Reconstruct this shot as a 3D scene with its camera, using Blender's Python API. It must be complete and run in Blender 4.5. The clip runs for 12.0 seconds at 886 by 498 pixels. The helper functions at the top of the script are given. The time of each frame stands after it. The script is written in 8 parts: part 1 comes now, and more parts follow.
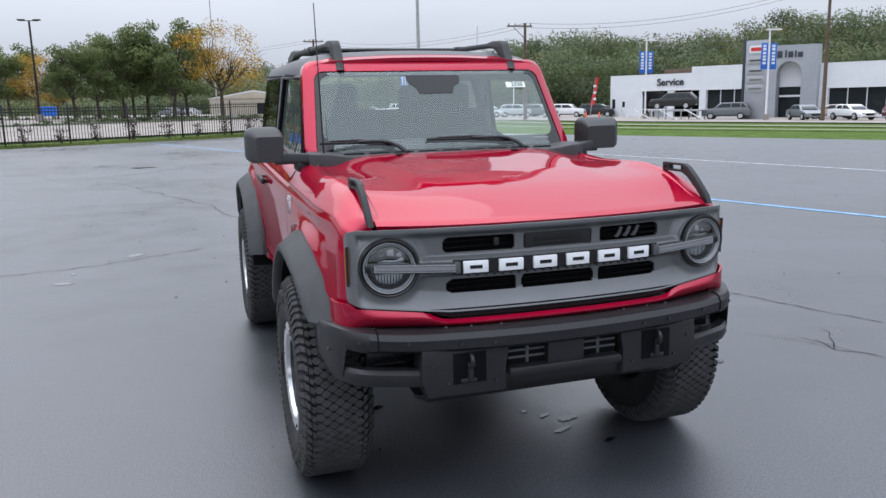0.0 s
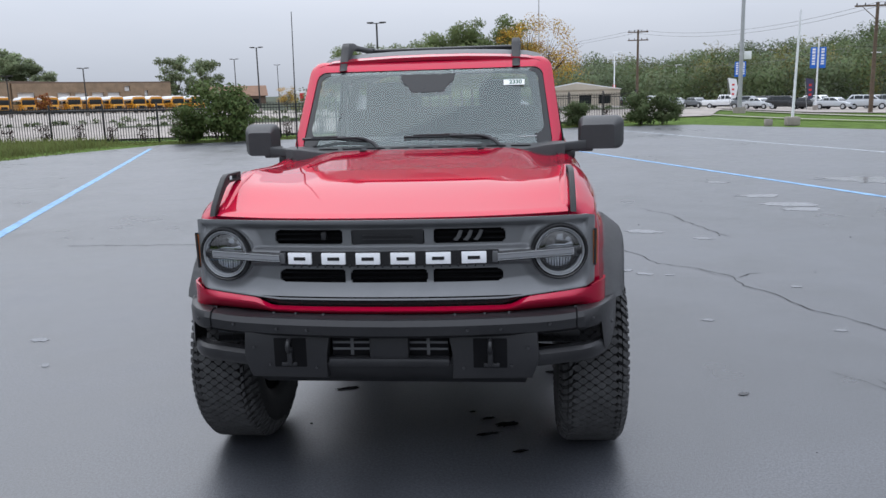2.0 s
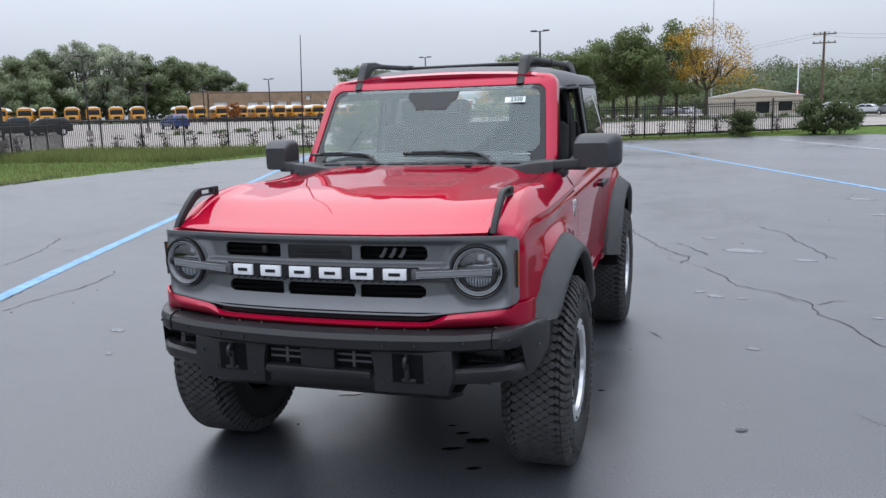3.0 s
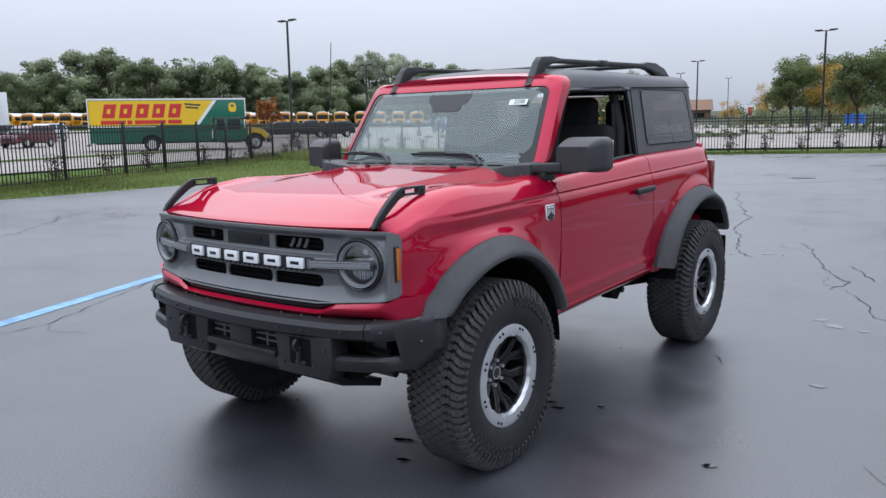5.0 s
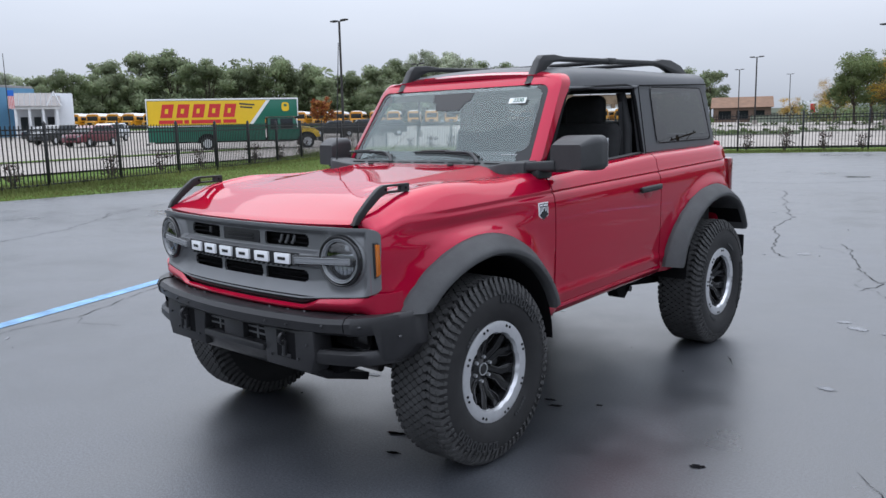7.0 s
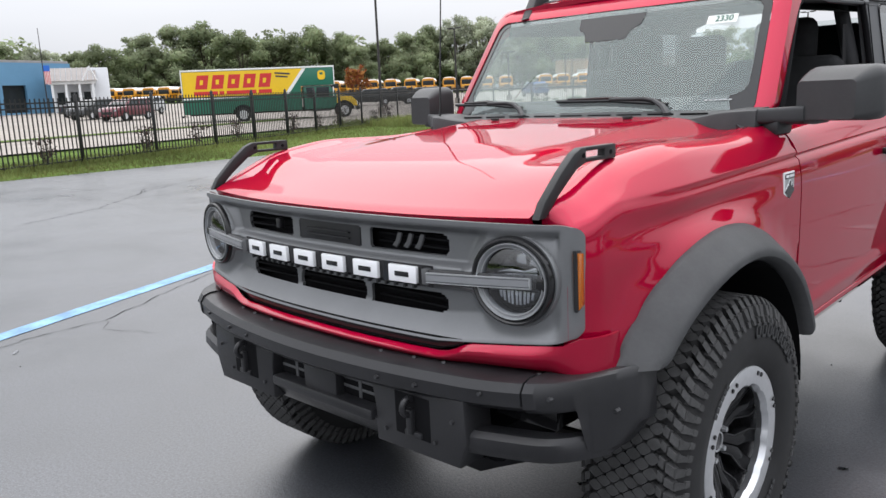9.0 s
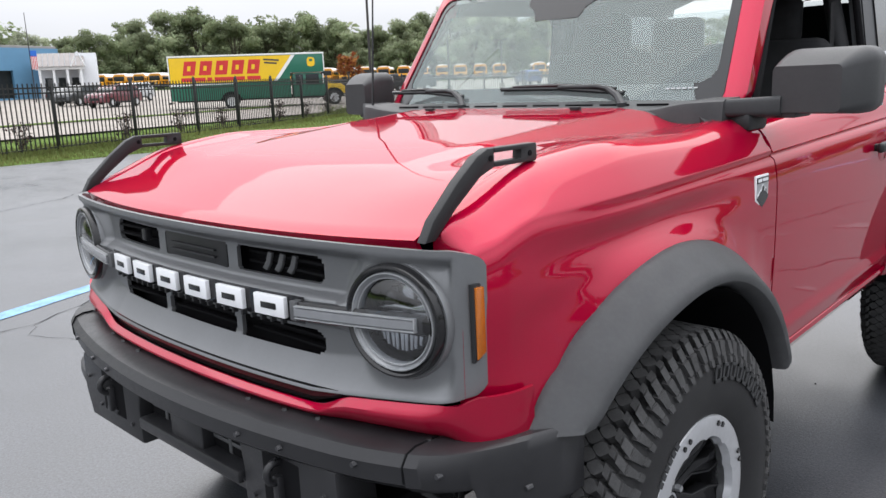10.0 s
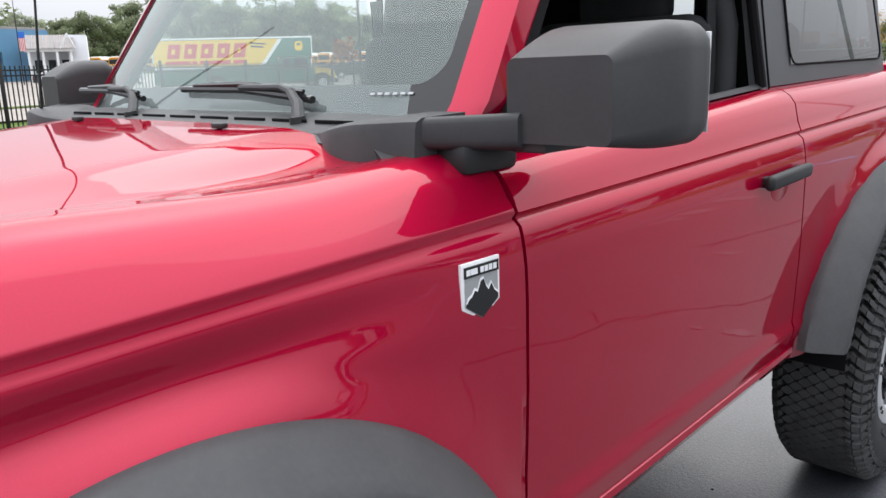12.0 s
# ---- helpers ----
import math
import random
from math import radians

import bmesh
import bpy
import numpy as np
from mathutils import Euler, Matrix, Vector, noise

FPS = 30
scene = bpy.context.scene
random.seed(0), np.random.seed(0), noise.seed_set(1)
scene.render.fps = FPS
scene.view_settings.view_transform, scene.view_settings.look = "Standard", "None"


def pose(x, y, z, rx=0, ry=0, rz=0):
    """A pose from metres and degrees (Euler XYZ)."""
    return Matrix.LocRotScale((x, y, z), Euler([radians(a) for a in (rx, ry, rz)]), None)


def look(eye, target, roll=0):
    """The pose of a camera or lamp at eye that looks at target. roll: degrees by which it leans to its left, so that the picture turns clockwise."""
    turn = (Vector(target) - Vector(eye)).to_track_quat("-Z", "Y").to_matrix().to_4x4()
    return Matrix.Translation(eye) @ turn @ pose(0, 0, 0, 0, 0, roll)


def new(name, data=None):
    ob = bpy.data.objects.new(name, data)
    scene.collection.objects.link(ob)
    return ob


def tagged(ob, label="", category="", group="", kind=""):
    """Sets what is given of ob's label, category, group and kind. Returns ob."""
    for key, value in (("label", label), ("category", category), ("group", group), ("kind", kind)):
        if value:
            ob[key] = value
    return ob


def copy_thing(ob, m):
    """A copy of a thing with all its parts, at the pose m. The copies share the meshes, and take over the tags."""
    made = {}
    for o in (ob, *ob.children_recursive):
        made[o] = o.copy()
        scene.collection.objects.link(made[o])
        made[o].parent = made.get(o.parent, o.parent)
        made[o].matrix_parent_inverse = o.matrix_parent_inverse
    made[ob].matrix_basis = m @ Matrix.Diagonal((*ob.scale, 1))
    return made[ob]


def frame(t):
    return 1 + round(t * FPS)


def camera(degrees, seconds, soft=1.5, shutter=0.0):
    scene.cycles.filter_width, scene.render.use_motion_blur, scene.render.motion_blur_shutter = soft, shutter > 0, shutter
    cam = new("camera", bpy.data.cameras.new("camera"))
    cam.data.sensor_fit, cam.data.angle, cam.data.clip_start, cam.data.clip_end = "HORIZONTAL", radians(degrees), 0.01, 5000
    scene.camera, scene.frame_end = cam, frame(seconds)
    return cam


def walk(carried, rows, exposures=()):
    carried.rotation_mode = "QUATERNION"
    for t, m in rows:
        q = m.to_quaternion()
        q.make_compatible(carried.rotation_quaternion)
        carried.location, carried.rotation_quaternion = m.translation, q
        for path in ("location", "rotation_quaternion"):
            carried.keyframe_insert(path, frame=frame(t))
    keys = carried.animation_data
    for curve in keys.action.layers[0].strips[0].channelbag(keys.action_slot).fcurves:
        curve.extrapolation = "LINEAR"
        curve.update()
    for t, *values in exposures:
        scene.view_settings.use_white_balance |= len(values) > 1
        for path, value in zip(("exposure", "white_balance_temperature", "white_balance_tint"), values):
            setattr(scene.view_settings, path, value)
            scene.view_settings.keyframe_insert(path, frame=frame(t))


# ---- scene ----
cam = camera(58.8, 12.0)
PATH = [
    (0, (-1.262, -3.318, 1.577), (-0.684, -1.439, 1.21), -1.3),
    (0.5, (-0.841, -3.443, 1.559), (-0.44, -1.52, 1.183), -1.0),
    (1, (-0.39, -3.508, 1.581), (-0.193, -1.554, 1.2), -1.1),
    (1.5, (0.098, -3.6, 1.582), (0.086, -1.636, 1.205), -1.3),
    (2, (0.554, -3.579, 1.567), (0.325, -1.626, 1.2), -1.6),
    (2.5, (0.999, -3.513, 1.587), (0.561, -1.594, 1.236), -1.7),
    (3, (1.475, -3.446, 1.596), (0.836, -1.582, 1.259), -1.7),
    (5, (2.814, -2.837, 1.539), (1.586, -1.288, 1.232), -1.1),
    (5.5, (3.023, -2.79, 1.533), (1.733, -1.293, 1.228), -1.0),
    (6, (3.15, -2.785, 1.541), (1.83, -1.313, 1.24), -1.0),
    (6.5, (3.159, -2.757, 1.541), (1.83, -1.293, 1.239), -1.1),
    (7, (3.073, -2.683, 1.534), (1.742, -1.222, 1.226), -1.3),
    (7.2, (2.957, -2.638, 1.529), (1.623, -1.18, 1.219), -1.4),
    (8.8, (1.913, -2.096, 1.436), (0.533, -0.699, 1.06), -2.5),
    (9, (1.801, -2.015, 1.438), (0.413, -0.627, 1.054), -2.6),
    (9.5, (1.634, -1.835, 1.428), (0.247, -0.452, 1.026), -2.5),
    (10, (1.675, -1.549, 1.423), (0.301, -0.155, 1.009), -2.3),
    (10.5, (1.71, -1.252, 1.417), (0.356, 0.159, 0.997), -2.0),
    (11, (1.618, -0.91, 1.4), (0.278, 0.511, 0.968), -1.8),
    (11.5, (1.572, -0.598, 1.411), (0.222, 0.809, 0.964), -1.7),
    (12, (1.558, -0.281, 1.419), (0.186, 1.104, 0.971), -1.8),
]
walk(cam, [(t, look(eye, target, roll)) for t, eye, target, roll in PATH], [(0.0, 0.29, 6300, 10), (1.5, 0.29, 6300, 10), (2.0, 0.20, 6300, 10), (3.0, 0.22, 6250, 10), (5.0, 0.24, 6150, 10), (7.0, 0.24, 6200, 10), (9.0, 0.58, 6850, 10), (9.5, 0.62, 6850, 10), (10.0, 0.68, 6850, 10), (11.0, 0.66, 6800, 10), (12.0, 0.68, 6800, 10)])
# ---- world, sun, exposure ----
world = bpy.data.worlds.new("overcast")
scene.world = world
world.use_nodes = True
wn, wl = world.node_tree.nodes, world.node_tree.links
wn.clear()
sky = wn.new("ShaderNodeTexSky")
sky.sky_type, sky.sun_disc = "NISHITA", False
sky.sun_elevation, sky.sun_rotation = radians(62), radians(-38)
sky.air_density, sky.dust_density, sky.ozone_density = 1.0, 3.0, 1.0
grey = wn.new("ShaderNodeHueSaturation")
grey.inputs["Saturation"].default_value = 0.10
grey.inputs["Value"].default_value = 1.0
wl.new(sky.outputs[0], grey.inputs["Color"])
tex = wn.new("ShaderNodeTexCoord")
stretch = wn.new("ShaderNodeMapping")
stretch.inputs["Scale"].default_value = (1.0, 1.0, 4.0)
wl.new(tex.outputs["Generated"], stretch.inputs["Vector"])
cloud = wn.new("ShaderNodeTexNoise")
cloud.inputs["Scale"].default_value, cloud.inputs["Detail"].default_value = 1.6, 5.0
wl.new(stretch.outputs[0], cloud.inputs["Vector"])
band = wn.new("ShaderNodeValToRGB")
band.color_ramp.elements[0].position, band.color_ramp.elements[0].color = 0.30, (4.8, 5.2, 5.95, 1)
band.color_ramp.elements[1].position, band.color_ramp.elements[1].color = 0.70, (5.6, 5.9, 6.6, 1)
wl.new(cloud.outputs["Fac"], band.inputs["Fac"])
veil = wn.new("ShaderNodeMix")
veil.data_type = "RGBA"
veil.inputs["Factor"].default_value = 0.85
wl.new(grey.outputs[0], veil.inputs["A"])
wl.new(band.outputs[0], veil.inputs["B"])
# an overcast dome grows brighter towards the zenith
axes = wn.new("ShaderNodeSeparateXYZ")
wl.new(tex.outputs["Generated"], axes.inputs[0])
climb = wn.new("ShaderNodeMapRange")
climb.inputs["From Min"].default_value, climb.inputs["From Max"].default_value = 0.0, 1.0
climb.inputs["To Min"].default_value, climb.inputs["To Max"].default_value = 0.84, 3.6
wl.new(axes.outputs["Z"], climb.inputs["Value"])
dome = wn.new("ShaderNodeVectorMath")
dome.operation = "SCALE"
wl.new(veil.outputs["Result"], dome.inputs[0])
wl.new(climb.outputs[0], dome.inputs["Scale"])
bg = wn.new("ShaderNodeBackground")
bg.inputs["Strength"].default_value = 0.10
wl.new(dome.outputs[0], bg.inputs["Color"])
wo = wn.new("ShaderNodeOutputWorld")
wl.new(bg.outputs[0], wo.inputs["Surface"])
sun_data = bpy.data.lights.new("sun", "SUN")
sun_data.energy, sun_data.angle, sun_data.color = 0.8, radians(90), (1.0, 0.97, 0.93)
sun = new("sun", sun_data)
sun.matrix_world = look((0, 0, 30), (7, -9, 8))



# ---- materials ----
def material(name, color, rough=0.5, metal=0.0, spots=0.0, scale=20.0, bump=0.0, bump_scale=200.0, coat=0.0, coat_rough=0.03,
             vary=0.0, spec=0.5, dark=None, trans=0.0, alpha=1.0, ior=1.45, rough_var=0.0, sheen=0.0):
    """A surface with mottling at two scales, fine relief and, where asked, a clear coat."""
    m = bpy.data.materials.new(name)
    m.use_nodes = True
    n, l = m.node_tree.nodes, m.node_tree.links
    b = n["Principled BSDF"]
    b.inputs["Roughness"].default_value, b.inputs["Metallic"].default_value = rough, metal
    b.inputs["Specular IOR Level"].default_value = spec
    b.inputs["Coat Weight"].default_value, b.inputs["Coat Roughness"].default_value = coat, coat_rough
    b.inputs["Transmission Weight"].default_value, b.inputs["IOR"].default_value = trans, ior
    b.inputs["Alpha"].default_value = alpha
    b.inputs["Base Color"].default_value = (*color, 1)
    co = n.new("ShaderNodeTexCoord").outputs["Object"]
    tint = None
    if spots > 0:
        big, small = n.new("ShaderNodeTexNoise"), n.new("ShaderNodeTexNoise")
        for t, s in ((big, scale), (small, scale * 9)):
            t.inputs["Scale"].default_value, t.inputs["Detail"].default_value = s, 5.0
            l.new(co, t.inputs["Vector"])
        both = n.new("ShaderNodeMath")
        both.operation = "MULTIPLY_ADD"
        l.new(big.outputs["Fac"], both.inputs[0])
        both.inputs[1].default_value = 0.65
        scaled = n.new("ShaderNodeMath")
        scaled.operation = "MULTIPLY"
        scaled.inputs[1].default_value = 0.35
        l.new(small.outputs["Fac"], scaled.inputs[0])
        l.new(scaled.outputs[0], both.inputs[2])
        ramp = n.new("ShaderNodeValToRGB")
        d = dark or tuple(c * (1 - spots) for c in color)
        ramp.color_ramp.elements[0].position, ramp.color_ramp.elements[0].color = 0.36, (*d, 1)
        ramp.color_ramp.elements[1].position, ramp.color_ramp.elements[1].color = 0.64, (*[min(1, c * (1 + 0.5 * spots)) for c in color], 1)
        l.new(both.outputs[0], ramp.inputs["Fac"])
        tint = ramp.outputs[0]
        if rough_var > 0:
            rr = n.new("ShaderNodeMapRange")
            rr.inputs["From Min"].default_value, rr.inputs["From Max"].default_value = 0.35, 0.65
            rr.inputs["To Min"].default_value, rr.inputs["To Max"].default_value = max(0.02, rough - rough_var), min(1, rough + rough_var)
            l.new(both.outputs[0], rr.inputs["Value"])
            l.new(rr.outputs[0], b.inputs["Roughness"])
    if vary > 0:
        info = n.new("ShaderNodeObjectInfo")
        hsv = n.new("ShaderNodeHueSaturation")
        mr = n.new("ShaderNodeMapRange")
        mr.inputs["To Min"].default_value, mr.inputs["To Max"].default_value = 1 - vary, 1 + vary
        l.new(info.outputs["Random"], mr.inputs["Value"])
        l.new(mr.outputs[0], hsv.inputs["Value"])
        hsv.inputs["Color"].default_value = (*color, 1)
        if tint:
            l.new(tint, hsv.inputs["Color"])
        tint = hsv.outputs[0]
    if tint:
        l.new(tint, b.inputs["Base Color"])
    if bump > 0:
        t = n.new("ShaderNodeTexNoise")
        t.inputs["Scale"].default_value, t.inputs["Detail"].default_value = bump_scale, 3.0
        l.new(co, t.inputs["Vector"])
        bn = n.new("ShaderNodeBump")
        bn.inputs["Strength"].default_value, bn.inputs["Distance"].default_value = bump, 1.0 / bump_scale
        l.new(t.outputs["Fac"], bn.inputs["Height"])
        l.new(bn.outputs[0], b.inputs["Normal"])
    return m


def leaf_material(name, color, spread=0.35):
    """Foliage whose clumps differ in lightness and hue from island to island."""
    m = bpy.data.materials.new(name)
    m.use_nodes = True
    n, l = m.node_tree.nodes, m.node_tree.links
    b = n["Principled BSDF"]
    b.inputs["Roughness"].default_value = 0.6
    b.inputs["Specular IOR Level"].default_value = 0.12
    g = n.new("ShaderNodeNewGeometry")
    hsv = n.new("ShaderNodeHueSaturation")
    hsv.inputs["Color"].default_value = (*color, 1)
    v = n.new("ShaderNodeMapRange")
    v.inputs["To Min"].default_value, v.inputs["To Max"].default_value = 1 - 0.6 * spread, 1 + 0.6 * spread
    h = n.new("ShaderNodeMapRange")
    h.inputs["To Min"].default_value, h.inputs["To Max"].default_value = 0.47, 0.52
    l.new(g.outputs["Random Per Island"], v.inputs["Value"])
    l.new(g.outputs["Random Per Island"], h.inputs["Value"])
    crown = n.new("ShaderNodeTexNoise")
    crown.inputs["Scale"].default_value, crown.inputs["Detail"].default_value = 0.13, 2.0
    l.new(n.new("ShaderNodeTexCoord").outputs["Object"], crown.inputs["Vector"])
    cv = n.new("ShaderNodeMapRange")
    cv.inputs["From Min"].default_value, cv.inputs["From Max"].default_value = 0.34, 0.66
    cv.inputs["To Min"].default_value, cv.inputs["To Max"].default_value = 0.62, 1.42
    l.new(crown.outputs["Fac"], cv.inputs["Value"])
    both = n.new("ShaderNodeMath")
    both.operation = "MULTIPLY"
    l.new(v.outputs[0], both.inputs[0])
    l.new(cv.outputs[0], both.inputs[1])
    l.new(both.outputs[0], hsv.inputs["Value"])
    l.new(h.outputs[0], hsv.inputs["Hue"])
    l.new(hsv.outputs[0], b.inputs["Base Color"])
    # thin leaves let part of the light through
    through_leaf, mix = n.new("ShaderNodeBsdfTranslucent"), n.new("ShaderNodeMixShader")
    mix.inputs["Fac"].default_value = 0.38
    l.new(hsv.outputs[0], through_leaf.inputs["Color"])
    l.new(b.outputs[0], mix.inputs[1])
    l.new(through_leaf.outputs[0], mix.inputs[2])
    l.new(mix.outputs[0], n["Material Output"].inputs["Surface"])
    return m


def asphalt_material():
    """Old sealed asphalt, damp: grit, wide smooth patches and paler worn ones."""
    m = bpy.data.materials.new("asphalt")
    m.use_nodes = True
    n, l = m.node_tree.nodes, m.node_tree.links
    b = n["Principled BSDF"]
    co = n.new("ShaderNodeTexCoord").outputs["Object"]

    def fog(scale, detail=5.0):
        t = n.new("ShaderNodeTexNoise")
        t.inputs["Scale"].default_value, t.inputs["Detail"].default_value = scale, detail
        l.new(co, t.inputs["Vector"])
        return t.outputs["Fac"]

    wide, mid, fine, coarse = fog(0.22), fog(1.7, 9.0), fog(150.0, 2.0), fog(75.0, 3.0)
    blend = n.new("ShaderNodeMath")
    blend.operation = "MULTIPLY_ADD"
    blend.inputs[1].default_value = 0.5
    half = n.new("ShaderNodeMath")
    half.operation = "MULTIPLY"
    half.inputs[1].default_value = 0.5
    l.new(coarse, half.inputs[0])
    l.new(fine, blend.inputs[0])
    l.new(half.outputs[0], blend.inputs[2])
    grit = blend.outputs[0]
    ramp = n.new("ShaderNodeValToRGB")
    ramp.color_ramp.elements[0].position, ramp.color_ramp.elements[0].color = 0.39, (0.0215, 0.0238, 0.0283, 1)
    ramp.color_ramp.elements[1].position, ramp.color_ramp.elements[1].color = 0.62, (0.050, 0.054, 0.063, 1)
    add = n.new("ShaderNodeMath")
    add.operation = "MULTIPLY_ADD"
    l.new(wide, add.inputs[0])
    add.inputs[1].default_value = 0.6
    part_mid = n.new("ShaderNodeMath")
    part_mid.operation = "MULTIPLY"
    part_mid.inputs[1].default_value = 0.4
    l.new(mid, part_mid.inputs[0])
    l.new(part_mid.outputs[0], add.inputs[2])
    l.new(add.outputs[0], ramp.inputs["Fac"])
    speck = n.new("ShaderNodeMix")
    speck.data_type, speck.blend_type = "RGBA", "MULTIPLY"
    speck.inputs["Factor"].default_value = 1.0
    gr = n.new("ShaderNodeValToRGB")
    gr.color_ramp.elements[0].position, gr.color_ramp.elements[0].color = 0.38, (0.36, 0.36, 0.36, 1)
    gr.color_ramp.elements[1].position, gr.color_ramp.elements[1].color = 0.64, (1.85, 1.85, 1.85, 1)
    l.new(grit, gr.inputs["Fac"])
    l.new(ramp.outputs[0], speck.inputs["A"])
    l.new(gr.outputs[0], speck.inputs["B"])
    l.new(speck.outputs["Result"], b.inputs["Base Color"])
    rr = n.new("ShaderNodeMapRange")
    rr.inputs["From Min"].default_value, rr.inputs["From Max"].default_value = 0.35, 0.65
    rr.inputs["To Min"].default_value, rr.inputs["To Max"].default_value = 0.25, 0.51
    b.inputs["Specular IOR Level"].default_value, b.inputs["IOR"].default_value = 1.0, 1.54
    l.new(add.outputs[0], rr.inputs["Value"])
    l.new(rr.outputs[0], b.inputs["Roughness"])
    bn = n.new("ShaderNodeBump")
    bn.inputs["Strength"].default_value, bn.inputs["Distance"].default_value = 0.45, 0.004
    l.new(grit, bn.inputs["Height"])
    l.new(bn.outputs[0], b.inputs["Normal"])
    return m


M_ASPHALT = asphalt_material()
M_PAINT = material("red_metallic_paint", (0.385, 0.0016, 0.031), 0.40, 0.50, coat=0.95, spots=0.06, scale=400, spec=0.0)
M_PAINT.node_tree.nodes["Principled BSDF"].inputs["Specular Tint"].default_value = (0.82, 0.17, 0.25, 1)
M_GREYPLASTIC = material("grey_moulded_plastic", (0.088, 0.090, 0.094), 0.55, spots=0.12, scale=12, bump=0.12, bump_scale=900)
M_GRILLE = material("carbonized_grey_grille", (0.165, 0.170, 0.176), 0.38, 0.35, spots=0.05, scale=14, bump=0.04, bump_scale=900)
M_BLACKPLASTIC = material("black_grained_plastic", (0.018, 0.0185, 0.020), 0.50, spec=0.4, spots=0.15, scale=15, bump=0.2, bump_scale=700)
M_MIRROR = material("dark_grained_plastic", (0.042, 0.043, 0.045), 0.50, spec=0.4, spots=0.12, scale=15, bump=0.2, bump_scale=700)
M_BUMPER = material("black_powder_coat", (0.020, 0.020, 0.022), 0.38, spec=0.45, spots=0.2, scale=9, bump=0.15, bump_scale=800, rough_var=0.08)
M_GLOSSBLACK = material("gloss_black", (0.012, 0.012, 0.013), 0.14, spots=0.1, scale=30)
# Near black: recess shade is put into this colour; also seals and trim.
M_DARK = material("near_black_hollow_and_trim", (0.005, 0.005, 0.006), 0.8, spec=0.15, spots=0.2, scale=20)
M_RUBBER = material("tyre_rubber", (0.016, 0.016, 0.017), 0.62, spec=0.4, spots=0.25, scale=18, bump=0.15, bump_scale=300)
# Paler than the carcass, so that groove shade comes from the colours.
M_TREAD = material("pale_tread_rubber", (0.058, 0.058, 0.059), 0.8, spec=0.25, spots=0.3, scale=22, bump=0.2, bump_scale=260)
M_RUBBERTEXT = material("raised_rubber_marks", (0.034, 0.035, 0.037), 0.6, spots=0.1, scale=40)
M_ALU = material("machined_aluminium", (0.60, 0.61, 0.63), 0.34, 0.75, spots=0.06, scale=60, bump=0.03, bump_scale=500)
M_STEEL = material("dull_steel", (0.11, 0.105, 0.10), 0.42, 0.9, spots=0.25, scale=25)
M_BOLT = material("zinc_bolt", (0.10, 0.10, 0.105), 0.35, 0.9, spots=0.1, scale=80)
M_HARDTOP = material("grey_hardtop", (0.058, 0.061, 0.066), 0.48, spots=0.06, scale=10, bump=0.10, bump_scale=1200)
M_WHITEPLASTIC = material("white_letter_plastic", (0.80, 0.81, 0.83), 0.35, spots=0.03, scale=40)
M_AMBER = material("amber_lens", (0.465, 0.124, 0.007), 0.18, spots=0.15, scale=50, coat=0.6)
M_LENS = material("lamp_reflector", (0.55, 0.56, 0.58), 0.14, 0.85, spots=0.2, scale=40)
M_LIGHTBAR = material("frosted_light_bar", (0.21, 0.217, 0.228), 0.25, spots=0.06, scale=40, coat=0.5)
M_BADGEGREY = material("badge_grey", (0.36, 0.37, 0.38), 0.4, 0.3, spots=0.05, scale=60)
M_LENSRING = material("frosted_light_ring", (0.24, 0.25, 0.262), 0.22, spots=0.05, scale=40, coat=0.5)
M_REDLENS = material("red_lens", (0.16, 0.004, 0.008), 0.15, spots=0.1, scale=40, coat=0.7)
M_INTERIOR = material("charcoal_cabin_trim", (0.020, 0.021, 0.023), 0.75, spots=0.2, scale=14, bump=0.2, bump_scale=500)
M_FABRIC = material("dark_seat_cloth", (0.015, 0.0155, 0.017), 0.9, spots=0.25, scale=30, bump=0.3, bump_scale=900)
M_HEADLINER = material("dark_headliner_cloth", (0.055, 0.056, 0.058), 0.95, spots=0.1, scale=20, bump=0.2, bump_scale=600)
M_BOWL = material("dark_lamp_bowl", (0.05, 0.052, 0.056), 0.22, 0.5, spots=0.3, scale=60)
M_PAPER = material("white_paper", (0.80, 0.82, 0.80), 0.6, spots=0.02, scale=60)
M_GREENINK = material("green_ink", (0.02, 0.12, 0.08), 0.6, spots=0.05, scale=60)
M_BLUELINE = material("pale_blue_line_paint", (0.165, 0.325, 0.52), 0.6, spots=0.5, scale=6, dark=(0.10, 0.19, 0.31), bump=0.3, bump_scale=150)
M_WHITELINE = material("worn_white_line_paint", (0.50, 0.55, 0.60), 0.55, spots=0.5, scale=5, bump=0.3, bump_scale=150)
M_CRACK = material("crack_shadow", (0.012, 0.012, 0.013), 0.95, spots=0.3, scale=30)
M_STAIN = material("wet_mark", (0.010, 0.010, 0.011), 0.03, spots=0.2, scale=30)
M_FLARE = material("grey_flare_plastic", (0.125, 0.128, 0.133), 0.55, spots=0.12, scale=12, bump=0.12, bump_scale=900)
# Pale base colour holds the sky reflection of shallow puddles; chips share it.
M_PATCH = material("pale_puddle_and_chip", (0.125, 0.131, 0.142), 0.12, spots=0.3, scale=12)
M_WATER = material("puddle_water", (0.035, 0.04, 0.042), 0.03, spots=0.1, scale=2, spec=0.6)
M_GRASS = leaf_material("grass_blades", (0.150, 0.178, 0.060), 0.5)
M_BED = material("planted_bed", (0.062, 0.078, 0.036), 0.95, spots=0.5, scale=1.2, bump=0.8, bump_scale=9)
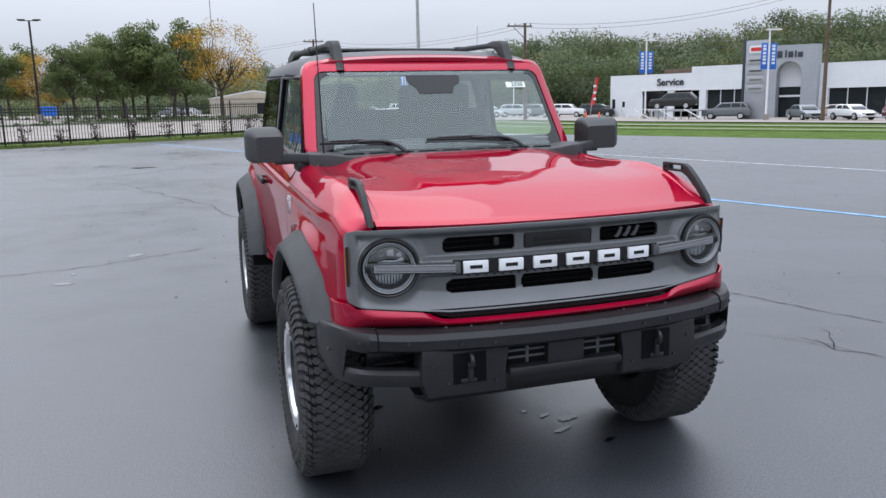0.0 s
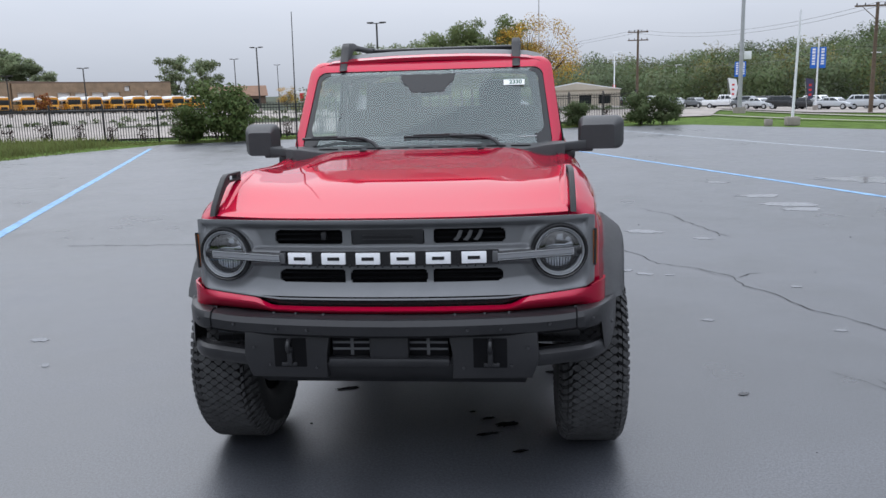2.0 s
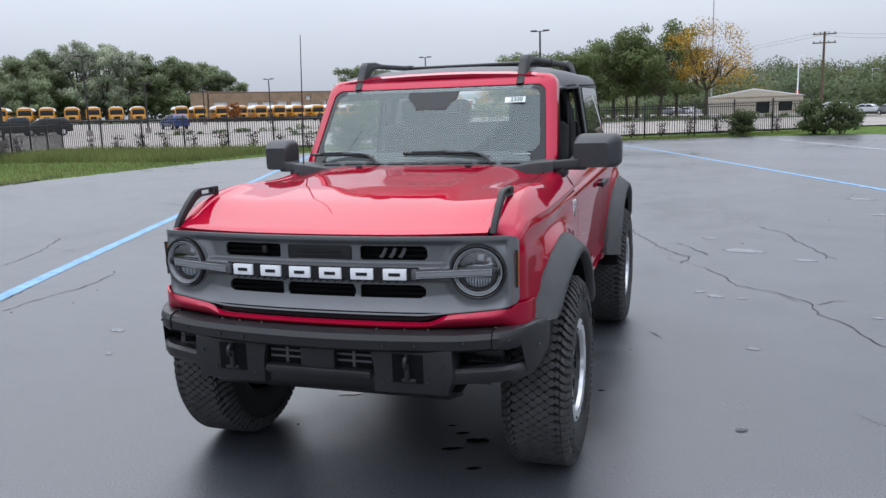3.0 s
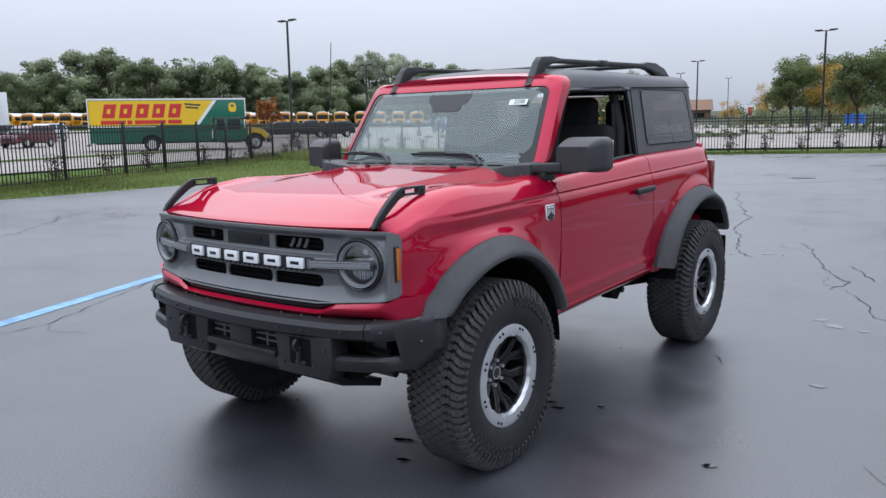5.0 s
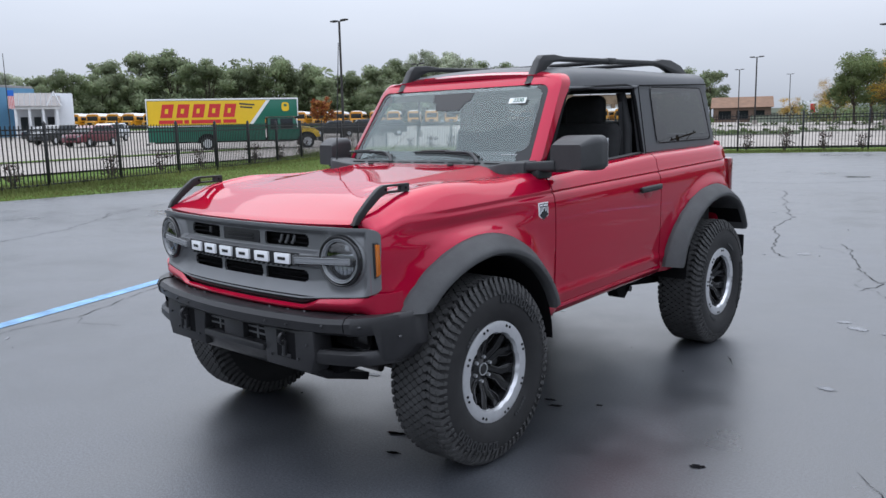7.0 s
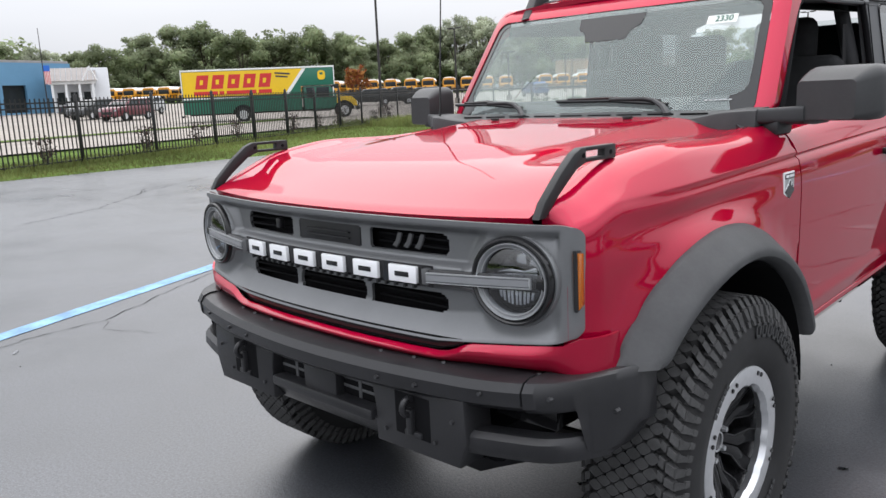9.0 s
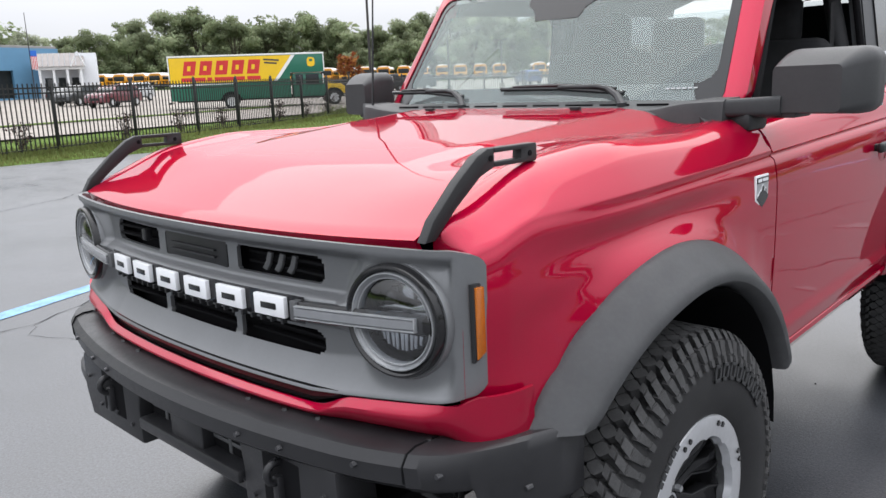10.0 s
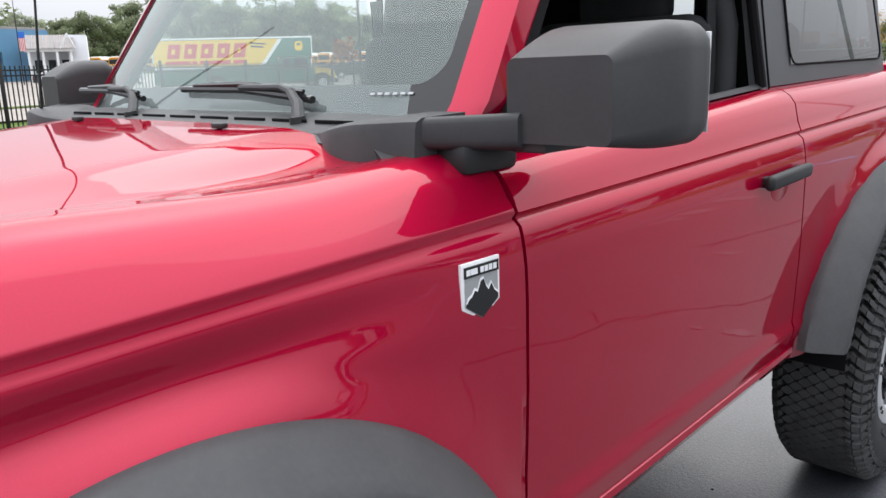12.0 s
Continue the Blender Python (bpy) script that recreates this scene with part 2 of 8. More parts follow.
M_LAWN = material("mown_lawn", (0.085, 0.135, 0.028), 0.95, spec=0.1, spots=0.45, scale=1.4, bump=0.8, bump_scale=22)
M_CONCRETE = material("pale_concrete", (0.285, 0.255, 0.228), 0.85, spots=0.22, scale=0.5, bump=0.2, bump_scale=40)
M_ROAD = material("grey_road", (0.17, 0.17, 0.17), 0.85, spots=0.25, scale=0.6)
M_FENCE = material("black_fence_coating", (0.010, 0.010, 0.011), 0.4, spots=0.2, scale=10)
M_BARK = material("bark", (0.085, 0.068, 0.052), 0.9, spots=0.4, scale=6, bump=0.7, bump_scale=30)
M_POLEDARK = material("bronze_pole", (0.035, 0.033, 0.032), 0.5, 0.3, spots=0.2, scale=3)
M_POLEWHITE = material("white_painted_pole", (0.72, 0.73, 0.74), 0.5, spots=0.08, scale=3)
M_POLEGREY = material("galvanised_pole", (0.38, 0.39, 0.40), 0.45, 0.5, spots=0.12, scale=4)
M_WOODPOLE = material("weathered_pole_wood", (0.12, 0.085, 0.06), 0.9, spots=0.35, scale=5, bump=0.5, bump_scale=30)


def glass_material(name, tint, rough=0.0, ior=1.5, sheen=(1, 1, 1), haze=0.0):
    """Thin pane: see-through tint under a plain dielectric gloss, with a painted pale haze."""
    m = bpy.data.materials.new(name)
    m.use_nodes = True
    n, l = m.node_tree.nodes, m.node_tree.links
    n.remove(n["Principled BSDF"])
    clear, gloss, mix = n.new("ShaderNodeBsdfTransparent"), n.new("ShaderNodeBsdfGlossy"), n.new("ShaderNodeMixShader")
    weight, power, fr = n.new("ShaderNodeLayerWeight"), n.new("ShaderNodeMath"), n.new("ShaderNodeMath")
    power.operation, fr.operation = "POWER", "MULTIPLY_ADD"
    power.inputs[1].default_value = 5.0
    f0 = 2 * ((ior - 1) / (ior + 1)) ** 2
    fr.inputs[1].default_value, fr.inputs[2].default_value = 1 - f0, f0
    weight.inputs["Blend"].default_value = 0.5
    l.new(weight.outputs["Facing"], power.inputs[0])
    l.new(power.outputs[0], fr.inputs[0])
    clear.inputs["Color"].default_value = (*tint, 1)
    gloss.inputs["Roughness"].default_value = rough
    gloss.inputs["Color"].default_value = (*sheen, 1)
    l.new(fr.outputs[0], mix.inputs["Fac"])
    # pale diffuse share paints the bright veil over the pane
    haze_bsdf, hazed = n.new("ShaderNodeBsdfDiffuse"), n.new("ShaderNodeMixShader")
    haze_bsdf.inputs["Color"].default_value = (0.66, 0.76, 0.76, 1)
    hazed.inputs["Fac"].default_value = haze
    l.new(clear.outputs[0], hazed.inputs[1])
    l.new(haze_bsdf.outputs[0], hazed.inputs[2])
    l.new(hazed.outputs[0], mix.inputs[1])
    l.new(gloss.outputs[0], mix.inputs[2])
    l.new(mix.outputs[0], n["Material Output"].inputs["Surface"])
    return m


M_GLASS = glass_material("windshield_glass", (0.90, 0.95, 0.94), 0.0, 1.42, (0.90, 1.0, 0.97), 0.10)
M_PRIVACY = glass_material("privacy_glass", (0.10, 0.11, 0.115), 0.0, 1.5)
M_CLEARLENS = glass_material("clear_lamp_lens", (0.86, 0.88, 0.90))


# ---- mesh helpers ----
def smooth_step(a, b, x):
    k = min(1.0, max(0.0, (x - a) / (b - a)))
    return k * k * (3 - 2 * k)


def lerp_table(table, x):
    """Value at x of a curve given by (x, value) pairs, eased between them."""
    if x <= table[0][0]:
        return table[0][1]
    for (x0, v0), (x1, v1) in zip(table, table[1:]):
        if x <= x1:
            return v0 + (v1 - v0) * (x - x0) / (x1 - x0)
    return table[-1][1]


def finish(bm, name, mat, angle=38.0):
    me = bpy.data.meshes.new(name)
    for f in bm.faces:
        f.smooth = True
    bm.to_mesh(me)
    bm.free()
    me.set_sharp_from_angle(angle=radians(angle))
    for mm in (mat if isinstance(mat, (list, tuple)) else [mat]):
        me.materials.append(mm)
    return me


def part(name, bm, mat, parent=None, label="", angle=38.0):
    """Links a bmesh as one mesh object under a thing or a part."""
    ob = new(name, finish(bm, name, mat, angle))
    if parent is not None:
        ob.parent = parent
        ob.matrix_parent_inverse = Matrix.Identity(4)
    if label:
        tagged(ob, label)
    return ob


def thing(name, at, label, category, group="", kind=""):
    """An Empty at the base of a thing, to hold its parts."""
    ob = new(name)
    ob.matrix_world = at if isinstance(at, Matrix) else Matrix.Translation(at)
    ob.empty_display_size = 0.1
    return tagged(ob, label, category, group, kind)


def grid(rows, bm=None, closed=False, flip=False):
    """Quads between rows of points of equal length."""
    bm = bm or bmesh.new()
    vs = [[bm.verts.new(p) for p in r] for r in rows]
    for a, b in zip(vs, vs[1:]):
        k = len(a)
        for i in range(k if closed else k - 1):
            q = (a[i], a[(i + 1) % k], b[(i + 1) % k], b[i])
            bm.faces.new(q[::-1] if flip else q)
    return bm


def shell(bm, t):
    """Gives a sheet a thickness t behind its normals."""
    bmesh.ops.remove_doubles(bm, verts=bm.verts, dist=0.0004)
    bmesh.ops.dissolve_degenerate(bm, edges=bm.edges, dist=0.0004)
    bmesh.ops.recalc_face_normals(bm, faces=bm.faces)
    bmesh.ops.solidify(bm, geom=bm.faces[:], thickness=t)
    return bm


def box(size, at=(0, 0, 0), bevel=0.0, bm=None, rot=None, seg=2):
    bm = bm or bmesh.new()
    m = Matrix.Translation(at) @ (rot if rot else Matrix.Identity(4)) @ Matrix.Diagonal((*size, 1))
    made = bmesh.ops.create_cube(bm, size=1.0, matrix=m)["verts"]
    if bevel > 0:
        edges = list({e for v in made for e in v.link_edges})
        bmesh.ops.bevel(bm, geom=edges, offset=bevel, segments=seg, affect="EDGES", profile=0.5)
    return bm


def rod(p, q, r0, r1=None, n=10, bm=None, cap=True):
    bm = bm or bmesh.new()
    p, q = Vector(p), Vector(q)
    d = q - p
    m = Matrix.Translation((p + q) / 2) @ d.to_track_quat("Z", "Y").to_matrix().to_4x4()
    bmesh.ops.create_cone(bm, cap_ends=cap, segments=n, radius1=r0, radius2=r0 if r1 is None else r1, depth=d.length, matrix=m)
    return bm


def tube(points, r, n=8, bm=None):
    bm = bm or bmesh.new()
    pts = [Vector(p) for p in points]
    rows = []
    side = None
    for i, p in enumerate(pts):
        d = (pts[min(i + 1, len(pts) - 1)] - pts[max(i - 1, 0)]).normalized()
        side = (side - d * side.dot(d)).normalized() if side else d.orthogonal().normalized()
        up = d.cross(side)
        rr = r[i] if isinstance(r, (list, tuple)) else r
        rows.append([p + (side * math.cos(a) + up * math.sin(a)) * rr for a in [2 * math.pi * k / n for k in range(n)]])
    grid(rows, bm, closed=True)
    bm.verts.ensure_lookup_table()
    k = len(bm.verts)
    first = [bm.verts[k - len(pts) * n + i] for i in range(n)]
    last = [bm.verts[k - n + i] for i in range(n)]
    bm.faces.new(first[::-1]), bm.faces.new(last)
    return bm


def prism(outline, depth, axis="y", at=(0, 0, 0), bevel=0.0, bm=None):
    """A flat outline of (a, b) pairs given depth; axis names the thin way, a and b run along the other two."""
    bm = bm or bmesh.new()
    a0 = Vector(at)

    def place(a, b, c):
        return a0 + Vector({"x": (c, a, b), "y": (a, c, b), "z": (a, b, c)}[axis])
    lo = [bm.verts.new(place(a, b, -depth / 2)) for a, b in outline]
    hi = [bm.verts.new(place(a, b, depth / 2)) for a, b in outline]
    k = len(outline)
    fs = [bm.faces.new(lo), bm.faces.new(hi[::-1])]
    for i in range(k):
        fs.append(bm.faces.new((lo[i], hi[i], hi[(i + 1) % k], lo[(i + 1) % k])))
    bmesh.ops.recalc_face_normals(bm, faces=fs)
    if bevel > 0:
        bmesh.ops.bevel(bm, geom=list({e for f in fs[:2] for e in f.edges}), offset=bevel, segments=2, affect="EDGES", profile=0.5)
    return bm


def lathe(profile, n=32, bm=None, axis="x"):
    """Turns (radius, height) pairs about an axis."""
    rows = []
    for i in range(n + 1):
        a = 2 * math.pi * i / n
        c, s = math.cos(a), math.sin(a)
        rows.append([Vector({"x": (h, r * c, r * s), "y": (r * c, h, r * s), "z": (r * c, r * s, h)}[axis]) for r, h in profile])
    bm = grid(rows, bm)
    bmesh.ops.remove_doubles(bm, verts=bm.verts, dist=1e-5)
    bmesh.ops.recalc_face_normals(bm, faces=bm.faces)
    return bm


def mirrored(bm):
    """A copy of a bmesh, mirrored in x."""
    other = bm.copy()
    for v in other.verts:
        v.co.x = -v.co.x
    bmesh.ops.reverse_faces(other, faces=other.faces[:])
    return other


def rounded_rect(w, h, r, n=5):
    pts = []
    for cx, cy, a0 in ((w / 2 - r, h / 2 - r, 0), (-w / 2 + r, h / 2 - r, 90), (-w / 2 + r, -h / 2 + r, 180), (w / 2 - r, -h / 2 + r, 270)):
        for i in range(n + 1):
            a = radians(a0 + 90 * i / n)
            pts.append((cx + r * math.cos(a), cy + r * math.sin(a)))
    return pts

# ---- the vehicle ----
RAKE = 0.03
AXLE_Z, WHEELBASE, TYRE_R = 0.430, 2.55, 0.430


def raked(bm):
    """The sprung body sits slightly nose down."""
    for v in bm.verts:
        v.co.z += RAKE * v.co.y
    return bm


suv = thing("suv", Matrix.Translation((-0.008, -0.008, 0)) @ Matrix.Rotation(0.016, 4, "Z") @ Matrix.Diagonal((1.015, 1, 1, 1)), "glossy red two-door off-road vehicle with grey hardtop, standing on asphalt", "car")


def front_y(x):
    return -0.70 + 0.079 * (abs(x) / 0.70) ** 2.2


HOOD_Z = [(-0.72, 1.166), (-0.66, 1.174), (-0.60, 1.184), (-0.50, 1.200), (-0.35, 1.222), (-0.10, 1.247), (0.20, 1.266), (0.50, 1.283), (0.64, 1.288)]


def hood_z(x, y):
    ye = y - (front_y(x) + 0.70) * (1 - smooth_step(-0.62, -0.25, y))
    z = lerp_table(HOOD_Z, ye) - (0.022 * smooth_step(-0.15, 0.35, y) - 0.004) * (x / 0.68) ** 4
    rise = smooth_step(-0.50, -0.10, y)
    inner = 0.32 + 0.10 * smooth_step(-0.5, 0.4, y)
    z += (0.026 + 0.011 * smooth_step(0.30, 0.72, abs(x))) * smooth_step(-0.76, -0.36, ye) * (1 - smooth_step(-0.42, 0.45, y))
    z += 0.020 * smooth_step(-0.2, 0.45, y) * (1 - smooth_step(0.52, 0.66, abs(x)))
    return z + 0.013 * rise * (1 - smooth_step(inner, inner + 0.16, abs(x))) + 0.010 * rise * smooth_step(0.60, 0.68, abs(x))


# hood
rows = []
for i in range(45):
    f = i / 44
    row = []
    for j in range(61):
        x = -0.672 + 1.344 * j / 60
        y0 = front_y(x) + 0.010
        y = y0 + (0.50 - y0) * f ** 1.25
        z = hood_z(x, y) - 0.006 * (1 - smooth_step(0, 0.035, y - y0)) ** 2
        row.append((x, y, z))
    rows.append(row)
front_lip = [(x, y + 0.012, z - 0.028) for x, y, z in rows[0]]
bm = grid([front_lip] + rows)
part("hood", raked(shell(bm, 0.012)), M_PAINT, suv)
# washer nozzles on the hood
for s in (-1, 1):
    part("washer_nozzle", raked(box((0.034, 0.016, 0.010), (s * 0.30, 0.45, hood_z(0.3, 0.45) + 0.006), 0.003)), M_BLACKPLASTIC, suv)


def arch(y, centre, r):
    d = r * r - (y - centre) ** 2
    return AXLE_Z + 0.02 + math.sqrt(d) if d > 0 else -1.0


SIDE = [(0.809, 1.188), (0.812, 1.181), (0.805, 1.172), (0.818, 1.160), (0.8215, 1.148), (0.824, 1.136), (0.826, 1.124), (0.8275, 1.112), (0.829, 1.100), (0.8295, 1.088), (0.830, 1.075), (0.8305, 1.060), (0.831, 1.045), (0.831, 1.025), (0.831, 0.98), (0.831, 0.90), (0.829, 0.82), (0.826, 0.74),
        (0.824, 0.69), (0.823, 0.665), (0.829, 0.650), (0.828, 0.63), (0.815, 0.592), (0.812, 0.565), (0.795, 0.535), (0.76, 0.527)]


def swell(y, z):
    """The body swells outwards towards the flares."""
    out = 0.0
    for c in (0.0, WHEELBASE):
        r = math.hypot(y - c, (z - AXLE_Z) * 1.05)
        out = max(out, 0.026 * (1 - smooth_step(0.62, 0.71, r)))
    hollow = math.exp(-((z - 1.105) / 0.036) ** 2) * (1 - smooth_step(0.05, 0.60, abs(y + 0.02)))
    return out - 0.020 * hollow


def taper(y):
    return 1 - 0.045 * smooth_step(0.05, 0.62, -y) - 0.05 * smooth_step(2.72, 2.99, y) ** 2


def front_edge(x):
    a = min(abs(x), 0.764)
    y = front_y(a) - 0.009
    return y + 0.055 - 0.055 * smooth_step(0.737, 0.764, a) + 0.030 * (max(0.0, a - 0.70) / 0.085) ** 2.2


def skin(rows, t, front=True):
    """A panel of thickness t: each section runs down the outside and back up the inside."""
    loops = [r + [(x - t, y, z) for x, y, z in reversed(r)] for r in rows]
    bm = grid(loops, closed=True)
    bm.verts.ensure_lookup_table()
    k = len(loops[0])
    n = len(loops)
    if front:
        bm.faces.new([bm.verts[i] for i in range(k)])
    bm.faces.new([bm.verts[(n - 1) * k + i] for i in range(k - 1, -1, -1)])
    bmesh.ops.remove_doubles(bm, verts=bm.verts, dist=0.0003)
    bmesh.ops.recalc_face_normals(bm, faces=bm.faces)
    return bm


def side_rows(y0, y1, n, top, bottom=0.527):
    """Cross sections of the flank between two stations; top gives the points above the crease."""
    rows = []
    for i in range(n + 1):
        y = y0 + (y1 - y0) * i / n
        low = max(bottom, arch(y, 0.0, 0.530), arch(y, WHEELBASE, 0.515), 0.79 * (1 - smooth_step(-0.47, -0.44, y)))
        pts = list(top(y))
        sag = min(0.0, pts[-1][1] - 0.007 - SIDE[0][1])
        fade = 1 - smooth_step(-0.45, -0.05, y)
        pts += [(x + (fade * (0.010 if k == 2 else 0.004 if k == 3 else 0.0)), z + sag * max(0.0, min(1.0, (z - 0.85) / 0.33))) for k, (x, z) in enumerate(SIDE)]
        row = []
        for k, (x, z) in enumerate(pts):
            if z < low:
                (xa, za), (xb, zb) = pts[k - 1], (x, z)
                if row and row[-1][2] <= low + 1e-6:
                    row.append(row[-1])
                    continue
                x, z = xa + (xb - xa) * (za - low) / (za - zb), low
            w = taper(y) * (1 - 0.045 * (1 - smooth_step(-0.600, -0.505, y)) * (k >= 4))
            px = (x + (swell(y, z) if k >= len(pts) - len(SIDE) + 3 else 0)) * w
            py = max(y, front_edge(px)) if y < 0 else y
            row.append((px, py, z))
        rows.append(row)
    return rows


def fender_top(y):
    h = hood_z(0.672, min(y, 0.5)) + 0.000
    edge = 1 - smooth_step(0.0, 0.10, y - (-0.635))
    over = 0.012 * math.log(1 + math.exp((h - 0.042 - 1.205) / 0.012))
    return [(0.677, h - 0.012), (0.679, h - 0.002), (0.700, h + 0.004 - 0.01 * edge), (0.730, h + 0.001 - 0.012 * edge - 0.06 * over), (0.757, h - 0.012 - 0.014 * edge - 0.22 * over), (0.780, h - 0.027 - 0.014 * edge - 0.55 * over), (0.797, h - 0.042 - over)]


def belt(y):
    return lerp_table([(0.6, 1.256), (1.75, 1.288), (2.9, 1.278)], y)


def door_top(y):
    b = belt(y)
    return [(0.715, b - 0.03), (0.718, b - 0.004), (0.735, b + 0.001), (0.757, b - 0.004), (0.778, b - 0.018), (0.793, b - 0.038), (0.803, 1.203)]


for s in (1, -1):
    side = (lambda b: b) if s > 0 else mirrored
    bm = side(skin(side_rows(-0.640, 0.632, 96, fender_top), 0.012, False))
    part("fender", raked(bm), M_PAINT, suv, "", 88)
    bm = side(skin(side_rows(0.640, 1.812, 40, door_top, 0.585), 0.02))
    door = part("door", raked(bm), M_PAINT, suv)
    # pull handle with its scoop
    hb = box((0.024, 0.255, 0.036), (s * 0.853, 1.645, 1.090), 0.011, seg=3)
    hb = box((0.034, 0.030, 0.026), (s * 0.838, 1.555, 1.088), 0.006, bm=hb)
    hb = box((0.034, 0.030, 0.026), (s * 0.838, 1.757, 1.088), 0.006, bm=hb)
    part("door_handle", raked(hb), M_BLACKPLASTIC, door, "black pull handle")
    part("handle_scoop", raked(prism([(0.055 * math.cos(a), 0.034 * math.sin(a)) for a in [2 * math.pi * k / 20 for k in range(20)]], 0.006, "x", (s * 0.829, 1.645, 1.062), 0.002)), M_PAINT, door)
    bm = side(skin(side_rows(1.820, 2.960, 60, door_top), 0.014))
    part("quarter_panel", raked(bm), M_PAINT, suv)
    # rocker under the door
    prof = [(0.800, 0.590), (0.816, 0.580), (0.818, 0.566), (0.800, 0.536), (0.77, 0.520), (0.70, 0.520), (0.70, 0.590)]
    bm = side(grid([[(x, y, z) for x, z in prof] for y in [0.50 + 0.05 * k for k in range(28)]], closed=True))
    part("rocker_panel", raked(bm), M_PAINT, suv)
    # flare: an arched moulding with a flat outer band and a rolled lip
    for name, c, a0, a1 in (("front_flare", 0.0, 19, 146), ("rear_flare", WHEELBASE, 24, 168)):
        rws = []
        for k in range(49):
            sec = []
            for r, x in ((0.612, 0.826), (0.618, 0.850), (0.612, 0.866), (0.591, 0.892), (0.570, 0.917), (0.557, 0.932), (0.544, 0.937), (0.531, 0.935), (0.522, 0.925), (0.517, 0.906), (0.517, 0.70)):
                rz = r * (0.970 if c == 0 else 0.930)
                end = 180 - math.degrees(math.asin((0.795 - AXLE_Z - 0.025) / rz)) if c == 0 else a1
                a = end + (a0 - end) * k / 48
                ca, sa = math.cos(radians(a)), math.sin(radians(a))
                y = c + r * ca * (1.16 if c > 0 and ca < 0 else 1.0)
                z = AXLE_Z + 0.025 + rz * sa
                w = taper(y) if c == 0 else 1 - 0.02 * smooth_step(2.8, 3.15, y)
                if k in (0, 48):
                    x = min(x, 0.93)
                sec.append((s * x * w, y, z))
            rws.append(sec)
        bm = grid(rws, flip=s < 0)
        bmesh.ops.solidify(bm, geom=bm.faces[:], thickness=0.004)
        part(name, raked(bm), M_FLARE, suv, "grey plastic wheel-arch flare")
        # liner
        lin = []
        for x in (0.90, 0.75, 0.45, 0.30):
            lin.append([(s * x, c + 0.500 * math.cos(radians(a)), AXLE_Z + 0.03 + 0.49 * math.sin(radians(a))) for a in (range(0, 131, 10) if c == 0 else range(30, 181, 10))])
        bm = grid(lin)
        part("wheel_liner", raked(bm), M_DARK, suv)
    # amber marker
    mk = prism([(-0.016, 0.066), (0.014, 0.062), (0.018, -0.060), (-0.012, -0.066)], 0.016, "x", (0, 0, 0), 0.003)
    bmesh.ops.transform(mk, matrix=Matrix.Translation((s * 0.7730, -0.572, 1.010)) @ Matrix.Rotation(radians(s * 12), 4, "Z"), verts=mk.verts)
    part("side_marker", mk, M_AMBER, suv, "amber side marker lamp")
    mk = prism([(-0.021, 0.072), (0.019, 0.068), (0.023, -0.066), (-0.017, -0.072)], 0.010, "x", (0, 0, 0), 0.003)
    bmesh.ops.transform(mk, matrix=Matrix.Translation((s * 0.7720, -0.572, 1.010)) @ Matrix.Rotation(radians(s * 12), 4, "Z"), verts=mk.verts)
    part("marker_bezel", mk, M_BLACKPLASTIC, suv)
    # shield-shaped badge with plain bars and a peak
    out = [(-0.042, 0.044), (0.042, 0.044), (0.042, -0.022), (0.0, -0.048), (-0.042, -0.022)]
    part("badge", prism(out, 0.006, "x", (s * 0.8275, 0.528, 1.106), 0.0015), M_WHITEPLASTIC, suv, "white-edged shield badge with a dark peak")
    part("badge_field", prism([(a * 0.86, b * 0.88) for a, b in out], 0.003, "x", (s * 0.8300, 0.528, 1.106)), M_BADGEGREY, suv)
    peak = [(-0.035, -0.019), (-0.030, -0.010), (-0.022, -0.006), (-0.016, 0.002), (-0.010, -0.001), (-0.003, 0.014), (0.003, 0.016), (0.008, 0.004), (0.014, -0.003), (0.020, 0.006), (0.027, -0.006), (0.035, -0.012), (0.035, -0.019), (0.0, -0.041)]
    part("badge_snow", prism([(a, b + 0.004) for a, b in peak[1:12]] + [(0.035, -0.014), (-0.034, -0.014)], 0.003, "x", (s * 0.8310, 0.528, 1.106)), M_WHITEPLASTIC, suv)
    part("badge_peak", prism(peak, 0.003, "x", (s * 0.8318, 0.528, 1.106)), M_GLOSSBLACK, suv)
    part("badge_bar", prism([(-0.037, 0.039), (0.037, 0.039), (0.037, 0.023), (-0.037, 0.023)], 0.003, "x", (s * 0.8315, 0.528, 1.106)), M_GLOSSBLACK, suv)
    for a in (-0.0305, -0.022, -0.0145, -0.001, 0.0085, 0.018, 0.0275):
        part("badge_bar_mark", prism([(a - 0.0035, 0.0352), (a + 0.0035, 0.0352), (a + 0.0035, 0.0268), (a - 0.0035, 0.0268)], 0.002, "x", (s * 0.8330, 0.528, 1.106)), M_WHITEPLASTIC, suv)
    # hood sight
    prof = [(-0.622, 1.150), (-0.596, 1.150), (-0.538, 1.200), (-0.470, 1.249), (-0.428, 1.264), (-0.428, 1.300), (-0.448, 1.300), (-0.478, 1.288), (-0.532, 1.248), (-0.600, 1.186)]
    slot = [(-0.428, 1.2730), (-0.348, 1.2730), (-0.346, 1.2905), (-0.428, 1.2905)]
    ring = [(-0.300, 1.264), (-0.296, 1.268), (-0.296, 1.296), (-0.300, 1.300)]
    hs = prism(prof[:5] + slot[:1] + slot[3:] + prof[5:], 0.022, "x", (s * 0.692, 0, 0), 0.003)
    tip = prism(prof[4:5] + ring + [(-0.428, 1.300)] + slot[3:] + slot[2:3] + slot[1:2] + slot[:1], 0.022, "x", (s * 0.692, 0, 0), 0.002)
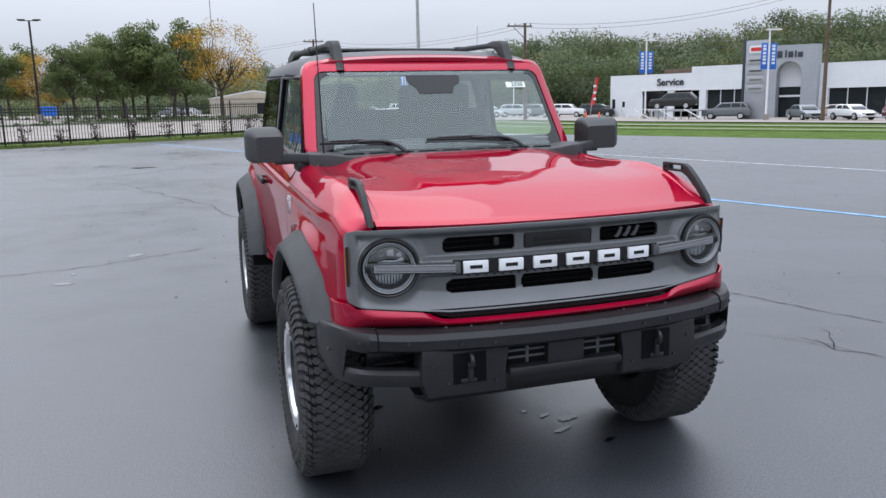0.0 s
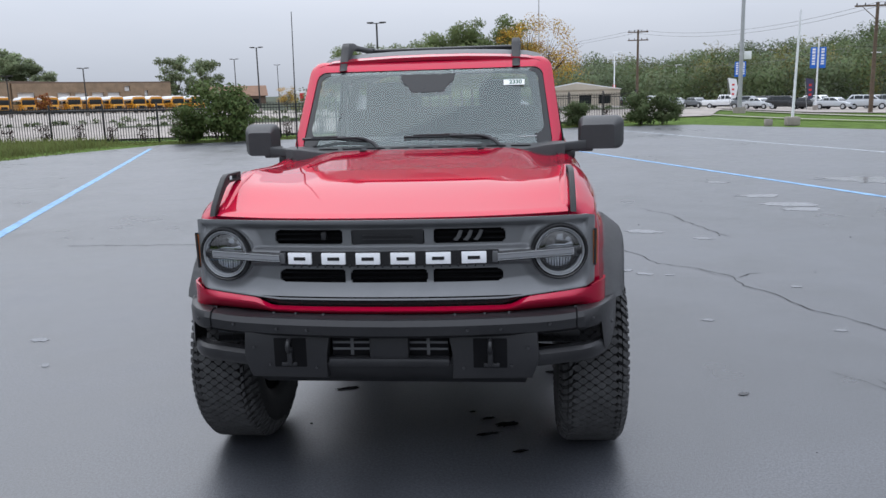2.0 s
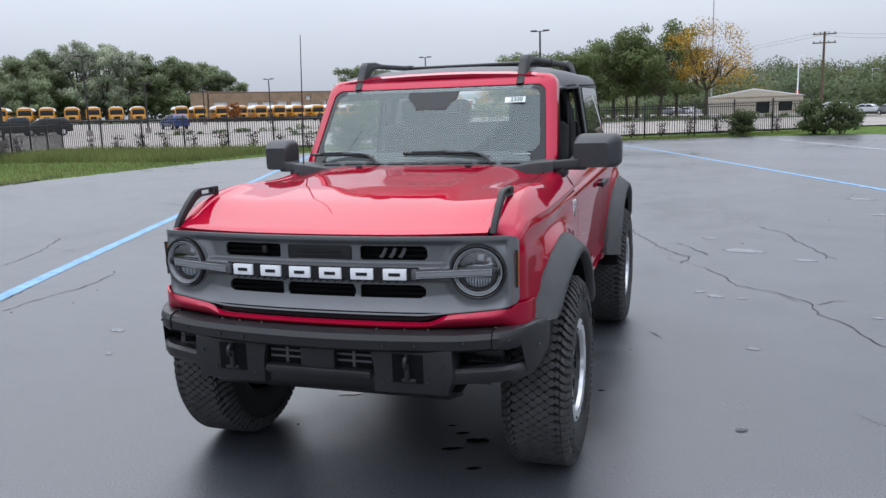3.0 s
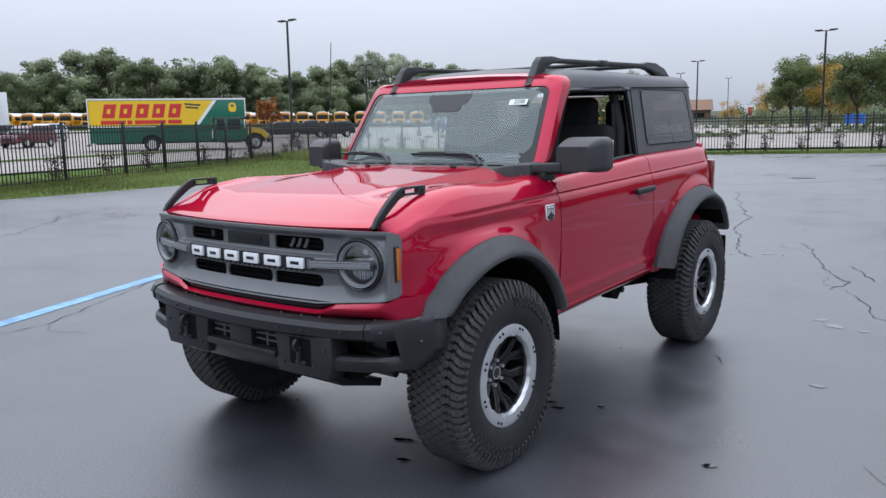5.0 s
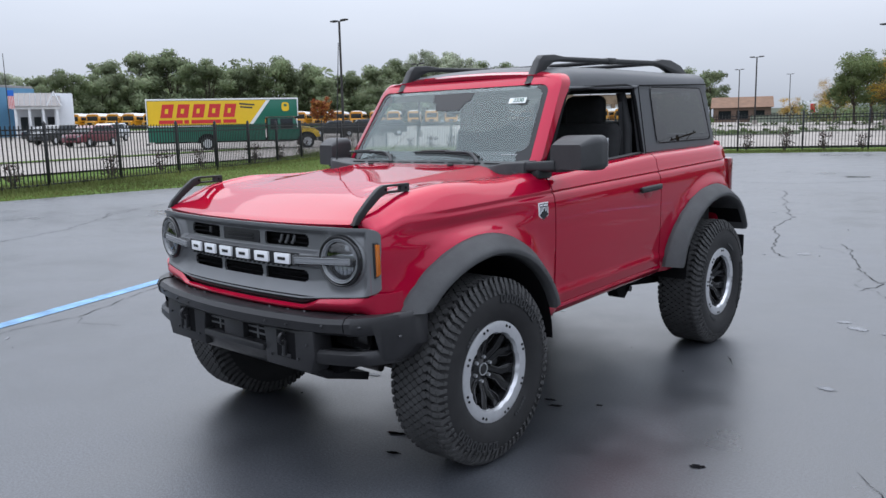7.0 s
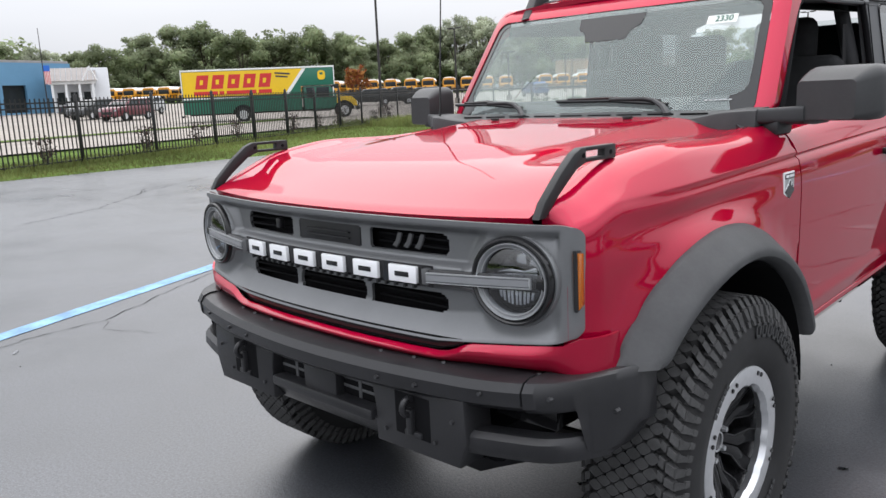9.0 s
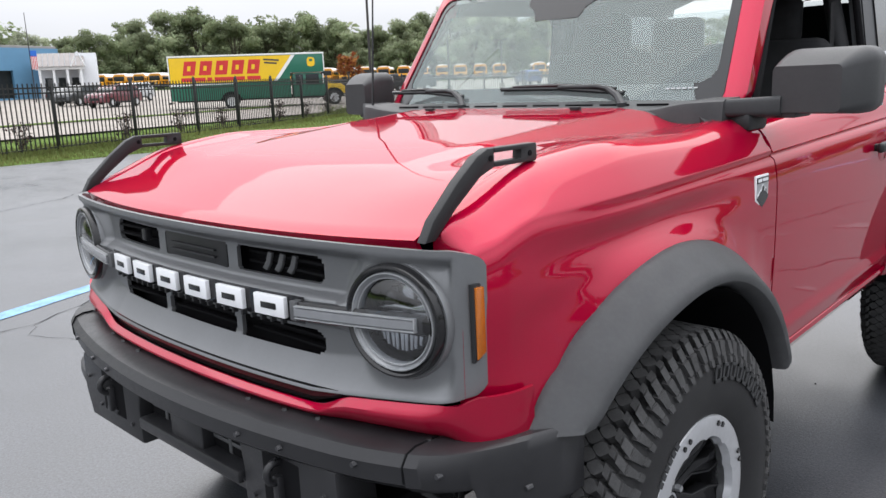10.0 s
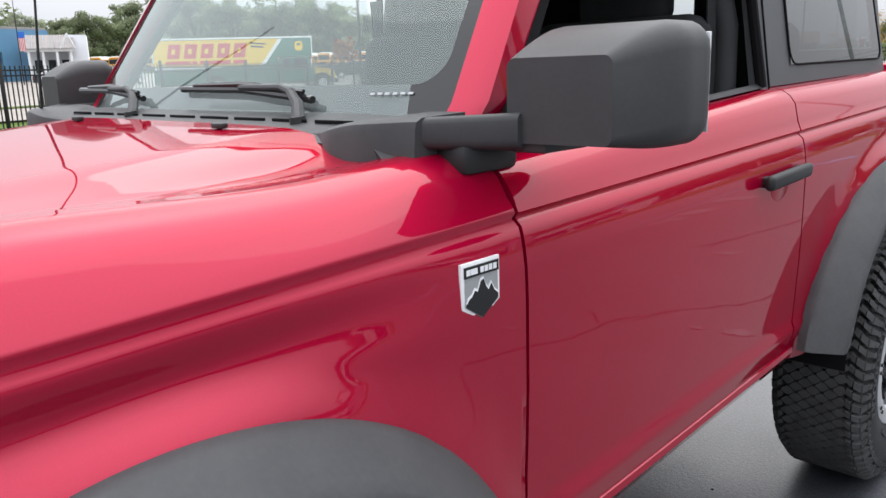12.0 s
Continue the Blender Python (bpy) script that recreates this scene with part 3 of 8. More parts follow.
    sight = part("trail_sight", hs, M_BLACKPLASTIC, suv, "black hood-corner tie-down")
    part("sight_loop", tip, M_BLACKPLASTIC, sight)
    for y in (-0.440, -0.320):
        part("sight_bolt", rod((s * 0.680, y, 1.281), (s * 0.7045, y, 1.281), 0.006, n=8), M_DARK, sight)


# ---- front face ----
def grille_low(x):
    x = abs(x)
    return 0.832 + 0.034 * min(1.0, max(0.0, (x - 0.43) / 0.35))


def face_y(x, z):
    """Plan curve of the front panel, wrapping round at the ends."""
    a = abs(x)
    y = front_y(a) - 0.012
    if a > 0.70:
        y += 0.030 * ((a - 0.70) / 0.085) ** 2.2
    return y


LAMP_X, LAMP_Z, LAMP_R = 0.638, 1.005, 0.106
SLOTS = []
for z0, z1 in ((1.040, 1.098), (0.892, 0.942)):
    for x0, x1 in ((-0.442, -0.174), (-0.138, 0.138), (0.174, 0.442)) if z0 > 1 else ((-0.432, -0.166), (-0.146, 0.146), (0.166, 0.432)):
        SLOTS.append((x0, x1, z0, z1))


def in_slot(x, z, g=0.0):
    for x0, x1, z0, z1 in SLOTS:
        r = 0.026 if (x - (x0 + x1) / 2) * (x0 + x1) > 0.01 else 0.010
        cut = r - math.sqrt(max(0.0, r ** 2 - max(0.0, abs(z - (z0 + z1) / 2) - (z1 - z0) / 2 + r) ** 2))
        if x0 + cut - g < x < x1 - cut + g and z0 - g < z < z1 + g:
            return True
    return False


def face_depth(x, z):
    """How far the panel lies behind its outer rim."""
    a = abs(x)
    low, high = grille_low(x), 1.139
    rim = min(smooth_step(0.010, 0.040, high - z), smooth_step(0.012, 0.046, (0.777 - a) * 0.85)) * min(1.0, max(0.0, (z - low - 0.004) / 0.062)) ** 0.8
    d = 0.044 * rim
    bar = 1 - smooth_step(0.020, 0.040, abs(z - 0.994))
    d -= 0.028 * bar * (1 - smooth_step(0.50, 0.56, a)) * rim
    lamp = math.hypot(a - LAMP_X, z - LAMP_Z)
    d -= 0.022 * (1 - smooth_step(LAMP_R + 0.002, LAMP_R + 0.045, lamp)) * rim
    mid = smooth_step(0.52, 0.60, a)
    d -= 0.010 * mid * rim
    return d


bm = bmesh.new()
NX, NZ = 314, 66
verts = {}
WRAP = [(1.0, 0.0, 0.0), (1.005, 0.004, 0.001), (1.009, 0.010, 0.003), (1.012, 0.017, 0.007), (1.0145, 0.025, 0.013), (1.016, 0.033, 0.022), (1.017, 0.039, 0.034)]
for i in range(-6, NX + 7):
    x = -0.777 + 1.554 * min(NX, max(0, i)) / NX
    a = abs(x)
    low = grille_low(x)
    high = 1.140
    kx, ky, drop = WRAP[-i if i < 0 else max(0, i - NX)]
    drop = 0.75 * drop + 0.006 * max(0.0, (a - 0.745) / 0.032) ** 2
    low, high = low + drop, high - drop
    for j in range(NZ + 1):
        z = low + (high - low) * j / NZ
        verts[i, j] = bm.verts.new((x * kx - math.copysign(0.013 * smooth_step(0.715, 0.777, a), x), face_y(x, z) + face_depth(x, z) + ky, z))
for i in range(-6, NX + 6):
    for j in range(NZ):
        q = [verts[i, j], verts[i + 1, j], verts[i + 1, j + 1], verts[i, j + 1]]
        cx, cz = sum(v.co.x for v in q) / 4, sum(v.co.z for v in q) / 4
        if in_slot(cx, cz) or math.hypot(abs(cx) - LAMP_X, cz - LAMP_Z) < LAMP_R:
            continue
        bm.faces.new(q)
loose = [v for v in bm.verts if not v.link_faces]
bmesh.ops.delete(bm, geom=loose, context="VERTS")
bmesh.ops.solidify(bm, geom=bm.faces[:], thickness=0.010)
grille = part("grille_panel", bm, M_GRILLE, suv, "grey moulded grille surround", 50)
# backing, radiator slats and vent ribs; slot shade is put into near-black slats
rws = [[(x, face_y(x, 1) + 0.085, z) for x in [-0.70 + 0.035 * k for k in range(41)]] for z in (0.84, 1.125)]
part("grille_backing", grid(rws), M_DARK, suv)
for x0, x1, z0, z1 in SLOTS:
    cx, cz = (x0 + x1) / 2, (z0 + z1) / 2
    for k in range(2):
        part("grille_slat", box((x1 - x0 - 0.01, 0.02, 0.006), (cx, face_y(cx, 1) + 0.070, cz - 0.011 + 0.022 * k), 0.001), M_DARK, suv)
for x in (0.262, 0.300, 0.338):
    part("vent_fin", prism([(-0.018, -0.018), (-0.002, -0.022), (0.010, -0.008), (0.020, 0.018), (0.006, 0.020), (-0.004, -0.002)], 0.008, "y", (x, face_y(x, 1) + 0.056, 1.070), 0.002), M_GREYPLASTIC, suv)
part("grille_insert", box((0.270, 0.010, 0.062), (0, face_y(0, 1) + 0.050, 1.069), 0.004), M_BLACKPLASTIC, suv)
for z in (1.060, 1.076):
    part("insert_rib", box((0.19, 0.006, 0.004), (0, face_y(0, 1) + 0.040, z)), M_BUMPER, suv)
part("latch_block", box((0.020, 0.02, 0.03), (-0.245, face_y(0.245, 1) + 0.045, 1.075), 0.004), M_BUMPER, suv)
# band behind the white blocks, with fine teeth
part("name_band", grid([[(x, face_y(x, 1) + 0.012, z) for x in [-0.415 + 0.0415 * k for k in range(21)]] for z in (0.964, 1.020)]), M_GLOSSBLACK, suv)
for k in range(24):
    x = -0.36 + 0.72 * k / 23
    part("band_tooth", box((0.006, 0.012, 0.010), (x, face_y(x, 1) + 0.006, 0.964)), M_BLACKPLASTIC, suv)
# six white blocks in the size of the lettering, each with a plain slot
for k in range(6):
    cx = -0.334 + 0.1316 * k
    turn = Matrix.Rotation(math.atan2(front_y(cx + 0.01) - front_y(cx - 0.01), 0.02), 4, "Z")
    block = part("white_block", box((0.092, 0.012, 0.044), (cx, face_y(cx, 1) + 0.006, 0.993), 0.002, rot=turn), M_WHITEPLASTIC, grille, "raised white block")
    part("block_slot", box((0.046, 0.002, 0.013), (cx, face_y(cx, 1) - 0.0006, 0.993), 0.0005, rot=turn), M_GLOSSBLACK, block)
# black mouth below the panel and the red valance
rws = [[(x, face_y(x, 1) + 0.001 + 0.01 * (z < 0.83), z + 0.022 * smooth_step(0.42, 0.50, abs(x)) * (z < 0.83)) for x in [-0.50 + 0.04 * k for k in range(26)]] for z in (0.806, 0.845)]
part("grille_gap", grid(rws), M_GLOSSBLACK, suv)


def valance_low(x):
    a = abs(x)
    return 0.770 + 0.014 * smooth_step(0.3, 0.75, a)


rws = []
for k in range(9):
    f = k / 8
    row = []
    for i in range(-9, 70):
        # straight run across the nose, then a rounded corner into the fender
        if 0 <= i <= 60:
            x = -0.72 + 1.44 * i / 60
            y = face_y(x, 1) - 0.006
        else:
            t = (-i if i < 0 else i - 60) / 9 * math.pi / 2
            yc = face_y(0.72, 1) - 0.006
            x = (0.72 + 0.104 * math.sin(t)) * (1 if i > 0 else -1)
            y = -0.49 + (yc + 0.49) * math.cos(t)
        a = abs(x)
        bend = max(0.0, min(a, 0.776) - 0.757) / 0.020
        z1 = grille_low(min(a, 0.777)) - 0.004 + 0.020 * (1 - math.sqrt(1 - bend * bend)) - 0.022 * (1 - smooth_step(0.45, 0.53, a))
        z0 = valance_low(x)
        bulge = 0.018 * (1 - smooth_step(0.68, 0.76, a)) * lerp_table([(0.0, 0.2), (0.15, 0.85), (0.62, 1.1), (0.75, 1.0), (0.88, 0.55), (1.0, 0.1)], f)
        row.append((x, y + 0.010 - bulge + 0.03 * (1 - f) ** 3 * (1 - smooth_step(0.7, 0.8, a)), z0 + (z1 - z0) * f))
    rws.append(row)
part("valance", shell(grid(rws), 0.008), M_PAINT, suv)

# headlamps
for s in (1, -1):
    y0 = face_y(LAMP_X, 1)
    lamp = part("headlight", lathe([(LAMP_R + 0.001, 0.050), (LAMP_R + 0.001, -0.010), (LAMP_R - 0.002, -0.016), (LAMP_R - 0.006, -0.017), (LAMP_R - 0.013, -0.010), (LAMP_R - 0.014, 0.05)], 56, axis="y"), M_GLOSSBLACK, suv, "round lamp with frosted ring and cross bar")
    lamp.location = (s * LAMP_X, y0 + 0.008, LAMP_Z)
    lamp.rotation_euler = (0, 0, radians(s * 9))

    def on(name, bm, mat, label=""):
        return part(name, bm, mat, lamp, label)
    on("light_ring", lathe([(0.0925, 0.0), (0.0915, -0.013), (0.0895, -0.015), (0.0875, -0.012), (0.0850, -0.008), (0.0825, -0.007), (0.0805, -0.009), (0.0790, -0.005), (0.0785, 0.012)], 56, axis="y"), M_LENSRING, "frosted ring")
    for r in (0.0902, 0.0806):
        on("ring_edge", lathe([(r + 0.0011, -0.012), (r + 0.0008, -0.0162 if r > 0.085 else -0.0105), (r - 0.0008, -0.0162 if r > 0.085 else -0.0105), (r - 0.0011, -0.010)], 56, axis="y"), M_BADGEGREY)
    part("lamp_collar", lathe([(0.1150, 0.024), (0.1140, 0.004), (0.1110, 0.000), (0.1062, 0.001), (0.1058, 0.030)], 56, axis="y"), M_GRILLE, lamp)
    on("lamp_bowl", lathe([(0.079, 0.004), (0.070, 0.030), (0.040, 0.044), (0.0, 0.046)], 40, axis="y"), M_GLOSSBLACK)
    # ribbed reflector under the bar
    low = [(0.058 * math.cos(radians(a)), -0.022 + 0.044 * math.sin(radians(a))) for a in range(184, 357, 8)]
    on("lower_reflector", prism(low, 0.012, "y", (0, 0.026, 0), 0.003), M_BOWL)
    for k in range(9):
        x = -0.044 + 0.011 * k
        deep = 0.040 * math.sqrt(max(0.1, 1 - (x / 0.056) ** 2))
        on("reflector_rib", prism([(x - 0.0042, -0.026), (x + 0.0042, -0.026), (x * 0.92 + 0.0030, -0.022 - deep), (x * 0.92 - 0.0030, -0.022 - deep)], 0.006, "y", (0, 0.018 - 0.002 * (k % 2), 0), 0.001), M_LENS)
    # faceted wings above it
    on("upper_reflector", prism([(-0.055, 0.014), (0.058, 0.012), (0.052, 0.032), (0.022, 0.022), (-0.016, 0.024)], 0.010, "y", (0, 0.022, 0), 0.002), M_LENS)
    for x0, x1, z0, z1 in ((-0.038, -0.012, 0.034, 0.054), (-0.006, 0.022, 0.038, 0.062), (0.028, 0.050, 0.034, 0.050)):
        on("reflector_facet", prism([(x0, z0), (x1, z0 - 0.004), (x1 - 0.003, z1), (x0 + 0.004, z1 - 0.004)], 0.006, "y", (0, 0.030, 0), 0.002), M_LENS if x0 > -0.01 else M_BOWL)
    on("projector_lens", lathe([(0.016, 0.018), (0.014, 0.008), (0.008, 0.004), (0.0, 0.003)], 20, axis="y"), M_GLOSSBLACK).location = (-0.026, 0.010, 0.034)
    on("lamp_shelf", box((0.154, 0.03, 0.030), (0, 0.012, -0.009), 0.006), M_DARK)
    on("cover_glass", lathe([(0.0785, -0.004), (0.06, -0.012), (0.03, -0.016), (0.0, -0.017)], 40, axis="y"), M_CLEARLENS)
    # cross bar reaching towards the middle
    def bar_rows(h, out, x1=0.690, dz0=0.0):
        rr = []
        for k in range(15):
            x = 0.412 + (x1 - 0.412) * k / 14
            y = face_y(min(x, 0.70), 1)
            rr.append([(s * x, y + dy, 0.994 + dz0 + 0.012 * (x - 0.412) / 0.31 + dz) for dy, dz in ((0.012, -h), (-out + 0.006, -h), (-out, -h * 0.55), (-out, h * 0.55), (-out + 0.006, h), (0.012, h))])
        b = grid(rr, closed=True, flip=s < 0)
        b.verts.ensure_lookup_table()
        b.faces.new([b.verts[i] for i in range(6)]), b.faces.new([b.verts[14 * 6 + i] for i in range(5, -1, -1)])
        return b
    bar = part("light_bar", bar_rows(0.0125, 0.012), M_LIGHTBAR, suv, "frosted light bar")
    for h in (-0.0118, 0.0118):
        part("bar_edge", bar_rows(0.0014, 0.0130, 0.6915, h), M_BADGEGREY, bar)
    part("bar_cap", box((0.003, 0.018, 0.026), (s * 0.6905, face_y(0.69, 1) - 0.004, 1.0047), 0.001), M_BADGEGREY, bar)
    part("light_bar_bezel", bar_rows(0.019, 0.006, 0.722), M_GLOSSBLACK, suv)
    part("light_bar_end", box((0.020, 0.02, 0.040), (s * 0.402, face_y(0.40, 1) + 0.004, 0.994), 0.002), M_GREYPLASTIC, suv)

# ---- bumper ----
def beam_y(x):
    a = abs(x)
    return -0.800 + 0.050 * (a / 0.5) ** 2 + 21.0 * max(0.0, a - 0.70) ** 2.65


def beam_rows(x0, x1, n, proud=0.0):
    """Sections of the bumper beam; towards its ends it grows deeper downwards."""
    rr = []
    for i in range(n + 1):
        x = x0 + (x1 - x0) * i / n
        y = beam_y(x) - proud
        lift = 0.016 * smooth_step(0.55, 0.87, abs(x)) + proud
        low = lift - 0.115 * smooth_step(0.795, 0.815, abs(x)) * (1 - 0.45 * smooth_step(0.838, 0.868, abs(x))) - 2 * proud
        back = 0.16 - 0.08 * smooth_step(0.76, 0.86, abs(x))
        rr.append([(x, y + back, 0.776 + lift), (x, y + 0.035, 0.778 + lift), (x, y + 0.014, 0.772 + lift), (x, y, 0.752 + lift), (x, y + 0.004, 0.716 + low), (x, y + 0.018, 0.703 + low), (x, y + 0.05, 0.700 + low), (x, y + back, 0.70 + low)])
    bm = grid(rr, closed=True)
    bm.verts.ensure_lookup_table()
    bm.faces.new([bm.verts[i] for i in range(8)]), bm.faces.new([bm.verts[n * 8 + i] for i in range(7, -1, -1)])
    bmesh.ops.recalc_face_normals(bm, faces=bm.faces)
    return bm


bumper = part("bumper", beam_rows(-0.70, 0.70, 48), M_BUMPER, suv, "black powder-coated steel bumper with end caps")
# shelf that closes the gap to the body
part("bumper_shelf", grid([[(x, beam_y(x) + d, 0.770) for x in [-0.72 + 0.06 * k for k in range(25)]] for d in (0.08, 0.22)]), M_BUMPER, suv)
for s in (1, -1):
    part("bumper_end_cap", beam_rows(s * 0.703, s * 0.868, 36, 0.002), M_BUMPER, bumper)
    # flat lower bar that closes the lamp opening and runs into the cap
    rr = []
    for k in range(13):
        x = 0.520 + 0.310 * k / 12
        y, rise = beam_y(x) + 0.006, 0.016 * k / 12
        rr.append([(s * x, y + 0.07, 0.632 + rise), (s * x, y + 0.020, 0.634 + rise), (s * x, y + 0.004, 0.622 + rise), (s * x, y + 0.002, 0.596 + rise), (s * x, y + 0.016, 0.574 + rise), (s * x, y + 0.07, 0.572 + rise)])
    st = grid(rr, closed=True)
    st.verts.ensure_lookup_table()
    st.faces.new([st.verts[i] for i in range(6)]), st.faces.new([st.verts[72 + i] for i in range(5, -1, -1)])
    bmesh.ops.recalc_face_normals(st, faces=st.faces)
    part("bumper_strut", st, M_BUMPER, bumper)
    part("lamp_blank", box((0.19, 0.03, 0.075), (s * 0.625, -0.575, 0.668), 0.006), M_GLOSSBLACK, bumper)
    # upright block beside the hook
    up = [(0.222, 0.715), (0.555, 0.715), (0.562, 0.610), (0.535, 0.535), (0.238, 0.530), (0.238, 0.625)]
    part("bumper_block", prism([(s * a, b) for a, b in up], 0.10, "y", (0, -0.690, 0), 0.008), M_BUMPER, bumper)
    # near-black plate on the block face paints the recess behind the hook
    part("hook_recess_shade", box((0.128, 0.03, 0.118), (s * 0.380, -0.7262, 0.634), 0.004), M_DARK, bumper)
    hook = tube([(s * 0.380, -0.752 + 0.022 * math.sin(radians(a)), 0.664 + 0.022 * math.cos(radians(a))) for a in range(0, 361, 24)], 0.0085, 10)
    hook = box((0.020, 0.030, 0.070), (s * 0.380, -0.742, 0.622), 0.006, bm=hook)
    hook = box((0.060, 0.020, 0.016), (s * 0.385, -0.738, 0.588), 0.004, bm=hook)
    part("tow_hook", hook, M_BUMPER, bumper, "black tow hook")
    for x, z in ((0.30, 0.735), (0.42, 0.735), (0.60, 0.745), (0.76, 0.752), (0.845, 0.70), (0.52, 0.655), (0.46, 0.585), (0.28, 0.575)):
        yb = beam_y(x) - 0.002 if z > 0.69 else (-0.742 if x < 0.53 else beam_y(x))
        part("bolt", rod((s * x, yb + 0.010, z), (s * x, yb - 0.005, z), 0.007, 0.005, 8), M_BOLT, bumper)
    for x in (0.25, 0.36, 0.45, 0.70, 0.80):
        part("bolt", rod((s * x, beam_y(x) + 0.07, 0.772 + 0.016 * smooth_step(0.55, 0.87, x)), (s * x, beam_y(x) + 0.07, 0.787 + 0.016 * smooth_step(0.55, 0.87, x) - 0.004), 0.008, 0.005, 8), M_BOLT, bumper)
    # cap seam
    part("cap_seam", tube([(s * 0.70, beam_y(0.70) + d, z) for d, z in ((0.12, 0.7865), (0.035, 0.7880), (0.012, 0.781), (-0.001, 0.760), (0.001, 0.728))], 0.0022, 5), M_DARK, bumper)
    # vents between the blocks
    part("vent_recess", box((0.156, 0.04, 0.078), (s * 0.146, -0.690, 0.652), 0.004), M_DARK, bumper)
    for k in range(2):
        part("vent_slat", box((0.150, 0.010, 0.010), (s * 0.146, -0.706, 0.640 + 0.026 * k), 0.002), M_GREYPLASTIC, bumper)
    part("vent_divider", box((0.012, 0.010, 0.074), (s * 0.146, -0.7075, 0.652), 0.001), M_GREYPLASTIC, bumper)
part("bumper_middle", box((0.148, 0.09, 0.10), (0, -0.695, 0.655), 0.006), M_BUMPER, bumper)
part("bumper_crossbar", box((0.46, 0.10, 0.034), (0, -0.700, 0.596), 0.010), M_BUMPER, bumper)
part("vent_ceiling", box((0.46, 0.08, 0.016), (0, -0.69, 0.700), 0.003), M_BUMPER, bumper)
# sloping skid plate
rws = []
for k in range(7):
    f = k / 6
    w = 0.53 - 0.04 * f
    rws.append([(w * (2 * i / 12 - 1), -0.738 + 0.06 * f + 0.30 * f * f, 0.590 - 0.085 * min(1, f * 2.2) - 0.10 * f * f) for i in range(13)])
part("skid_plate", shell(grid(rws), 0.035), M_BUMPER, suv)
# licence-free underside: frame rails, axle, steering links
under = box((1.10, 3.5, 0.10), (0, 1.15, 0.56), 0.02)
part("floor_pan", raked(under), M_DARK, suv)
for s in (1, -1):
    part("frame_rail", box((0.09, 3.2, 0.12), (s * 0.42, 1.30, 0.49), 0.015), M_DARK, suv)
    part("control_arm", tube([(s * 0.36, -0.05, 0.44), (s * 0.66, 0.0, 0.40)], 0.035, 8), M_DARK, suv)
    part("trailing_link", box((0.05, 0.62, 0.07), (s * 0.60, 2.0, 0.50), 0.012, rot=Matrix.Rotation(radians(-6), 4, "X")), M_DARK, suv)
    part("link_bracket", prism([(-0.13, 0.04), (0.05, 0.05), (0.06, -0.02), (0.0, -0.07), (-0.08, -0.05)], 0.08, "x", (s * 0.62, 1.70, 0.50), 0.01), M_DARK, suv)
    part("link_bolt", rod((s * 0.65, 1.73, 0.49), (s * 0.68, 1.73, 0.49), 0.02, n=8), M_BOLT, suv)
    part("mud_guard", box((0.20, 0.03, 0.16), (s * 0.80, 3.03, 0.62), 0.01), M_DARK, suv)
part("steering_link", tube([(-0.60, -0.20, 0.43), (0.20, -0.24, 0.44), (0.62, -0.20, 0.43)], 0.018, 8), M_STEEL, suv)
part("track_bar", tube([(0.33, -0.42, 0.50), (0.62, -0.42, 0.50)], 0.022, 8), M_STEEL, suv)
part("rear_axle", tube([(-0.72, WHEELBASE, AXLE_Z), (0.72, WHEELBASE, AXLE_Z)], 0.05, 10), M_DARK, suv)
part("rear_differential", lathe([(0.0, -0.13), (0.09, -0.11), (0.14, 0.0), (0.09, 0.11), (0.0, 0.13)], 20), M_DARK, suv).location = (0.0, WHEELBASE, AXLE_Z)
for ob in suv.children:
    if ob.name.startswith("rear_differential"):
        ob.parent = suv


# ---- wheels ----
def tyre_mesh():
    half = [(0.222, 0.118), (0.236, 0.130), (0.262, 0.145), (0.310, 0.154), (0.350, 0.154), (0.384, 0.147), (0.402, 0.137), (0.413, 0.118), (0.420, 0.06)]
    prof = [(r, -x) for r, x in half] + half[::-1] + [(0.222, -0.118)]
    return finish(lathe(prof, 72), "tyre", M_RUBBER)


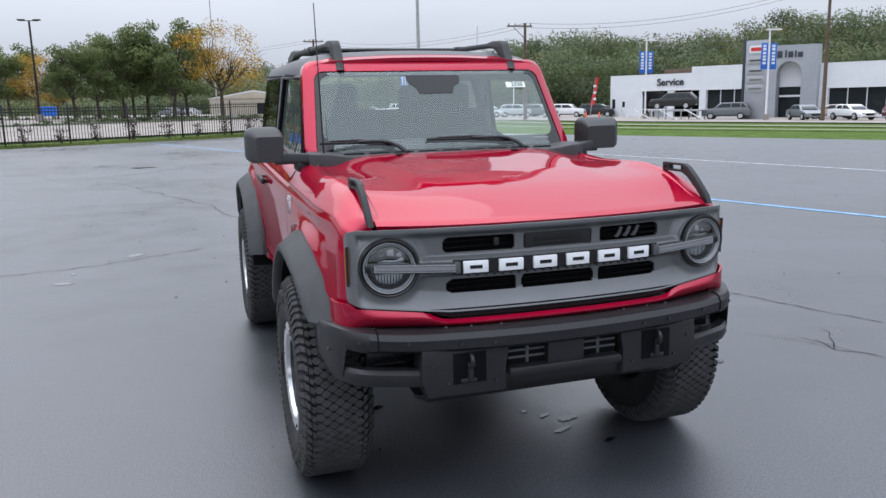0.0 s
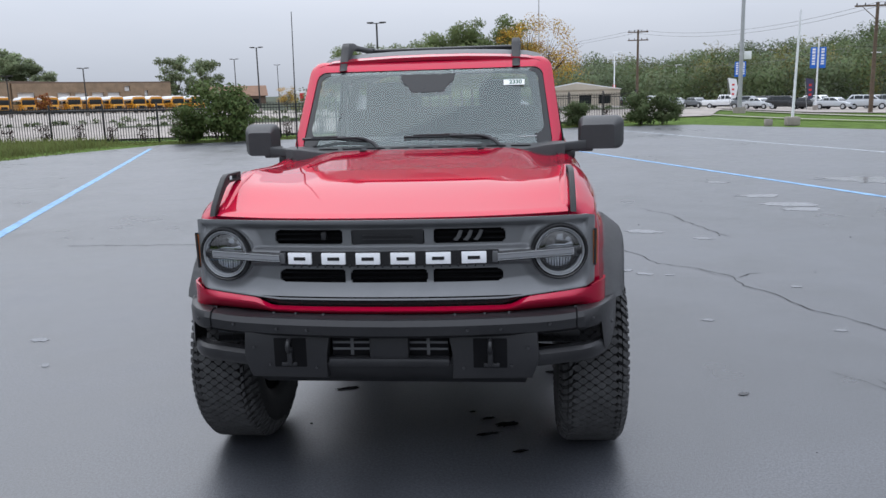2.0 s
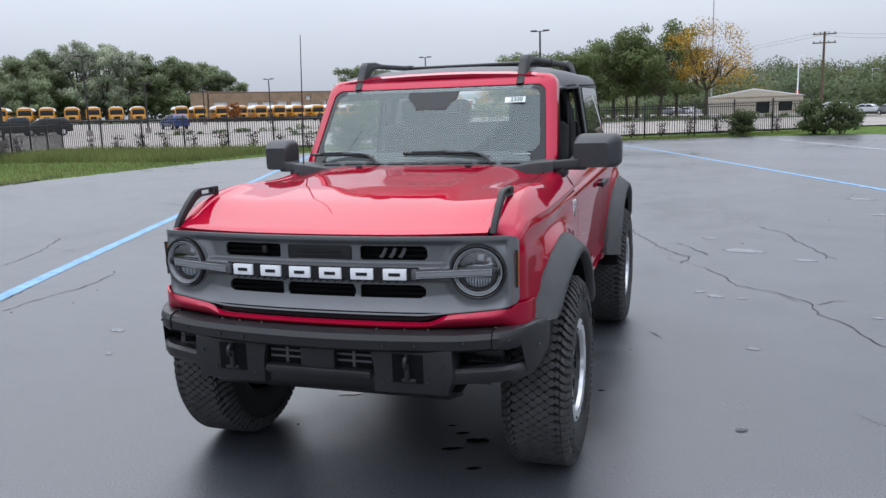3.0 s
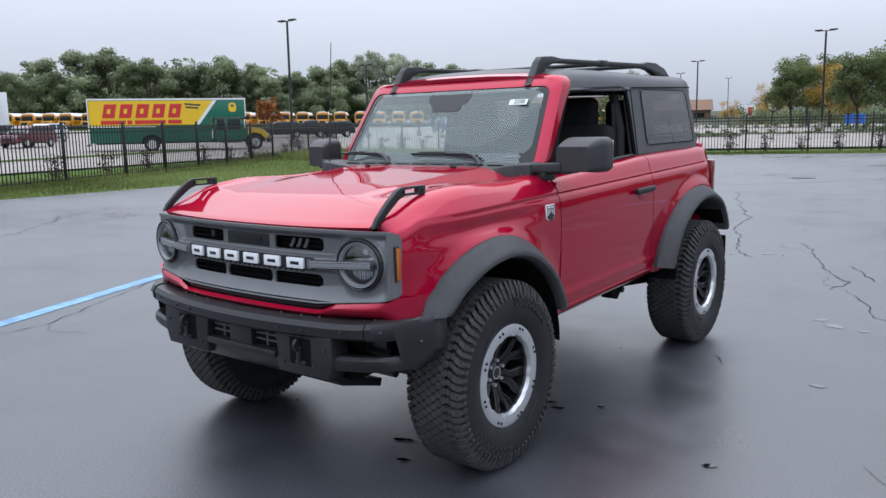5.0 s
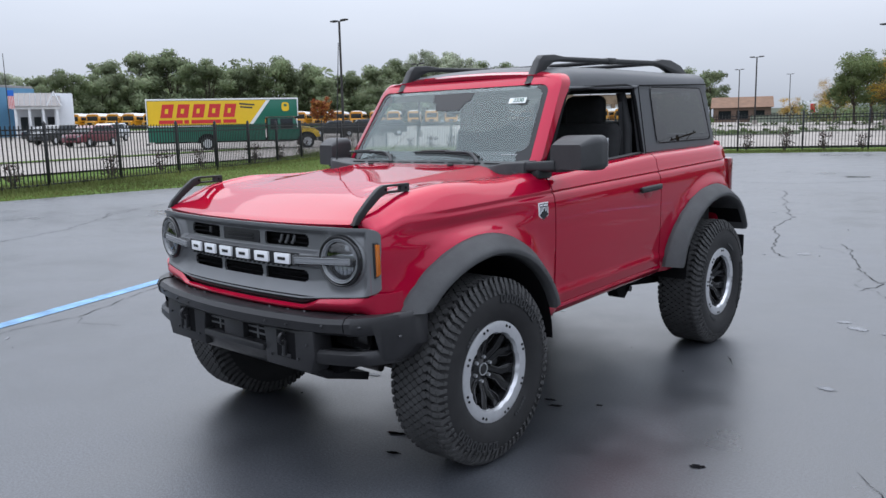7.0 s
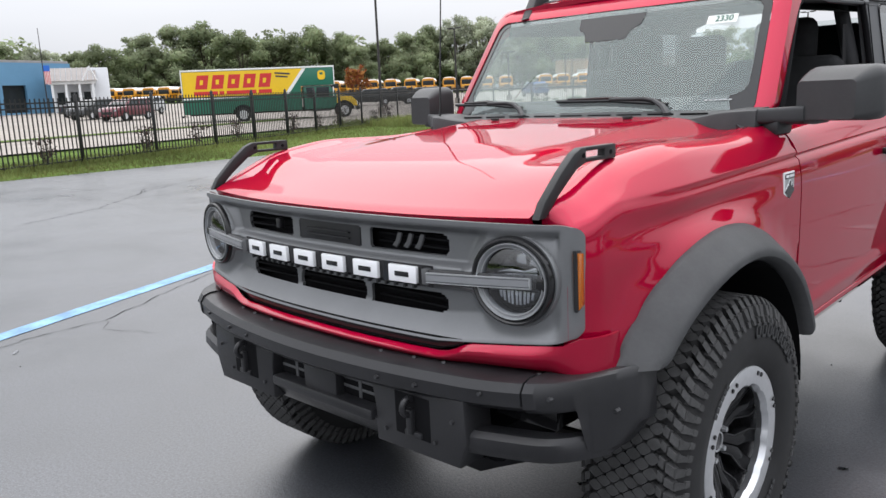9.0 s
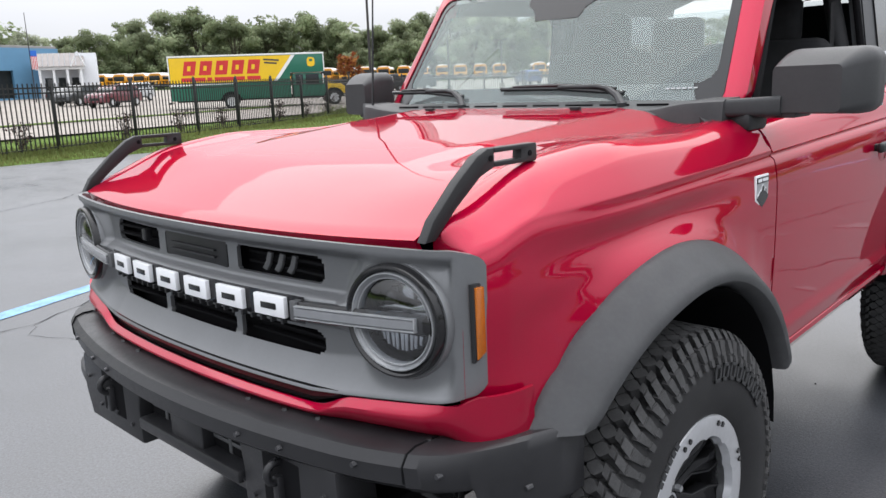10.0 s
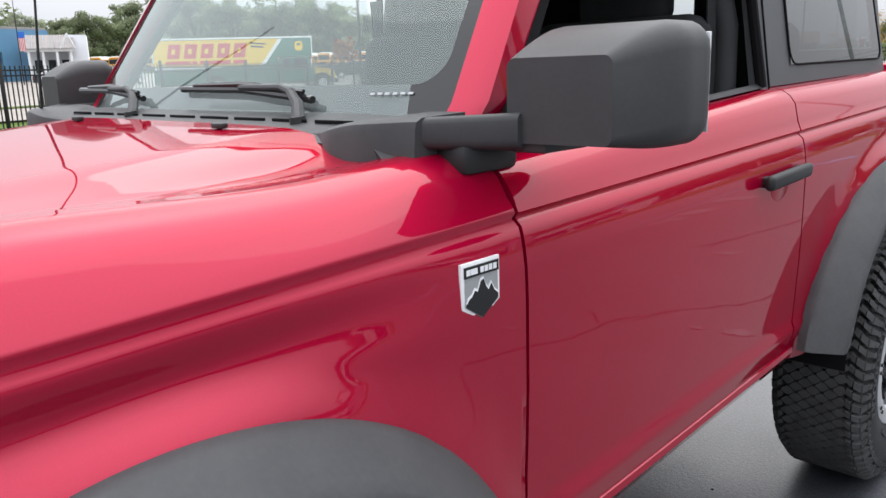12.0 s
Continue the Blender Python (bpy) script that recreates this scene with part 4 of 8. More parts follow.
def tread_mesh():
    """Diagonal lug blocks across the crown and hooked lugs over both shoulders."""
    bm = bmesh.new()
    pitches = 36

    def lug(pts, r0, r1, chamfer=0.003):
        """pts: (angle, x) corners of a block standing from r0 to r1 on the carcass; a corner may carry a drop in radius."""
        lo, hi = [], []
        ca = sum(p[0] for p in pts) / len(pts)
        cx = sum(p[1] for p in pts) / len(pts)
        for p in pts:
            a, x = p[0], p[1]
            drop = p[2] if len(p) > 2 else 0.0
            al, xl = ca + (a - ca) * 0.95, cx + (x - cx) * 0.96
            lo.append(bm.verts.new((xl, (r0 - drop) * math.cos(al), (r0 - drop) * math.sin(al))))
            ai, xi = ca + (a - ca) * 0.83, cx + (x - cx) * 0.88
            hi.append(bm.verts.new((xi, (r1 - drop) * math.cos(ai), (r1 - drop) * math.sin(ai))))
        k = len(pts)
        fs = [bm.faces.new(hi)]
        for i in range(k):
            fs.append(bm.faces.new((lo[i], lo[(i + 1) % k], hi[(i + 1) % k], hi[i])))
        return fs

    for p in range(pitches):
        a = 2 * math.pi * p / pitches
        w = 2 * math.pi / pitches
        # lattice of diamond blocks
        for c in range(14):
            x0 = -0.081 + 0.027 * (c // 2)
            o = a + 0.25 * w * ((c // 2) % 2) + 0.5 * w * (c % 2)
            lug([(o - 0.235 * w, x0 - 0.005), (o - 0.05 * w, x0 - 0.0225), (o + 0.05 * w, x0 - 0.0225), (o + 0.235 * w, x0 - 0.005), (o + 0.235 * w, x0 + 0.005), (o + 0.05 * w, x0 + 0.0225), (o - 0.05 * w, x0 + 0.0225), (o - 0.235 * w, x0 + 0.005)], 0.418, 0.4435)
        for s in (-1, 1):
            for h in (0, 1):
                o = a + (0.5 * h + (0.10 if s > 0 else 0.35)) * w
                deep = 0.052 if h else 0.034
                wide = 0.40 * w if h else 0.34 * w
                lug([(o - 0.34 * w, s * 0.099), (o - 0.20 * w, s * 0.116), (o + wide - 0.24 * w, s * 0.116), (o + wide - 0.36 * w, s * 0.099)], 0.414, 0.4432)
                lug([(o - 0.16 * w, s * 0.118, 0.002), (o + 0.03 * w, s * 0.138, 0.018), (o + wide, s * 0.138, 0.018), (o + wide - 0.20 * w, s * 0.118, 0.002)], 0.410, 0.4425)
                # small tooth on the sidewall, then the fin of the lug down the flank
                tooth = [(o + q * w, r, 0.1475 if r > 0.375 else 0.1520) for q, r in ((0.05, 0.384), (0.33, 0.388), (0.30, 0.372), (0.08, 0.369))]
                tl = [bm.verts.new((s * (x - 0.004), r * math.cos(aa), r * math.sin(aa))) for aa, r, x in tooth]
                th = [bm.verts.new((s * (x + 0.0055), r * math.cos(aa), r * math.sin(aa))) for aa, r, x in tooth]
                bm.faces.new(th)
                for i in range(4):
                    bm.faces.new((tl[i], tl[(i + 1) % 4], th[(i + 1) % 4], th[i]))
                f = ((o + 0.04 * w, 0.421, 0.1345), (o + wide - 0.01 * w, 0.421, 0.1345), (o + wide * 0.85, 0.424 - deep, 0.1475), (o + wide * 0.30, 0.424 - deep * 0.92, 0.1475))
                lo = [bm.verts.new((s * (x - 0.010), r * math.cos(aa), r * math.sin(aa))) for aa, r, x in f]
                hi = [bm.verts.new((s * (x + 0.007), r * math.cos(aa), r * math.sin(aa))) for aa, r, x in f]
                bm.faces.new(hi)
                for i in range(4):
                    bm.faces.new((lo[i], lo[(i + 1) % 4], hi[(i + 1) % 4], hi[i]))
    bmesh.ops.recalc_face_normals(bm, faces=bm.faces)
    return finish(bm, "tread", M_TREAD, 20)


def rim_meshes():
    out = {}
    out["rim"] = finish(lathe([(0.218, -0.11), (0.205, -0.09), (0.190, 0.0), (0.192, 0.075), (0.20, 0.10)], 48), "rim", M_GLOSSBLACK)
    ring = lathe([(0.196, 0.095), (0.182, 0.118), (0.190, 0.136), (0.222, 0.141), (0.240, 0.136), (0.247, 0.120), (0.232, 0.095)], 72)
    # scallops on the ring's inner edge
    for v in ring.verts:
        r = math.hypot(v.co.y, v.co.z)
        if r < 0.203:
            a = math.atan2(v.co.z, v.co.y)
            k = 1 - 0.035 * max(0.0, math.cos(12 * a)) ** 3
            v.co.y, v.co.z = v.co.y * k, v.co.z * k
    out["beadlock_ring"] = finish(ring, "beadlock_ring", M_ALU)
    for sgn in (-1, 1):
        o = [(0.050, sgn * 0.001), (0.052, sgn * 0.030), (0.112, sgn * 0.030), (0.148, sgn * 0.062), (0.198, sgn * 0.070), (0.202, sgn * 0.026), (0.165, sgn * 0.020), (0.134, sgn * 0.001)]
        b = prism([(y, z) for y, z in o], 0.034, "x", (0.032, 0, 0), 0.006)
        for v in b.verts:
            v.co.x += 0.046 * smooth_step(0.07, 0.20, math.hypot(v.co.y, v.co.z))
        out["spoke", sgn] = finish(b, "spoke", M_GLOSSBLACK, 30)
    for sgn in (-1, 1):
        pts = [(0.0565 + 0.046 * smooth_step(0.07, 0.20, math.hypot(y, z)) - 0.006, y, z) for y, z in ((0.066, sgn * 0.0285), (0.110, sgn * 0.0295), (0.130, sgn * 0.046), (0.149, sgn * 0.0605), (0.186, sgn * 0.0675))]
        out["spoke_edge", sgn] = finish(tube(pts, 0.0022, 5), "spoke_edge", M_BOLT)
    out["brake_disc"] = finish(lathe([(0.06, -0.02), (0.155, -0.02), (0.158, -0.04), (0.06, -0.04)], 40), "brake_disc", M_STEEL)
    out["hub_cap"] = finish(lathe([(0.0, 0.060), (0.030, 0.059), (0.038, 0.052), (0.075, 0.046), (0.080, 0.030), (0.085, 0.0)], 32), "hub_cap", M_GLOSSBLACK)
    out["cap_ring"] = finish(lathe([(0.026, 0.0595), (0.026, 0.0625), (0.031, 0.0625), (0.031, 0.0585)], 28), "cap_ring", M_ALU)
    return out


TYRE_ME, TREAD_ME, RIM_ME = tyre_mesh(), tread_mesh(), rim_meshes()
BOLT_ME = finish(rod((0.0, 0, 0), (0.010, 0, 0), 0.0075, 0.0065, 8), "ring_bolt", M_GLOSSBLACK)
NUT_ME = finish(rod((0.0, 0, 0), (0.022, 0, 0), 0.011, 0.008, 6), "lug_nut", M_ALU)


def arc_bar(a0, a1, r0, r1, x):
    b = bmesh.new()
    n = max(2, int((a1 - a0) / 0.03))
    rr = [[(x, r * math.cos(a0 + (a1 - a0) * k / n), r * math.sin(a0 + (a1 - a0) * k / n)) for r in (r0, r1)] for k in range(n + 1)]
    grid(rr, b)
    bmesh.ops.recalc_face_normals(b, faces=b.faces)
    bmesh.ops.solidify(b, geom=b.faces[:], thickness=0.003)
    return b


marks = bmesh.new()
for base, count, w in ((0.25, 8, 0.105), (3.39, 8, 0.105), (1.75, 6, 0.06), (4.85, 6, 0.06)):
    for k in range(count):
        a = base + k * w * 1.12
        big = w > 0.1
        r0, r1 = (0.330, 0.372) if big else (0.268, 0.284)
        for q in (arc_bar(a, a + w * 0.86, r0, r0 + (0.008 if big else 0.016), 0.159 if big else 0.153), arc_bar(a, a + w * 0.86, r1 - 0.008, r1, 0.159), arc_bar(a, a + w * 0.2, r0, r1, 0.159), arc_bar(a + w * 0.66, a + w * 0.86, r0, r1, 0.159))[: 4 if big else 1]:
            tmp = bpy.data.meshes.new("tmp")
            q.to_mesh(tmp)
            q.free()
            marks.from_mesh(tmp)
            bpy.data.meshes.remove(tmp)
MARK_ME = finish(marks, "sidewall_lettering", M_RUBBERTEXT)


def child(name, me, parent, m=None):
    ob = new(name, me)
    ob.parent = parent
    if m is not None:
        ob.matrix_basis = m
    return ob


for s, y, turn in ((1, 0.0, 20), (-1, 0.0, 75), (1, WHEELBASE, 130), (-1, WHEELBASE, 210)):
    wheel = new("wheel")
    wheel.parent = suv
    wheel.matrix_basis = Matrix.Translation((s * 0.796, y, AXLE_Z)) @ (Matrix.Identity(4) if s > 0 else Matrix.Rotation(math.pi, 4, "Z")) @ Matrix.Rotation(radians(turn), 4, "X") @ Matrix.Diagonal((0.93, 0.969, 0.969, 1))
    child("tyre", TYRE_ME, wheel)
    tagged(child("tread", TREAD_ME, wheel), kind="stuff")
    tagged(child("sidewall_lettering", MARK_ME, wheel), kind="stuff")
    for nm in ("rim", "beadlock_ring", "brake_disc", "hub_cap", "cap_ring"):
        child(nm, RIM_ME[nm], wheel)
    for k in range(8):
        for d in (-0.06, 0.06):
            a = 2 * math.pi * k / 8 + d
            child("ring_bolt", BOLT_ME, wheel, Matrix.Translation((0.134, 0.222 * math.cos(a), 0.222 * math.sin(a))))
    for k in range(6):
        for sgn in (-1, 1):
            child("spoke", RIM_ME["spoke", sgn], wheel, Matrix.Rotation(2 * math.pi * k / 6 + 0.26, 4, "X"))
            child("spoke_edge", RIM_ME["spoke_edge", sgn], wheel, Matrix.Rotation(2 * math.pi * k / 6 + 0.26, 4, "X"))
        a = 2 * math.pi * k / 6
        child("lug_nut", NUT_ME, wheel, Matrix.Translation((0.042, 0.058 * math.cos(a), 0.058 * math.sin(a))))

# ---- cabin ----
def shield_y(z):
    """Where the windshield plane stands at a height (before the rake)."""
    return 0.622 + (z - 1.357) * 0.70


def ring_sheet(outer, inner, place):
    """A frame between two outlines of equal count."""
    return grid([[place(*p) for p in outer] + [place(*outer[0])], [place(*p) for p in inner] + [place(*inner[0])]])


def shield_outline(wb, wt, zb, zt, r, n=6):
    pts = []
    def corner(cx, cz, a0):
        for i in range(n + 1):
            a = radians(a0 + 90 * i / n)
            pts.append((cx + r * math.cos(a), cz + r * math.sin(a)))
    corner(wt - r, zt - r, 0), corner(-wt + r, zt - r, 90), corner(-wb + r, zb + r, 180), corner(wb - r, zb + r, 270)
    return pts


def on_shield(x, z, out=0.0):
    return (x, shield_y(z) - out + 0.07 * (x / 0.7) ** 4, z)


outer = shield_outline(0.716, 0.676, 1.270, 1.778, 0.075)
middle = shield_outline(0.700, 0.660, 1.270, 1.768, 0.075)
inner = shield_outline(0.664, 0.626, 1.290, 1.722, 0.055)
bm = grid([[on_shield(*p, -0.085) for p in outer + outer[:1]], [on_shield(*p, 0.0) for p in outer + outer[:1]], [on_shield(*p, 0.012) for p in middle + middle[:1]],
           [on_shield(*p, 0.012) for p in inner + inner[:1]], [on_shield(*p, -0.02) for p in inner + inner[:1]]])
bmesh.ops.recalc_face_normals(bm, faces=bm.faces)
part("windshield_frame", raked(bm), M_PAINT, suv)
# pane, with a black printed border
band_out = shield_outline(0.660, 0.623, 1.294, 1.718, 0.050)
band_in = shield_outline(0.624, 0.597, 1.374, 1.700, 0.045)
part("windshield_border", raked(ring_sheet(band_out, band_in, lambda x, z: on_shield(x, z, 0.006))), M_GLOSSBLACK, suv)
part("sensor_patch", raked(grid([[on_shield(x, z, 0.006) for x in (-w, -w / 2, 0, w / 2, w)] for w, z in ((0.150, 1.697), (0.142, 1.655), (0.108, 1.636), (0.090, 1.600))])), M_GLOSSBLACK, suv, "black printed patch over the sensor")


def facing(bm, way):
    """Turns a sheet's faces towards a direction."""
    for f in bm.faces:
        f.normal_update()
        if f.normal.dot(Vector(way)) < 0:
            f.normal_flip()
    return bm


bm = facing(grid([[on_shield((0.655 - 0.037 * k / 8) * (2 * i / 16 - 1), 1.296 + 0.420 * k / 8, 0.004) for i in range(17)] for k in range(9)]), (0, -1, 0.5))
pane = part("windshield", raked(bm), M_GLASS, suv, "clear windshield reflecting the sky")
pane.visible_shadow = False
part("sensor_pod", raked(box((0.27, 0.03, 0.10), on_shield(0.0, 1.672, -0.020), 0.012, rot=Matrix.Rotation(radians(-35), 4, "X"))), M_BLACKPLASTIC, suv)
part("sensor_eye", raked(box((0.11, 0.05, 0.05), on_shield(0.0, 1.605, -0.045), 0.012, rot=Matrix.Rotation(radians(-35), 4, "X"))), M_GLOSSBLACK, suv)

# white stock label inside the glass
lean = math.atan2(1.0, 0.70)
tag_m = Matrix.Translation((0.468, shield_y(1.640) - 0.012 + 0.03 * RAKE + 0.014, 1.640 + RAKE * 0.82)) @ Matrix.Rotation(lean, 4, "X")
tag = new("window_label", finish(box((0.112, 0.036, 0.001)), "window_label", M_PAPER))
tag.parent, tag.matrix_basis = suv, tag_m
tagged(tag, "white paper stock label with green digits")
digits = bpy.data.curves.new("label_digits", "FONT")
digits.body, digits.size, digits.align_x, digits.align_y = "2330", 0.034, "CENTER", "CENTER"
digits.offset = 0.0008
digits.materials.append(M_GREENINK)
dob = new("label_digits", digits)
dob.parent, dob.matrix_basis = tag, Matrix.Translation((0.008, 0, 0.002))

# cowl and wiper deck
rws = []
for k in range(6):
    f = k / 5
    rws.append([(x, 0.475 + 0.135 * f, 1.298 + 0.032 * f - 0.008 * (x / 0.7) ** 4 - 0.045 * smooth_step(0.680, 0.722, abs(x)) + 0.004 * math.sin(f * math.pi)) for x in [-0.725 + 0.025 * i for i in range(59)]])
part("cowl", raked(shell(grid(rws), 0.012)), M_MIRROR, suv)
for k in range(9):
    part("cowl_louvre", raked(box((0.10, 0.004, 0.006), (-0.50 + 0.125 * k, 0.545, 1.320), 0.001)), M_DARK, suv)
for x0, x1, xp in ((-0.655, -0.275, -0.235), (-0.110, 0.375, 0.400)):
    mid = x0 + (x1 - x0) * 0.50
    arm = tube([(xp, 0.548, 1.318), (xp - 0.030, 0.570, 1.346), (xp - 0.075, 0.588, 1.368)], [0.013, 0.011, 0.008], 8)
    tube([(xp - 0.070, 0.587, 1.367), (xp - 0.12, 0.600, 1.375), (mid, 0.606, 1.375)], [0.008, 0.007, 0.006], 8, arm)
    part("wiper_arm", raked(arm), M_MIRROR, suv)
    blade = tube([(x0, shield_y(1.372) - 0.018, 1.372), (mid, shield_y(1.370) - 0.020, 1.370), (x1, shield_y(1.352) - 0.018, 1.352)], 0.0075, 8)
    tube([(x0 + 0.05, shield_y(1.380) - 0.024, 1.380), (mid, shield_y(1.380) - 0.026, 1.380), (x1 - 0.03, shield_y(1.366) - 0.024, 1.366)], [0.004, 0.008, 0.005], 6, blade)
    part("wiper_blade", raked(blade), M_GLOSSBLACK, suv)
    part("wiper_pivot", raked(rod((xp, 0.548, 1.300), (xp, 0.545, 1.328), 0.018, 0.014, 12)), M_BLACKPLASTIC, suv)
for k in range(6):
    part("windshield_mark", raked(box((0.011, 0.001, 0.0045), on_shield(0.500 + 0.016 * k, 1.360, 0.0075), rot=Matrix.Rotation(radians(-35), 4, "X"))), M_BADGEGREY, suv)
part("antenna_mast", tube([(-0.655, 0.50, 1.29), (-0.660, 0.56, 2.05)], [0.0045, 0.0022], 6), M_GLOSSBLACK, suv)
part("antenna_base", lathe([(0.0, 0.035), (0.010, 0.032), (0.016, 0.0)], 14, axis="z"), M_BLACKPLASTIC, suv).location = (-0.655, 0.50, 1.288)


# roof: header in body colour, then the grey hardtop
def roof_half(y):
    zr = 1.824 - 0.030 * smooth_step(1.3, 2.8, y) - 0.050 * (1 - smooth_step(0.86, 1.15, y))
    return [(0.0, zr + 0.012), (0.20, zr + 0.010), (0.40, zr + 0.002), (0.54, zr - 0.008), (0.605, zr - 0.024), (0.642, zr - 0.052), (0.657, zr - 0.092), (0.664, zr - 0.130)]


def roof_rows(y0, y1, n):
    rr = []
    for i in range(n + 1):
        y = y0 + (y1 - y0) * i / n
        h = roof_half(y)
        w = 1 - 0.015 * smooth_step(2.5, 2.85, y)
        rr.append([(-x * w, y, z) for x, z in h[:0:-1]] + [(x * w, y, z) for x, z in h])
    return rr


part("roof_header", raked(shell(grid(roof_rows(0.926, 0.992, 4)), 0.02)), M_PAINT, suv)
part("hardtop_roof", raked(shell(grid(roof_rows(0.998, 2.87, 40)), 0.03)), M_HARDTOP, suv, "grey textured hardtop roof panel")


def rounded_path(pts, r, n=5):
    """A closed path through corner points, each corner eased over a length r."""
    out = []
    for i, p in enumerate(pts):
        p0, p1, p2 = Vector(pts[i - 1]), Vector(p), Vector(pts[(i + 1) % len(pts)])
        a, b = p1 + (p0 - p1).normalized() * r, p1 + (p2 - p1).normalized() * r
        for k in range(n + 1):
            t = k / n
            out.append(tuple(a * (1 - t) ** 2 + p1 * 2 * t * (1 - t) + b * t * t))
    return out + [out[0]]


def wall_x(z):
    return 0.722 - (z - 1.27) * 0.145


for s in (1, -1):
    def on_wall(y, z, out=0.0):
        return (s * (wall_x(z) + out - 0.02 * smooth_step(2.75, 2.93, y) ** 2), y, z)
    # rear quarter of the hardtop with its window
    out_q = [(1.826, 1.708), (1.824, 1.500), (1.822, 1.290), (2.30, 1.285), (2.930, 1.278), (2.895, 1.48), (2.835, 1.690), (2.30, 1.704)]
    in_q = [(1.974, 1.686), (1.980, 1.52), (1.990, 1.346), (2.34, 1.338), (2.818, 1.328), (2.78, 1.50), (2.730, 1.672), (2.30, 1.682)]
    def subdiv(pts, n=4):
        o = []
        for (a, b), (c, d) in zip(pts, pts[1:] + pts[:1]):
            o += [(a + (c - a) * k / n, b + (d - b) * k / n) for k in range(n)]
        return o
    bm = ring_sheet(subdiv(out_q), subdiv(in_q), on_wall)
    part("hardtop_side", raked(shell(bm, 0.02)), M_HARDTOP, suv, "grey hardtop rear quarter")
    bm = bmesh.new()
    bm.faces.new([bm.verts.new(on_wall(a, b, 0.004)) for a, b in [(1.970, 1.692), (1.984, 1.340), (2.824, 1.322), (2.736, 1.678)]])
    facing(bm, (s, 0, 0))
    part("quarter_window", raked(bm), M_PRIVACY, suv, "dark privacy glass")
    # gasket round the window
    loop = rounded_path([(1.970, 1.692), (1.984, 1.340), (2.824, 1.322), (2.736, 1.678)], 0.05)
    part("window_gasket", raked(tube([on_wall(a, b, 0.003) for a, b in loop], 0.0032, 6)), M_DARK, suv)
    # pillar behind the door and the seal round the door opening
    bm = grid([[on_wall(y, z, 0.002) for z in (1.27, 1.40, 1.55, 1.70)] for y in (1.772, 1.795, 1.818)])
    part("rear_pillar", raked(shell(bm, 0.03)), M_HARDTOP, suv)
    seal = [(0.700, 1.272), (0.800, 1.41), (0.920, 1.58), (0.985, 1.668), (1.03, 1.690), (1.66, 1.702), (1.735, 1.692), (1.752, 1.60), (1.762, 1.42), (1.770, 1.292)]
    part("window_seal", raked(tube([on_wall(a, b, 0.004) for a, b in seal], 0.013, 8)), M_DARK, suv)
    bm = grid([[(s * x, y, belt(y) + dz) for x, dz in ((0.700, -0.03), (0.702, 0.012), (0.716, 0.014), (0.730, 0.004))] for y in [0.64 + 0.113 * k for k in range(11)]])
    part("belt_moulding", raked(bm), M_BLACKPLASTIC, suv)
    part("roof_seam", raked(tube([on_wall(y, 1.704, 0.010) for y in [1.83 + 0.1 * k for k in range(11)]], 0.004, 6)), M_DARK, suv)
    part("pillar_seam", raked(tube([on_wall(1.822, z, 0.003) for z in (1.285, 1.40, 1.55, 1.70)], 0.003, 6)), M_DARK, suv)
    # drip rail above the door
    part("drip_rail", raked(tube([on_wall(y, 1.694, 0.006) for y in [0.99 + 0.08 * k for k in range(11)]], 0.011, 8)), M_HARDTOP, suv)
    # roof rail
    rail = [(0.875, 1.728), (0.905, 1.738), (0.985, 1.856), (1.020, 1.884), (1.14, 1.890), (1.24, 1.880), (2.40, 1.874), (2.48, 1.886), (2.62, 1.882), (2.78, 1.846), (2.87, 1.795), (2.912, 1.742), (2.73, 1.742), (2.63, 1.792), (2.52, 1.826), (2.42, 1.840), (1.24, 1.852), (1.14, 1.846), (1.07, 1.822), (1.010, 1.745), (1.000, 1.735)]
    bm = prism(rail, 0.048, "x", (s * 0.480, 0, 0), 0.010)
    rack = part("roof_rail", raked(bm), M_BLACKPLASTIC, suv, "black roof rail")
    part("rail_joint", raked(box((0.056, 0.10, 0.040), (s * 0.480, 1.79, 1.862), 0.010)), M_BLACKPLASTIC, rack)
    # mirror
    arm = []
    soft_round = lambda v: math.copysign(abs(v) ** 0.40, v)
    for k in range(9):
        f = k / 8
        x, y = 0.672 + 0.163 * f, 0.548 + 0.112 * f
        w, h = 0.056 - 0.006 * f, 0.024 + 0.004 * f
        arm.append([(s * x, y + w * soft_round(math.cos(a)), 1.320 + 0.002 * f + h * soft_round(math.sin(a)) - 0.006 * soft_round(math.cos(a))) for a in [2 * math.pi * (i + 0.5) / 20 for i in range(20)]])
    bm = grid(arm, closed=True)
    bm.verts.ensure_lookup_table()
    bm.faces.new([bm.verts[i] for i in range(20)]), bm.faces.new([bm.verts[160 + i] for i in range(19, -1, -1)])
    bmesh.ops.recalc_face_normals(bm, faces=bm.faces)
    mirror = part("mirror", bm, M_MIRROR, suv, "black door mirror on a wide arm")
    plate = []
    for k in range(13):
        f = k / 12
        x, top = 0.490 + 0.232 * f, 1.310 + 0.023 * smooth_step(0.0, 0.75, f)
        y = 0.500 - 0.036 * smooth_step(0.0, 0.45, f) + 0.050 * smooth_step(0.70, 1.0, f)
        plate.append([(s * x, 0.625, 1.265), (s * x, 0.625, top), (s * x, y + 0.016, top), (s * x, y + 0.004, top - 0.005), (s * x, y, top - 0.016), (s * x, y - 0.004, 1.265)])
    bm = grid(plate, closed=True)
    bm.verts.ensure_lookup_table()
    bm.faces.new([bm.verts[i] for i in range(6)]), bm.faces.new([bm.verts[72 + i] for i in range(5, -1, -1)])
    bmesh.ops.recalc_face_normals(bm, faces=bm.faces)
